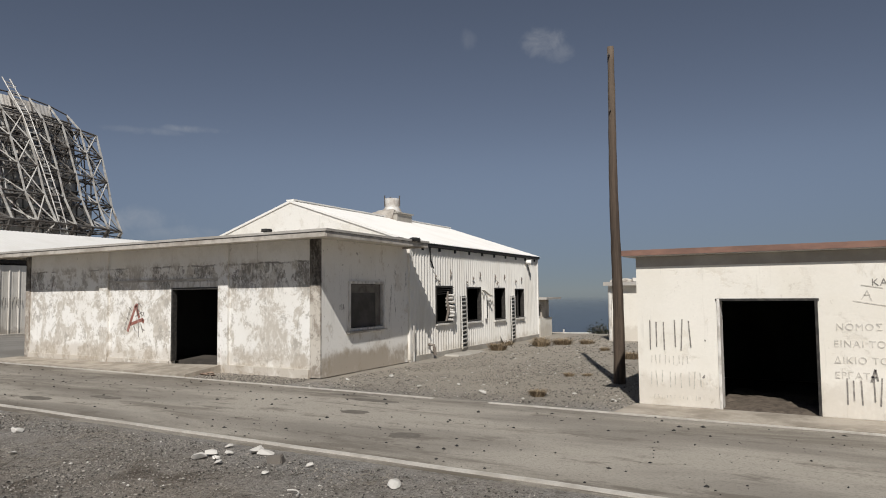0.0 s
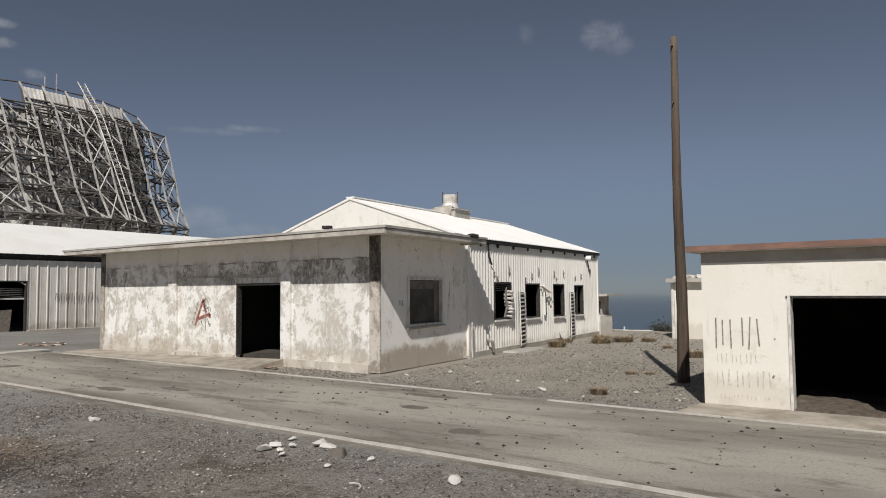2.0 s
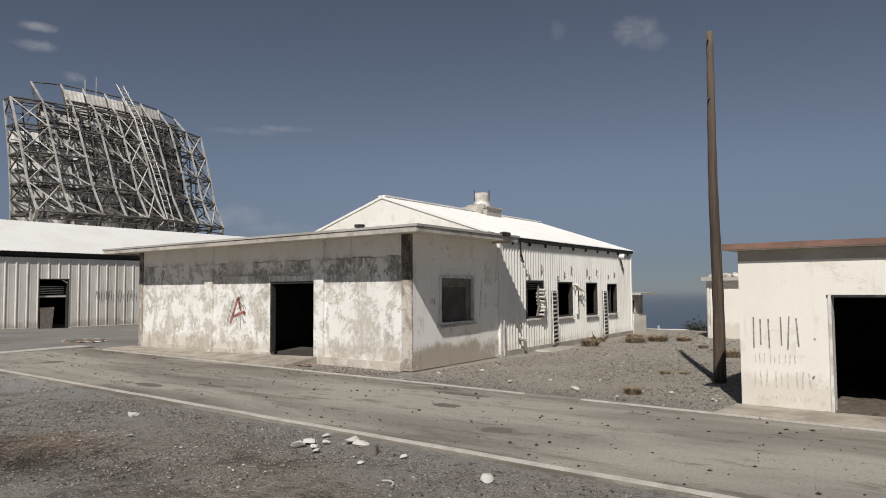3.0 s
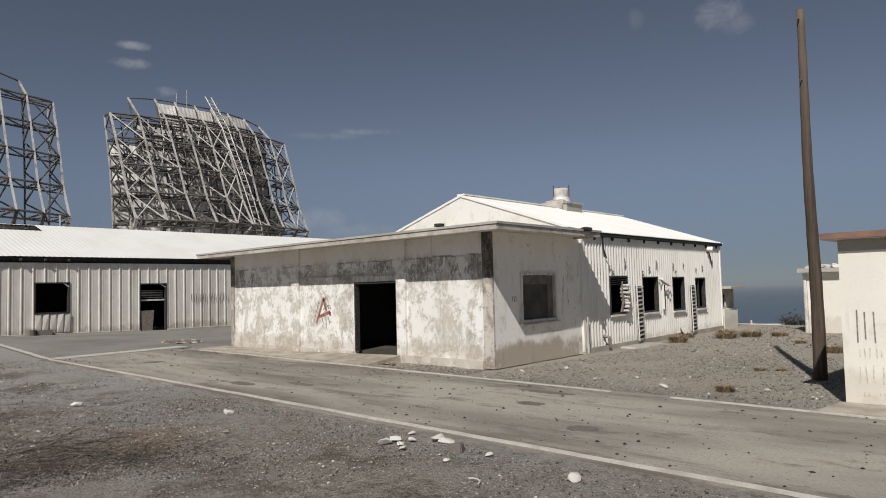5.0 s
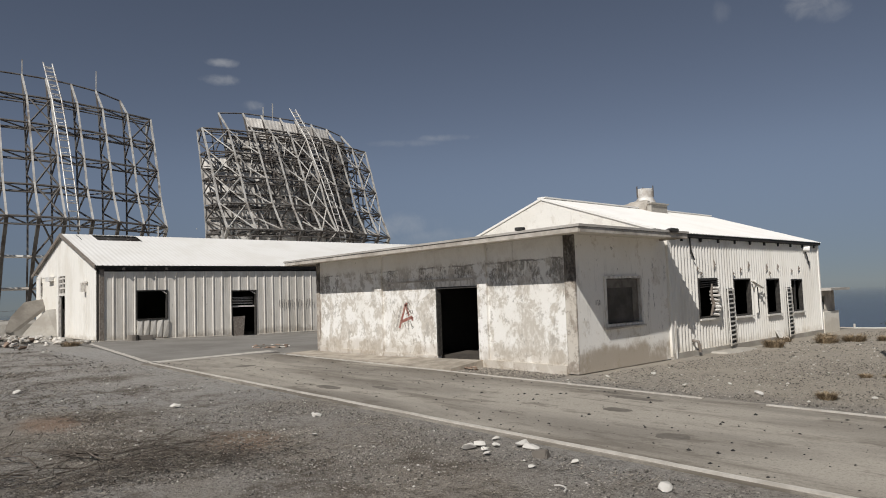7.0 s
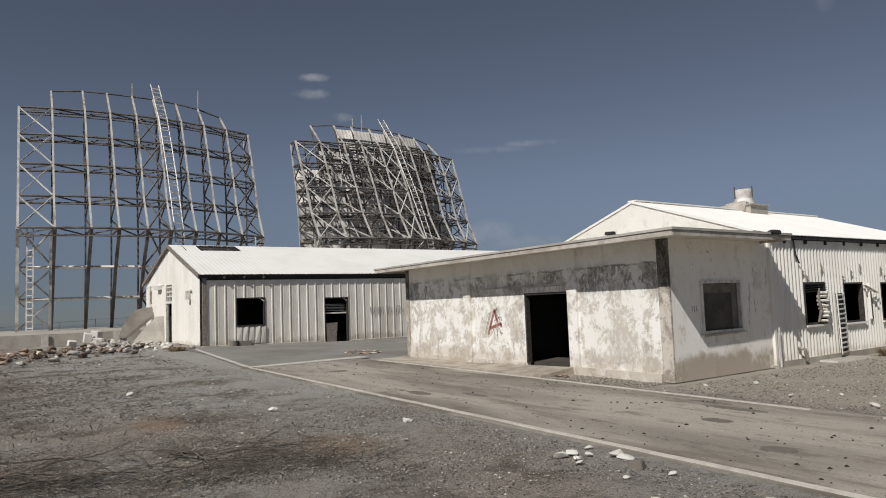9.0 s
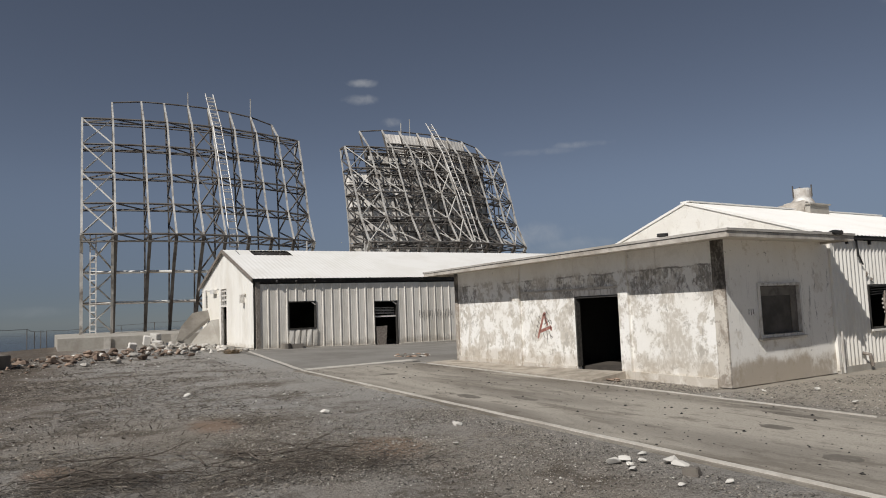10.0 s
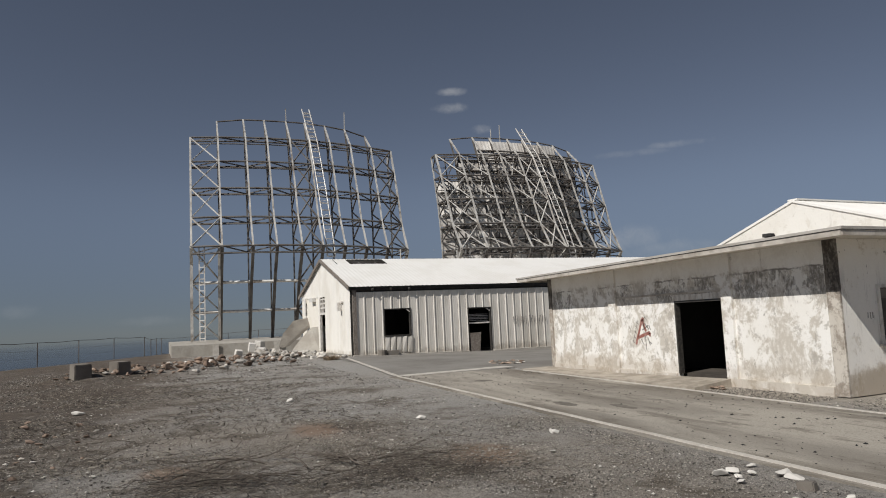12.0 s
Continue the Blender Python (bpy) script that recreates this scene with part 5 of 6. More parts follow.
FRONT = [(-85.3, 27.0), (-83.8, 23.8), (-82.9, 20.6), (-82.0, 17.25), (-81.4, 13.85), (-81.0, 10.5), (-81.0, 7.0), (-81.2, 4.0), (-81.5, 1.0)]
RIBS = [0.0, 2.95, 5.95, 8.35, 10.95, 13.2, 15.75, 18.4, 21.2, 24.1]


def bow(y, z):
    """The dish is bowed in plan: how far its back bulges towards the yard at a rib, more so low down."""
    f = min(max((23.8 - z) / 13.3, -0.3), 1.0)
    return (0.258 + 0.075 * f) * y - (0.0153 + 0.0065 * f) * y * y


def antenna(label, dx, y0, sy, dz, sheeted, tip=0.0, lad_y=0.0):
    def P(x, y, z):
        return Vector((x + dx + bow(y, z), y0 + sy * y, z + dz))

    def along(x, ya, yb, z, w):
        """One bar that follows the bow of the dish from rib to rib."""
        bm = bmesh.new()
        ys = [ya] + [y for y in RIBS if ya < y < yb] + [yb]
        tube(bm, [P(x, y, z) for y in ys], [w * 0.62] * len(ys), 4)
        return bm
    e = base_of("billboard_antenna", -80 + dx, y0 + sy * 11.7, 1.0 + dz, label, "antenna", "antennas")
    last = len(RIBS) - 1
    for r, y in enumerate(RIBS):
        edge = r in (0, last)
        front = FRONT[1:] if edge else [(-85.3, TIPS[r] + tip)] + FRONT[1:]
        bm = bmesh.new()
        w = 0.20 if edge else 0.17
        back = [(-82.0, 23.8)] + LEVELS[1:]
        for (xa, za), (xb, zb) in zip(back, back[1:]):
            beam(bm, P(xa, y, za), P(xb, y, zb), w)
        if not edge:
            beam(bm, P(front[0][0], y, front[0][1]), P(-82.0, y, 23.8), 0.17)
        rib = part("rib", bm, STEEL, e, "pale galvanised back chord")
        bm = bmesh.new()
        for (xa, za), (xb, zb) in zip(front, front[1:]):
            beam(bm, P(xa, y, za), P(xb, y, zb), 0.16)
        part("front_chord", bm, STEEL if edge else STEEL_DARK, rib)
        bm = bmesh.new()
        fz = {z: x for x, z in FRONT}
        for (xb, zb), (xn, zn) in zip(LEVELS, LEVELS[1:]):
            zm = (zb + zn) / 2
            xm = (fz[zb] + fz[zn]) / 2
            beam(bm, P(xb, y, zb), P(xm, y, zm), 0.13)
            beam(bm, P(xm, y, zm), P(xn, y, zn), 0.13)
            beam(bm, P(fz[zn], y, zn), P(xn, y, zn), 0.15)
        beam(bm, P(-83.8, y, 23.8), P(-82, y, 23.8), 0.15)
        part("lattice", bm, STEEL_DARK, rib)
        bm = bmesh.new()
        leg = [(-74.2, 10.5), (-77.3, 7.0), (-79.1, 4.0), (-80.9, 1.0)]
        for (xa, za), (xb, zb) in zip(leg, leg[1:]):
            beam(bm, P(xa, y, za), P(xb, y, zb), 0.30)
        leg_ob = part("leg", bm, STEEL_DARK if not edge else STEEL, e)
        for (xa, za), (xf, zf) in zip(leg[1:3], FRONT[6:]):
            bm = bmesh.new()
            beam(bm, P(xa, y, za), P(xf, y, zf), 0.12)
            part("tie", bm, STEEL_DARK, leg_ob)
    bm = bmesh.new()
    beam(bm, P(-75.6, 0, 10.5), P(-75.6, 0, 1.0), 0.28)
    part("end_post", bm, STEEL, e)
    bm = bmesh.new()
    beam(bm, P(-75.6, 2.7, 10.5), P(-77.5, 2.7, 1.0), 0.24)
    part("end_post", bm, STEEL, e)
    for xb, zb in LEVELS:
        xf = {z: x for x, z in FRONT}[zb]
        girder = part("girder", along(xb, RIBS[0], RIBS[-1], zb, 0.17), STEEL_DARK, e)
        part("chord", along(xb, RIBS[0], RIBS[-1], zb - 0.75, 0.11), STEEL_DARK, girder)
        part("chord", along(xf, RIBS[0], RIBS[-1], zb, 0.15), STEEL_DARK, girder)
        for i, (ya, yb) in enumerate(zip(RIBS, RIBS[1:])):
            a, b = (xb, xf) if i % 2 else (xf, xb)
            bm = bmesh.new()
            beam(bm, P(a, ya, zb), P(b, yb, zb), 0.12)
            part("diagonal", bm, STEEL_DARK, girder)
    bm = bmesh.new()
    tube(bm, [P(-85.3, RIBS[r], TIPS[r] + tip) for r in range(1, last)], [0.085] * (last - 1), 4)
    part("top_rail", bm, STEEL_DARK, e)
    for x, z in ((-77.3, 7.0), (-79.1, 4.0)):
        part("rail", along(x, RIBS[0], RIBS[-1], z, 0.24), STEEL_PALE, e, "pale patchy rail")
    chain = LEVELS + [(-77.3, 7.0), (-79.1, 4.0), (-80.9, 1.0)]
    for bay in ((0, 1), (4, 5), (8, 9)):
        ya, yb = RIBS[bay[0]], RIBS[bay[1]]
        for (x0, z0), (x1, z1) in zip(chain, chain[1:]):
            for u, v in ((ya, yb), (yb, ya)):
                bm = bmesh.new()
                beam(bm, P(x0, u, z0), P(x1, v, z1), 0.125)
                part("cross_brace", bm, STEEL if bay[0] == 0 or sheeted else STEEL_DARK, e)
    # caged ladder up the back, leaning over the top
    run = [(-74.8, 9.4), (-74.9, 10.5), (-76.3, 13.85), (-77.9, 17.25), (-79.7, 20.6), (-81.6, 23.8), (-86.0, 28.8)]
    def yl(z):
        return lad_y + 14.1 - 0.6 * (z - 10.5) / 18 + (0.06 * (20 - z) if sheeted and z < 20 else 0.0)

    def stile(off):
        bm = bmesh.new()
        tube(bm, [P(x + 0.1, yl(z) + off, z) for x, z in run], [0.065] * len(run), 6)
        return bm
    lad = part("ladder", stile(-0.45), STEEL_PALE, e, "white caged ladder")
    part("stile", stile(0.45), STEEL_PALE, lad)
    for (xa, za), (xb, zb) in zip(run, run[1:]):
        n = max(2, int(math.hypot(xb - xa, zb - za) / 0.78))
        for i in range(n):
            t = i / n
            x, z = xa + (xb - xa) * t + 0.1, za + (zb - za) * t
            bm = bmesh.new()
            beam(bm, P(x, yl(z) - 0.45, z), P(x, yl(z) + 0.45, z), 0.12)
            part("rung", bm, STEEL_PALE, lad)
            if i % 2 == 0 and za > 9.5:
                bm = bmesh.new()
                tube(bm, [P(x, yl(z) - 0.47, z), P(x + 0.4, yl(z) - 0.42, z + 0.12), P(x + 0.62, yl(z), z + 0.18), P(x + 0.4, yl(z) + 0.42, z + 0.12), P(x, yl(z) + 0.47, z)], [0.03] * 5, 4)
                part("hoop", bm, STEEL_PALE, lad)
    bm = bmesh.new()
    beam(bm, P(-75.3, 0.75, 1.0), P(-75.3, 0.75, 10.5), 0.12)
    side = part("side_ladder", bm, STEEL_PALE, e)
    bm = bmesh.new()
    beam(bm, P(-75.3, 1.25, 1.0), P(-75.3, 1.25, 10.5), 0.12)
    part("stile", bm, STEEL_PALE, side)
    for i in range(15):
        bm = bmesh.new()
        beam(bm, P(-75.3, 0.75, 1.3 + i * 0.6), P(-75.3, 1.25, 1.3 + i * 0.6), 0.1)
        part("rung", bm, STEEL_PALE, side)
    bm = bmesh.new()
    for y, h in ((10.95, 2.2), (18.4, 2.6)) if not sheeted else ((8.6, 1.9), (9.9, 2.7)):
        beam(bm, P(-85.2, y, 26.3), P(-85.2, y, 26.6 + h * 0.85), 0.10)
        part("lightning_rod", bm, STEEL, e)
        bm = bmesh.new()
    bm.free()
    if sheeted:
        fx = sorted((z, x) for x, z in FRONT)
        zs, xs2 = [f[0] for f in fx], [f[1] for f in fx]
        rnd = random.Random(11)
        # purlins and props that carry the sheets
        for j in range(15):
            z = 3.2 + 1.55 * j
            x = float(np.interp(z, zs, xs2)) + 0.22
            part("purlin", along(x, 0.3 if z < 20 else 3.1 if z < 24.5 else 6.1, 21.2 if z > 15 else 22.6, z, 0.2), STEEL_DARK, e)
            ya = rnd.uniform(7, 13)
            part("purlin", along(x + 0.5, ya, 20.5, z - 0.4, 0.09), STEEL_DARK, e)
        for b, (ya, yb) in enumerate(zip(RIBS[:-1], RIBS[1:])):
            for (x0, z0), (x1, z1) in zip(LEVELS, LEVELS[1:]):
                xf0, xf1 = float(np.interp(z0, zs, xs2)), float(np.interp(z1, zs, xs2))
                m0, m1 = (x0 + xf0) / 2, (x1 + xf1) / 2
                ym, zm = (ya + yb) / 2, (z0 + z1) / 2
                q = 0.55 + 0.25 * math.sin(b * 2.1 + z0)
                yq = ya + (yb - ya) * q
                for u, v, w in (((x0, ya, z0), (m1, ym, zm), 0.11), ((m1, ym, zm), (x1, yb, z1), 0.11), ((xf0 + 0.4, ym, z0), (xf1 + 0.4, ym, z1), 0.12),
                                ((xf0 + 0.3, yb, z0), (x1 - 0.3, yq, z1), 0.10), ((m0, ya, z0), (xf1 + 0.2, yq, z1), 0.10), ((m0, ya, zm), (m0, yb, zm), 0.09)):
                    bm = bmesh.new()
                    beam(bm, P(*u), P(*v), w)
                    part("strut", bm, STEEL if b % 2 else STEEL_DARK, e)
        for b, (ya, yb) in enumerate(zip(RIBS[:-1], RIBS[1:])):
            for j in range(15):
                z0, z1 = 3.25 + 1.55 * j, 3.25 + 1.55 * (j + 1)
                top = {0: 20.4, 1: 24.6, 7: 25.0, 8: 15.0}.get(b, 27.4)
                if z1 > top:
                    continue
                bm = bmesh.new()
                xa, xb = float(np.interp(z0, zs, xs2)), float(np.interp(z1, zs, xs2))
                jit = rnd.uniform(-0.05, 0.05)
                n, last_v = 10, None
                for i in range(n + 1):
                    u = ya + (yb - ya) * (0.02 + 0.96 * i / n)
                    o = (0.04 if i % 2 else 0.0) - jit
                    col = [bm.verts.new(P(xa - o, u, z0 + 0.03)), bm.verts.new(P(xb - o, u, z1 - 0.03)), bm.verts.new(P(xb - o - 0.03, u, z1 - 0.03)), bm.verts.new(P(xa - o - 0.03, u, z0 + 0.03))]
                    if last_v:
                        for c0 in range(4):
                            bm.faces.new((last_v[c0], col[c0], col[(c0 + 1) % 4], last_v[(c0 + 1) % 4]))
                    last_v = col
                part("panel", bm, SHEET, e)
    return e


antenna("tall lattice billboard antenna frame of grey steel, stripped of its sheets", 0, 0, 1.0, 0, False, -0.35)
antenna("tall lattice billboard antenna of grey steel, still clad in pale sheets", -2.9, 30.3, 1.05, -0.15, True, -0.2, -0.3)
bm = bmesh.new()
hexa(bm, [(-62, -1.6, -0.6), (-62.5, 26, -0.6), (-86, 27, -0.6), (-86, -2.5, -0.6), (-62, -1.6, 0.93), (-62.5, 26, 0.93), (-86, 27, 0.98), (-86, -2.5, 0.98)])
foot = solid("antenna_plinth", bm, CONCRETE, "long pale concrete plinth under the stripped antenna", "plinth")
for y in (1.6, 6.6, 11.6):
    bm = bmesh.new()
    hexa(bm, [(-61.9, y, -0.5), (-61.9, y + 0.5, -0.5), (-61.9 - 0.07, y + 0.5, -0.5), (-61.97, y, -0.5), (-61.9, y, 0.96), (-61.9, y + 0.5, 0.96), (-61.97, y + 0.5, 0.96), (-61.97, y, 0.96)])
    part("buttress", bm, KERB, foot)
bm = bmesh.new()
hexa(bm, [(-76, 30, -1.5), (-76, 58, -1.5), (-92, 58, -1.5), (-92, 30, -1.5), (-76, 30, 0.6), (-76, 58, 0.6), (-92, 58, 0.6), (-92, 30, 0.6)])
solid("antenna_plinth", bm, CONCRETE, "long pale concrete plinth under the clad antenna", "plinth")


# ---- fences, rubble and wreckage round the ribbed hut ----
def ground_at(x, y):
    return float(ground_height(np.array(float(x)), np.array(float(y))))


fence = base_of("wire_fence", -66, -9, ground_at(-66, -9), "sagging wire fence on thin grey posts at the hill's edge", "fence")
LINE = [(-47, -27), (-53, -20), (-58, -13.6), (-66.5, -9.0), (-75, -4.4), (-90, -3.4), (-96, 12), (-97, 40)]
stations = []
for (xa, ya), (xb, yb) in zip(LINE, LINE[1:]):
    n = max(1, round(math.hypot(xb - xa, yb - ya) / 4.6))
    stations += [(xa + (xb - xa) * i / n, ya + (yb - ya) * i / n) for i in range(n)]
tops = []
for i, (x, y) in enumerate(stations):
    g = max(ground_at(x, y), -0.5)
    h = g + 1.95 + 0.04 * math.sin(i * 2.1)
    bm = bmesh.new()
    tube(bm, [(x, y, g - 1.2), (x, y, h)], [0.035, 0.035], 6)
    part("post", bm, STEEL_DARK, fence)
    tops.append(Vector((x, y, h)))
for drop, r in ((0.02, 0.02), (0.6, 0.005), (1.2, 0.005), (1.8, 0.006)):
    bm = bmesh.new()
    for a, b in zip(tops, tops[1:]):
        mid = (a + b) / 2 - Vector((0, 0, 0.06))
        tube(bm, [a - Vector((0, 0, drop)), mid - Vector((0, 0, drop)), b - Vector((0, 0, drop))], [r] * 3, 4)
    part("wire", bm, STEEL_DARK, fence)
low = base_of("rail_fence", -13, 39, ground_at(-13, 39), "low pale rail fence at the hill's edge", "fence")
bm = bmesh.new()
tube(bm, [(-18.5, 39.2, -0.34), (-14.5, 39.0, -0.34), (-11, 38.8, -0.25), (-7, 38.8, -0.22)], [0.05] * 4, 6)
part("rail", bm, STEEL_PALE, low)
for x, z in ((-15.2, -0.12), (-12.3, -0.08), (-9.3, -0.08)):
    bm = bmesh.new()
    tube(bm, [(x, 39, -1.4), (x, 39, z)], [0.05, 0.05], 6)
    part("post", bm, STEEL_PALE, low)


def leaf_mass(bm, c, size, count, leaf, seed, spread=0.5):
    rnd = random.Random(seed)
    for _ in range(count):
        d = Vector((rnd.gauss(0, spread), rnd.gauss(0, spread), abs(rnd.gauss(0.45, 0.3))))
        p = Vector(c) + Vector((d.x * size[0], d.y * size[1], d.z * size[2]))
        a = Vector((rnd.uniform(-1, 1), rnd.uniform(-1, 1), rnd.uniform(-0.5, 1))).normalized() * leaf * rnd.uniform(0.6, 1.3)
        b = a.cross(Vector((rnd.uniform(-1, 1), rnd.uniform(-1, 1), 0.4))).normalized() * leaf * 0.4
        bm.faces.new([bm.verts.new(p - b), bm.verts.new(p + a * 0.6 - b * 0.2), bm.verts.new(p + a), bm.verts.new(p + b)])


shrub = base_of("shrub", -11.4, 35.2, ground_at(-11.4, 35.2), "dark windblown shrub at the hill's edge", "shrub")
bm = bmesh.new()
for i in range(7):
    a = i * 0.9
    tube(bm, [(-11.4 + 0.05 * i - 0.2, 35.2, -0.5), (-11.4 + 0.45 * math.cos(a), 35.2 + 0.3 * math.sin(a), 0.1), (-11.4 + 0.7 * math.cos(a), 35.2 + 0.4 * math.sin(a), 0.35)], [0.03, 0.02, 0.008], 5)
part("stem", bm, BRANCH, shrub)
bm = bmesh.new()
for i in range(9):
    leaf_mass(bm, (-12.1 + 0.2 * i, 35.2 + 0.15 * math.sin(i * 2), -0.35 + 0.08 * math.sin(i * 1.3)), (0.35, 0.3, 0.62), 150, 0.10, 500 + i)
part("leaves", bm, SHRUB, shrub)

# one set of lump meshes, shared by all broken stones
LUMPS = []
for i in range(7):
    bm = bmesh.new()
    rnd = random.Random(700 + i)
    for _ in range(15):
        d = Vector((rnd.gauss(0, 1), rnd.gauss(0, 1), rnd.gauss(0, 1))).normalized() * rnd.uniform(0.75, 1.0)
        bm.verts.new((d.x * 0.6, d.y * (0.42 + 0.05 * (i % 3)), 0.3 + d.z * 0.42))
    hull = bmesh.ops.convex_hull(bm, input=bm.verts[:])
    bmesh.ops.delete(bm, geom=[v for v in hull["geom_interior"] if isinstance(v, bmesh.types.BMVert)], context="VERTS")
    bmesh.ops.bevel(bm, geom=bm.edges[:], offset=0.025, segments=1, affect="EDGES")
    me = bpy.data.meshes.new("lump")
    bm.to_mesh(me)
    bm.free()
    LUMPS.append(me)
LUMP_SETS = {}


def lump(name, x, y, s, material, label, category, group, seed, flat=1.0, lift=0.0):
    key = (seed % 7, material.name)
    if key not in LUMP_SETS:
        me = LUMPS[key[0]].copy()
        me.materials.append(material)
        LUMP_SETS[key] = me
    ob = new(name, LUMP_SETS[key])
    rnd = random.Random(seed)
    ob.location = (x, y, ground_at(x, y) - 0.04 * s + lift)
    ob.rotation_euler = (rnd.uniform(-0.25, 0.25), rnd.uniform(-0.25, 0.25), rnd.uniform(0, 6.28))
    ob.scale = (s * rnd.uniform(0.8, 1.25), s * rnd.uniform(0.7, 1.1), s * flat * rnd.uniform(0.7, 1.1))
    return tagged(ob, label, category, group)


rnd = random.Random(21)
for i in range(250):
    t = rnd.random()
    x, y = -35.5 - 9.8 * t + rnd.gauss(0, 0.9), -4.6 + 9.8 * t + rnd.gauss(0, 1.1)
    lump("rubble_stone", x, y, rnd.choice((0.2, 0.28, 0.36, 0.42, 0.6)) * rnd.uniform(0.6, 1.15), EARTHROCK if rnd.random() < 0.65 + 0.3 * (1 - t) else RUBBLE, "rough brown-grey stone in the rubble bank", "rubble", "rubble bank", i, 0.75)
for i in range(90):
    t = rnd.random()
    x, y = -43.6 - 3.6 * t + rnd.gauss(0, 0.7), 3.3 + 4.6 * rnd.random() + rnd.gauss(0, 0.4)
    lump("broken_masonry", x, y, rnd.choice((0.2, 0.3, 0.42, 0.58)) * rnd.uniform(0.7, 1.15), RUBBLE, "pale broken masonry fallen from the hut's end", "rubble", "fallen masonry", i + 300, 0.9, 0.2 * rnd.random())


for i in range(46):
    x, y = -15.5 + rnd.gauss(0, 1.9), -2.7 + rnd.gauss(0, 0.7)
    lump("field_stone", x, y, rnd.choice((0.08, 0.11, 0.15, 0.22)) * rnd.uniform(0.7, 1.1), RUBBLE if rnd.random() < 0.45 else EARTHROCK, "rough stone lying among dead scrub", "stone", "field stones", i + 500, 0.7)
# a broken, silted drain in the yard's corner
for i in range(22):
    a = 0.285 * i
    lump("drain_rubble", -29.9 + 1.15 * math.cos(a) + rnd.gauss(0, 0.08), 13.7 + 0.7 * math.sin(a) + rnd.gauss(0, 0.06), rnd.uniform(0.2, 0.36), EARTHROCK if i % 3 else RUBBLE, "broken stone round a silted drain in the yard", "rubble", "drain rubble", i + 600, 0.5)
for i in range(9):
    lump("step_rubble", -15.0 + rnd.gauss(0, 0.25), 12.75 + rnd.gauss(0, 0.2), rnd.uniform(0.1, 0.22), EARTHROCK, "dark broken stone beside the door ramp", "rubble", "step rubble", i + 640, 0.6)


def at(az, el, dist):
    return dirv(az, el) * dist / math.cos(radians(el)) + Vector((0, 0, EYE))


for x, y, w, h, turn in ((-35.3, -4.7, 0.72, 0.58, 25), (-36.4, -3.2, 0.68, 0.52, 40)):
    bm = bmesh.new()
    box(bm, -w / 2, w / 2, -w / 2, w / 2, -0.15, h, pose(x, y, ground_at(x, y), 0, 3, turn))
    bmesh.ops.bevel(bm, geom=bm.edges[:], offset=0.03, segments=2, affect="EDGES")
    solid("concrete_block", bm, BLOCK, "weathered grey concrete cube beside the rubble bank", "block", "concrete cubes")
for i, (az, el, d, s) in enumerate(((85.6, -1.45, 46, 0.5), (85.0, -1.3, 46.5, 0.5), (84.9, -1.8, 45.5, 0.42), (86.6, -1.85, 45, 0.36))):
    p = at(az, el, d)
    bm = bmesh.new()
    box(bm, -s * 0.6, s * 0.6, -s * 0.4, s * 0.4, -0.3, s * 0.5, pose(p.x, p.y, p.z, 8 * (i - 1), 6, 35 * i))
    bmesh.ops.bevel(bm, geom=bm.edges[:], offset=0.03, segments=1, affect="EDGES")
    solid("white_block", bm, LITTER, "white-painted concrete lump on the fallen masonry", "block", "white lumps")
# fallen roof slab leaning on a broken stub of wall
bm = bmesh.new()
q = [at(83.55, -1.55, 55), at(83.2, -0.55, 56), at(82.4, 0.42, 57), at(81.2, 0.58, 57.5), at(81.15, 0.1, 57), at(83.2, -1.65, 55)]
back = [v + Vector((-0.25, 0.5, 0.12)) for v in q]
a, b = [bm.verts.new(v) for v in q], [bm.verts.new(v) for v in back]
bm.faces.new(a)
bm.faces.new(b[::-1])
for i in range(6):
    bm.faces.new((a[i], a[(i + 1) % 6], b[(i + 1) % 6], b[i]))
solid("fallen_slab", bm, FALLEN, "tilted grey concrete slab fallen against the hut's end", "slab")
bm = bmesh.new()
q = [at(82.6, -2.0, 55.5), at(80.4, -2.05, 54), at(80.4, -0.1, 54.2), at(81.0, -0.15, 55), at(82.0, -1.2, 55.3)]
back = [v + Vector((-1.5, 2.2, 0)) for v in q]
a, b = [bm.verts.new(v) for v in q], [bm.verts.new(v) for v in back]
bm.faces.new(a)
bm.faces.new(b[::-1])
for i in range(5):
    bm.faces.new((a[i], a[(i + 1) % 5], b[(i + 1) % 5], b[i]))
solid("broken_wall_stub", bm, CONCRETE, "broken pale stub of wall at the hut's end", "wall remnant")
bm = bmesh.new()
box(bm, 4.4, 9.0, 0.1, 1.3, -0.1, 0.16, mG)
solid("doorstep", bm, CONCRETE, "pale concrete step before the gable door", "step")

# ---- litter, stones and growth on the ground ----
BITS = [(-7.42, 6.24, 0.17), (-7.44, 6.47, 0.17), (-7.25, 6.58, 0.12), (-7.0, 6.86, 0.24), (-7.18, 6.3, 0.10), (-6.8, 6.80, 0.2), (-4.47, 6.41, 0.19), (-5.87, 6.62, 0.09), (-11.44, 6.06, 0.2), (-14.73, 4.63, 0.22),
        (-21.5, -2.9, 0.34), (-20.4, 2.6, 0.24), (-9.9, 5.2, 0.1), (-6.1, 6.1, 0.08), (-7.6, 6.9, 0.1), (-7.0, 6.2, 0.09), (-6.9, 13.1, 0.14), (-10.3, 14.6, 0.16), (-8.6, 13.3, 0.12), (-4.2, 13.3, 0.12), (-5.1, 13.7, 0.12), (-8.0, 14.0, 0.1), (-10.9, 13.6, 0.12)]
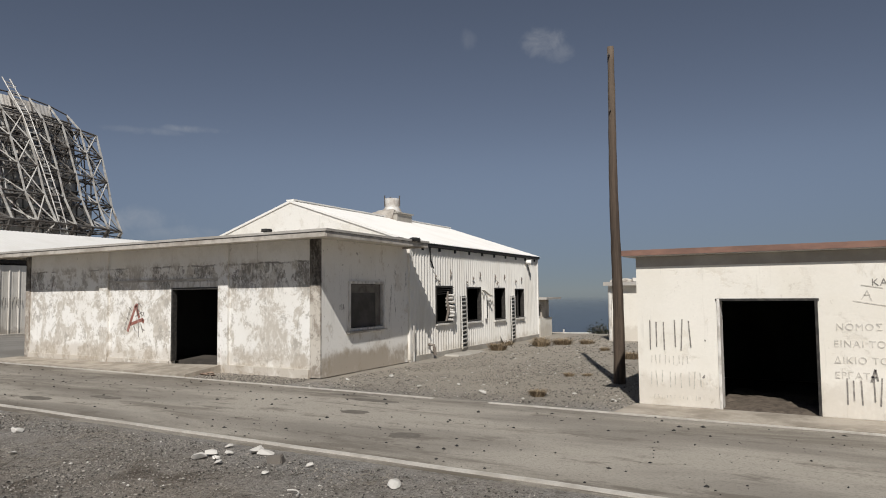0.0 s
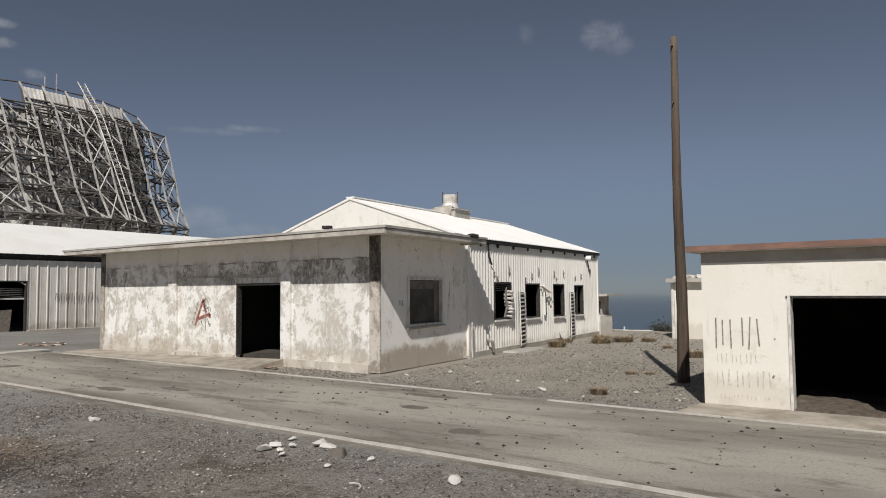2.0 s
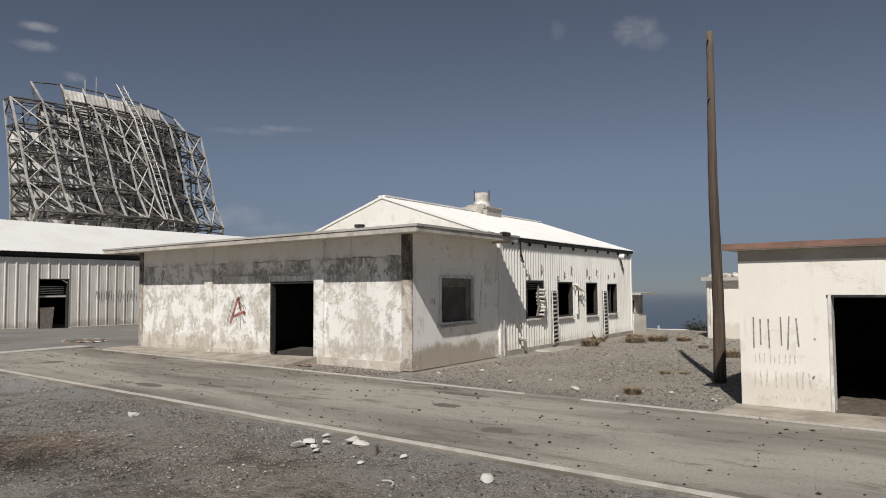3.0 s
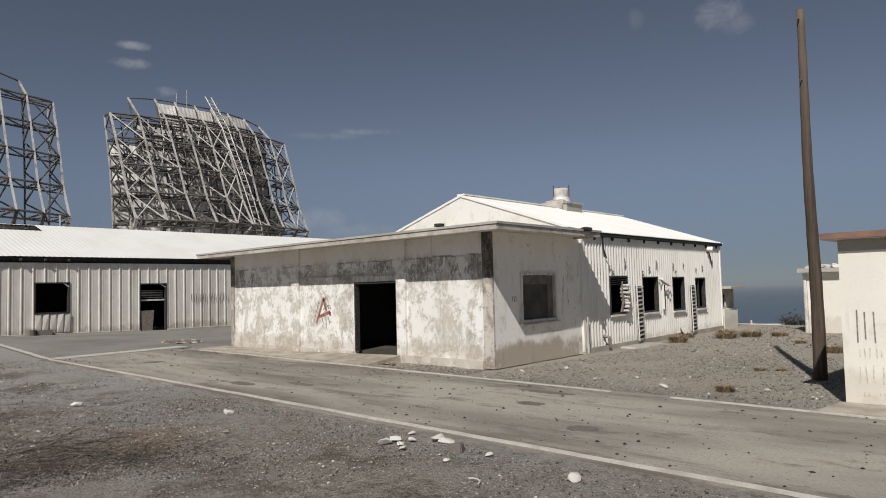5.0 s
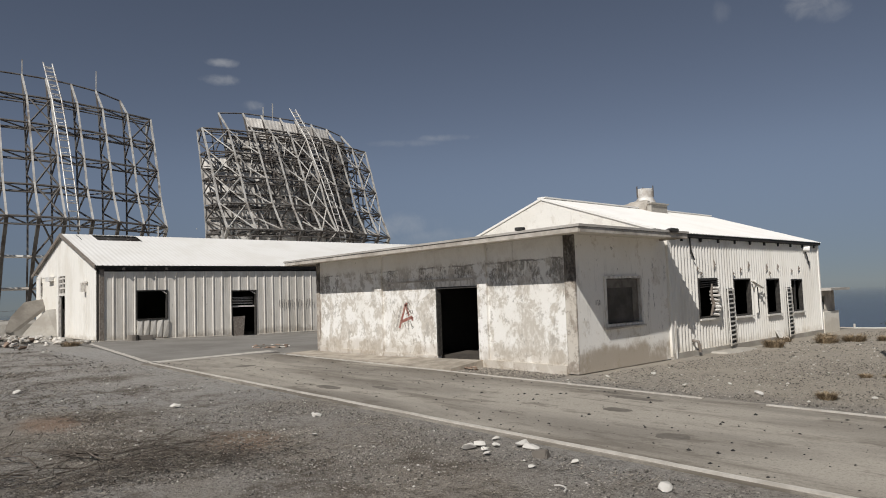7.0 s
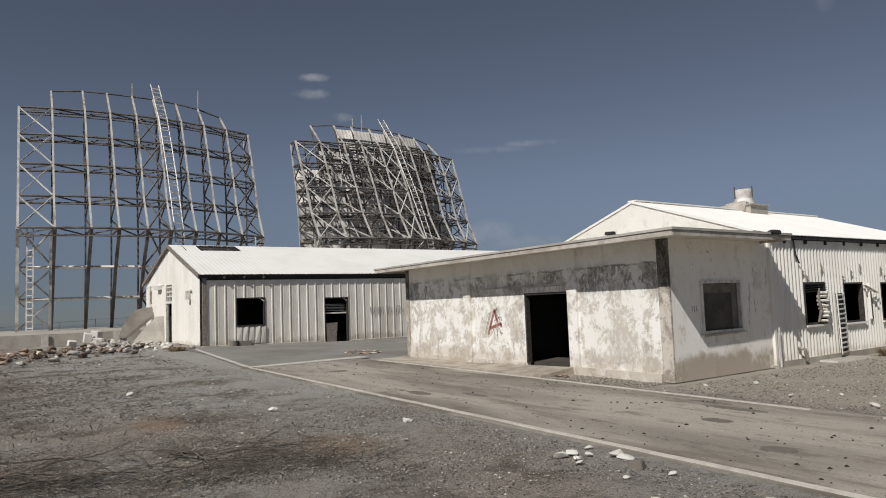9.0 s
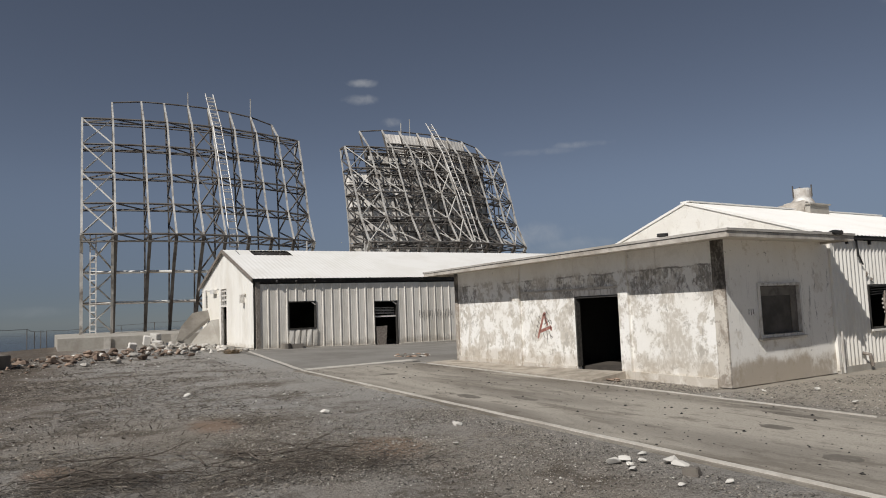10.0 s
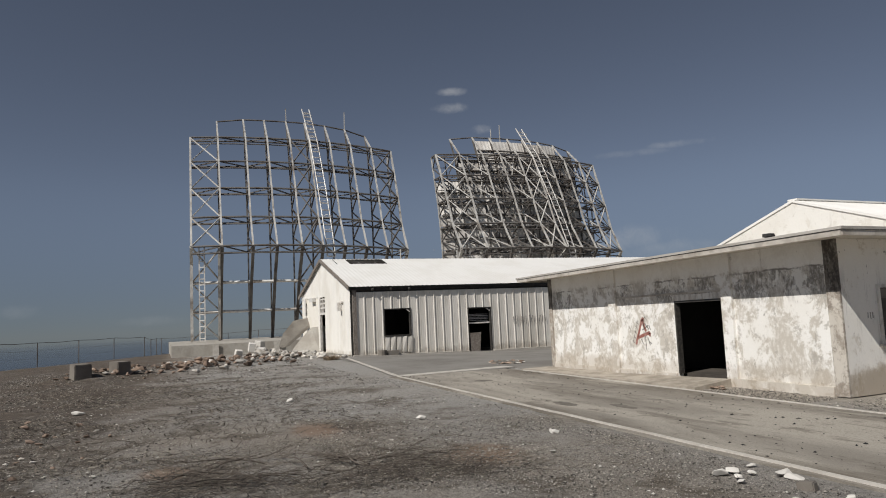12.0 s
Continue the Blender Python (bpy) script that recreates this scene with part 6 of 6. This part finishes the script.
for i, (x, y, s) in enumerate(BITS):
    lump("plaster_lump", x, y, s * 1.25, LITTER, "white lump of broken plaster lying on the gravel", "rubble", "plaster lumps", 900 + i, 0.6)
bm = bmesh.new()
box(bm, -0.10, 0.10, -0.055, 0.055, -0.04, 0.07, pose(-6.42, 6.6, 0, 4, -6, 20))
bmesh.ops.bevel(bm, geom=bm.edges[:], offset=0.012, segments=2, affect="EDGES")
solid("broken_brick", bm, BLOCK, "brown broken brick lying by the kerb", "brick")
bm = bmesh.new()
tube(bm, [(-5.2 + 0.11 * math.cos(a), 5.55 + 0.09 * math.sin(a), 0.02 + 0.015 * math.sin(a)) for a in [0.3 * i for i in range(9)]], [0.009] * 9, 6)
solid("plastic_strip", bm, LITTER, "curled white plastic strip on the gravel", "litter")
bm = bmesh.new()
hexa(bm, [(-13.0, 20.2, -0.05), (-11.5, 20.2, -0.05), (-11.6, 22.3, -0.05), (-13.0, 22.3, -0.05), (-12.9, 20.3, 0.03), (-11.6, 20.3, 0.03), (-11.7, 22.2, 0.03), (-12.9, 22.2, 0.03)])
solid("step_slab", bm, CONCRETE, "pale flat slab set in the gravel beside the hut", "slab")


def blades(bm, x, y, w, h, count, seed):
    rnd = random.Random(seed)
    g = ground_at(x, y)
    for _ in range(count):
        a = rnd.uniform(0, 6.28)
        r = w * rnd.random() ** 0.7 * 0.6
        p = Vector((x + r * math.cos(a), y + r * math.sin(a), g - 0.03))
        out = Vector((math.cos(a) * rnd.uniform(0.1, 1.0), math.sin(a) * rnd.uniform(0.1, 1.0), 0)) * w * 0.6
        top = p + out + Vector((rnd.gauss(0, 0.04), rnd.gauss(0, 0.04), h * rnd.uniform(0.4, 1.1)))
        mid = (p + top) / 2 + Vector((0, 0, h * 0.15))
        s = Vector((-math.sin(a), math.cos(a), 0)) * 0.007
        v = [bm.verts.new(q) for q in (p - s, p + s, mid + s, mid - s, top)]
        bm.faces.new(v[:4])
        bm.faces.new((v[3], v[2], v[4]))


for i, (x, y, w, h, n) in enumerate(((-11.5, 23.0, 0.55, 0.42, 420), (-5.76, 13.35, 0.26, 0.2, 300), (-10.9, 25.6, 0.6, 0.35, 380), (-10.4, 26.6, 0.7, 0.38, 420), (-11.6, 27.2, 0.6, 0.35, 320), (-9.6, 27.2, 0.5, 0.3, 260),
                                     (-6.4, 16.8, 0.22, 0.14, 140), (-6.0, 17.0, 0.2, 0.12, 120), (-6.25, 21.8, 0.5, 0.35, 300), (-12.3, 25.4, 0.5, 0.3, 240), (-4.0, 19.5, 0.4, 0.3, 240), (-42.5, 7.9, 0.9, 0.45, 300), (-8.0, 24.5, 0.3, 0.2, 140), (-7.2, 29.2, 0.4, 0.25, 160))):
    bm = bmesh.new()
    blades(bm, x, y, w * 0.9, h * 0.7, int(n * 1.3), 40 + i)
    ob = part("dry_bush", bm, DRY)
    tagged(ob, "dry straw-brown tuft growing in the gravel", "bush", "dry tufts")

# dead branches lying on the gravel
BR = []
for i in range(6):
    rnd = random.Random(80 + i)
    bm = bmesh.new()
    n = 9
    pts = [Vector((0.19 * j, 0.05 * math.sin(j * 0.9 + i) + rnd.gauss(0, 0.02), 0.05 + 0.05 * math.sin(j * 0.7 + i * 2))) for j in range(n)]
    tube(bm, pts, [0.012 * (1 - 0.85 * j / n) + 0.003 for j in range(n)], 5)
    for j in range(2, n - 1):
        for sgn in (1, -1):
            d = Vector((rnd.uniform(0.15, 0.4), sgn * rnd.uniform(0.12, 0.35), rnd.uniform(-0.03, 0.14)))
            tube(bm, [pts[j], pts[j] + d * 0.5 + Vector((0, 0, 0.02)), pts[j] + d], [0.006, 0.004, 0.002], 4)
    me = bpy.data.meshes.new("dead_branch")
    bm.to_mesh(me)
    bm.free()
    me.materials.append(BRANCH)
    BR.append(me)
rnd = random.Random(7)
spots = [(-10.5 + rnd.gauss(0, 0.45), -0.8 + 4.6 * rnd.random(), 1.0) for _ in range(46)]
spots += [(-13 + rnd.gauss(0, 1.6), -2.5 + rnd.gauss(0, 0.9), 0.8) for _ in range(14)]
spots += [(-11.8, 4.6, 0.7), (-10.9, 5.0, 0.4), (-8.4, 5.33, 0.22), (-7.7, 6.75, 0.3), (-9.0, 4.4, 0.45), (-8.9, 13.0, 0.5), (-9.4, 12.9, 0.5)]
for i, (x, y, s) in enumerate(spots):
    ob = new("dead_branch", BR[i % 6])
    ob.location = (x, y, ground_at(x, y) + 0.01)
    ob.rotation_euler = (rnd.uniform(-0.2, 0.2), rnd.uniform(-0.12, 0.05), rnd.uniform(-1.1, 1.3) + (3.14 if i % 3 == 0 else 0) + 1.2)
    s = s * rnd.uniform(0.5, 1.0)
    ob.scale = (s, s * 1.2, s * 0.8)
    tagged(ob, "dry dark branch lying on the gravel", "branch", "dead branches")


# loose stones of the gravel: one scattered mass
def scatter(name, pts, sizes, material, label, seed):
    g = np.random.default_rng(seed)
    n = len(pts)
    octa = np.array([(1, 0, 0), (-1, 0, 0), (0, 1, 0), (0, -1, 0), (0, 0, 1), (0, 0, -1)], float)
    tri = np.array([(0, 2, 4), (2, 1, 4), (1, 3, 4), (3, 0, 4), (2, 0, 5), (1, 2, 5), (3, 1, 5), (0, 3, 5)])
    v = octa[None] * (0.7 + 0.6 * g.random((n, 6, 1))) * sizes[:, None, None] * np.array([1.15, 0.9, 0.6])
    a = g.random(n) * 6.28
    c, s = np.cos(a)[:, None], np.sin(a)[:, None]
    vx, vy = v[..., 0] * c - v[..., 1] * s, v[..., 0] * s + v[..., 1] * c
    v = np.stack([vx, vy, v[..., 2]], 2) + pts[:, None, :]
    f = tri[None] + (np.arange(n) * 6)[:, None, None]
    me = bpy.data.meshes.new(name)
    me.vertices.add(n * 6)
    me.vertices.foreach_set("co", v.ravel())
    me.loops.add(n * 24)
    me.loops.foreach_set("vertex_index", f.ravel().astype(np.int32))
    me.polygons.add(n * 8)
    me.polygons.foreach_set("loop_start", np.arange(0, n * 24, 3, dtype=np.int32))
    me.update(calc_edges=True)
    me.materials.append(material)
    return tagged(new(name, me), label, "gravel", kind="stuff")


g = np.random.default_rng(5)


def field(n, x0, x1, y0, y1, lo, hi):
    x, y = g.uniform(x0, x1, n), g.uniform(y0, y1, n)
    z = ground_height(x, y) - 0.012
    s = lo * (hi / lo) ** (g.random(n) ** 2.6)
    return np.stack([x, y, z], 1), s


areas = [field(34000, -14, 1, 2.0, 6.95, 0.005, 0.022), field(30000, -27, -8, -4, 6.95, 0.006, 0.028), field(14000, -46, -24, -9, 6.5, 0.010, 0.055)]
yard = [field(20000, -11.4, -3.7, 12.3, 20, 0.006, 0.028), field(8000, -12, -3, 20, 33, 0.010, 0.045), field(2500, -15.0, -11.7, 12.25, 13.4, 0.008, 0.03)]
scatter("gravel_stones", np.concatenate([a[0] for a in areas]), np.concatenate([a[1] for a in areas]), PEBBLE, "loose grey and brown gravel stones", 1)
scatter("yard_stones", np.concatenate([a[0] for a in yard]), np.concatenate([a[1] for a in yard]), PEBBLE_TAN, "loose tan stones of the yard beside the hut", 4)
areas = [field(260, -14, -1, 2.5, 6.9, 0.009, 0.03), field(320, -26, -10, -3, 6.9, 0.012, 0.045), field(420, -11.4, -3.7, 12.3, 28, 0.012, 0.045), field(70, -46, -32, -5, 7, 0.03, 0.12)]
scatter("white_stones", np.concatenate([a[0] for a in areas]), np.concatenate([a[1] for a in areas]), LITTER, "scattered whitish stones and plaster crumbs", 2)
x, y = g.uniform(-26, 3, 1000), 7.3 + 4.6 * g.random(1000)
scatter("road_crumbs", np.stack([x, y, np.full(1000, 0.004)], 1), 0.007 * (5.5 ** (g.random(1000) ** 2.6)), DARK, "dark crumbs and droppings strewn on the asphalt", 3)
# short dry stalks over the browner earth
bm = bmesh.new()
rnd = random.Random(17)
for _ in range(6500):
    x, y = rnd.uniform(-30, -5), rnd.uniform(-5, 6.6)
    if noise.noise((x * 0.35, y * 0.35, 9)) < 0.05:
        continue
    gz = ground_at(x, y)
    a, l = rnd.uniform(0, 6.28), rnd.uniform(0.05, 0.16)
    p = Vector((x, y, gz))
    q = p + Vector((math.cos(a) * l, math.sin(a) * l, rnd.uniform(0.0, 0.06)))
    s = Vector((-math.sin(a), math.cos(a), 0)) * 0.004
    bm.faces.new([bm.verts.new(v) for v in (p - s, p + s, q + s * 0.4, q - s * 0.4)])
for _ in range(5200):
    x, y = rnd.uniform(-40, -13), rnd.uniform(-12, 2)
    if noise.noise((x * 0.3, y * 0.3, 2)) < -0.08:
        continue
    gz = ground_at(x, y)
    a, l = rnd.uniform(0, 6.28), rnd.uniform(0.06, 0.26)
    p = Vector((x, y, gz - 0.01))
    q = p + Vector((math.cos(a) * l, math.sin(a) * l, rnd.uniform(0.01, 0.10)))
    s = Vector((-math.sin(a), math.cos(a), 0.3)) * rnd.uniform(0.006, 0.018)
    bm.faces.new([bm.verts.new(v) for v in (p - s, p + s, q + s * 0.4, q - s * 0.4)])
tagged(part("dry_stalks", bm, BRANCH), "thin dry stalks strewn over the earth", "dry grass", kind="stuff")


def litter_mat(name, count, place, lo, hi, wide, material, label, seed):
    """Fine lying stems: each a narrow bent strip, thrown round a place that a function picks."""
    rnd = random.Random(seed)
    bm = bmesh.new()
    for _ in range(count):
        x, y, lift = place(rnd)
        a, l = rnd.gauss(0.9, 0.9), rnd.uniform(lo, hi)
        p = Vector((x, y, ground_at(x, y) + lift * rnd.random()))
        d = Vector((math.cos(a), math.sin(a), 0)) * l
        m = p + d * 0.5 + Vector((rnd.gauss(0, 0.08) * l, rnd.gauss(0, 0.08) * l, rnd.uniform(0.0, 0.2) * l))
        q = p + d + Vector((0, 0, rnd.uniform(-0.1, 0.12) * l))
        w = Vector((-math.sin(a), math.cos(a), 0.35)) * wide * rnd.uniform(0.6, 1.3)
        v = [bm.verts.new(c) for c in (p - w, p + w, m + w, m - w, q + w * 0.3, q - w * 0.3)]
        bm.faces.new(v[:4])
        bm.faces.new((v[3], v[2], v[4], v[5]))
    return tagged(part(name, bm, material), label, "dry brushwood", kind="stuff")


def on_bed(rnd):
    t = rnd.random()
    return -10.3 + 0.9 * t + rnd.gauss(0, 0.38), -0.9 + 5.0 * t + rnd.gauss(0, 0.3), 0.07


def on_near(rnd):
    while True:
        x, y = rnd.uniform(-16, -4), rnd.uniform(-3.5, 6.7)
        if noise.noise((x * 0.45, y * 0.45, 5)) > -0.02:
            return x, y, 0.012


def on_slope(rnd):
    while True:
        x, y = rnd.uniform(-30, -12), rnd.uniform(-8, 3.5)
        if noise.noise((x * 0.3, y * 0.3, 8)) > -0.05:
            return x, y, 0.03


litter_mat("brushwood", 900, on_bed, 0.12, 0.55, 0.004, BRANCH_DARK, "matted dark brushwood lying on the gravel", 31)
litter_mat("brushwood", 160, on_bed, 0.12, 0.5, 0.003, STRAW, "matted straw-pale brushwood lying on the gravel", 32)
litter_mat("straw", 6500, on_near, 0.03, 0.14, 0.0028, STRAW, "dead grass stems strewn over the gravel", 33)
litter_mat("straw", 5000, on_near, 0.03, 0.12, 0.003, BRANCH_DARK, "dark plant litter strewn over the gravel", 34)
litter_mat("scrub", 5200, on_slope, 0.06, 0.26, 0.007, BRANCH_DARK, "low dark dead scrub on the slope", 35)
litter_mat("scrub", 2600, on_slope, 0.06, 0.24, 0.006, STRAW, "low straw-brown dead scrub on the slope", 36)


# ---- writing on the walls ----
def strokes(name, m, side, items, w, material, label, category="graffiti"):
    """Painted strokes a little proud of a wall: each from one point of the wall to another."""
    bm = bmesh.new()
    for s0, z0, s1, z1 in items:
        p, q = Vector((s0, 0, z0)), Vector((s1, 0, z1))
        d = (q - p).normalized()
        n = Vector((d.z, 0, -d.x)) * w / 2
        pts = []
        for y in (0.0, 0.004):
            pts += [m @ (v + Vector((0, side * (y + 0.003), 0))) for v in (p - n, p + n, q + n, q - n)]
        hexa(bm, pts)
    return tagged(part(name, bm, material), label, category)


def bars(s0, s1, z0, z1, n, jig=0.0):
    """Upright bars standing for a word."""
    return [(s0 + (s1 - s0) * i / (n - 1) + jig * math.sin(i * 2.3), z0 + jig * math.cos(i * 3.1), s0 + (s1 - s0) * i / (n - 1) + jig * math.cos(i * 1.9), z1 + jig * math.sin(i * 1.3)) for i in range(n)]


strokes("graffiti", mK, 1, bars(7.14, 7.88, 1.05, 1.55, 6, 0.03), 0.022, MARK, "large scrawled dark bars on the cream wall")
strokes("graffiti", mK, 1, bars(7.2, 7.84, 0.78, 0.93, 9, 0.012), 0.014, MARK_PALE, "faint small scrawled bars on the cream wall")
strokes("graffiti", mK, 1, bars(6.98, 7.86, 0.38, 0.64, 9, 0.02), 0.02, MARK_PALE, "faint scrawled bars low on the cream wall")
strokes("graffiti", mK, 1, bars(7.0, 7.8, 0.16, 0.22, 12, 0.01), 0.012, MARK_PALE, "faint row of small marks low on the cream wall")
strokes("graffiti", mK, 1, bars(4.16, 4.78, 0.28, 0.66, 6, 0.03), 0.022, MARK, "large scrawled dark bars low on the cream wall")
strokes("graffiti", mK, 1, [(4.42, 0.62, 4.36, 0.82), (4.36, 0.82, 4.33, 0.64), (4.42, 0.7, 4.34, 0.7)], 0.03, MARK, "small black scrawl on the cream wall")
strokes("graffiti", mK, 1, [(4.62, 1.9, 4.18, 1.82), (4.5, 1.92, 4.42, 2.06), (4.42, 2.06, 4.36, 1.9), (4.47, 1.99, 4.38, 1.99), (4.5, 2.15, 4.2, 2.1)], 0.016, MARK_PALE, "faint scribbled mark on the cream wall")


def wall_text(words, m, s, z, size, material, label):
    cu = bpy.data.curves.new("writing", "FONT")
    cu.body = words
    cu.size = size
    cu.extrude = 0.002
    cu.space_character = 1.15
    tmp = bpy.data.objects.new("writing", cu)
    scene.collection.objects.link(tmp)
    bpy.context.view_layer.update()
    me = bpy.data.meshes.new_from_object(tmp.evaluated_get(bpy.context.evaluated_depsgraph_get()))
    bpy.data.objects.remove(tmp)
    me.materials.append(material)
    ob = new("wall_writing", me)
    # letters read from larger to smaller x of the wall's own frame
    face = m @ Matrix(((-1, 0, 0, s), (0, 0, 1, 0.006), (0, 1, 0, z), (0, 0, 0, 1)))
    ob.matrix_world = face
    return tagged(ob, label, "writing")


for row, (words, z) in enumerate((("NOMOΣ", 1.43), ("EINAI TO", 1.16), ("ΔIKIO TO", 0.90), ("EPΓAT", 0.66))):
    wall_text(words, mK, 4.92 if row else 4.88, z, 0.155, MARK_PALE, "faint hand-painted Greek words on the cream wall")
wall_text("KA", mK, 4.36, 2.14, 0.16, MARK, "dark painted letters on the cream wall")

strokes("graffiti", mF, 1, [(7.76, 1.02, 7.36, 1.84), (7.36, 1.84, 7.27, 1.80), (7.62, 1.24, 7.0, 1.40), (7.0, 1.40, 7.02, 1.28), (7.36, 1.80, 7.2, 1.44)], 0.10, MARK_RED, "red-brown painted emblem strokes on the whitewash")
strokes("graffiti", mF, 1, [(7.22, 0.86, 7.24, 1.30), (7.38, 1.48, 7.06, 1.62), (7.12, 1.26, 7.02, 1.0), (7.26, 1.70, 7.04, 1.50), (7.08, 1.12, 6.94, 1.06), (7.3, 1.56, 7.24, 1.9), (7.24, 1.9, 7.1, 1.78), (7.02, 1.62, 6.96, 1.48), (7.46, 1.2, 7.38, 1.04)], 0.032, MARK, "black painted strokes across the red emblem")
strokes("graffiti", mF, 1, [(7.94 - 0.07 * i, 1.06 + 0.15 * i, 7.86 - 0.07 * i, 1.18 + 0.15 * i) for i in range(5)] + [(7.84 - 0.07 * i, 1.06 + 0.15 * i, 7.93 - 0.06 * i, 1.15 + 0.15 * i) for i in range(5)], 0.022, MARK, "black lettering reduced to strokes beside the emblem")
strokes("graffiti", mS, -1, bars(0.82, 1.0, 1.68, 1.82, 3, 0.01), 0.025, MARK, "small dark stencilled bars on the side wall")
strokes("graffiti", line_frame(mB @ Vector((0, -0.105, 0)), 4.5), -1, [(a, b, c, d) for a, b, c, d in bars(11.9, 14.6, 1.6, 2.1, 13, 0.05)], 0.05, MARK, "dark scrawled bars across the ribbed panels")
ob = strokes("graffiti", mK, 1, [(6.9, 1.2, 6.89, 1.22), (6.95, 0.55, 6.92, 0.6)], 0.03, MARK, "small dark blotches beside the garage door")
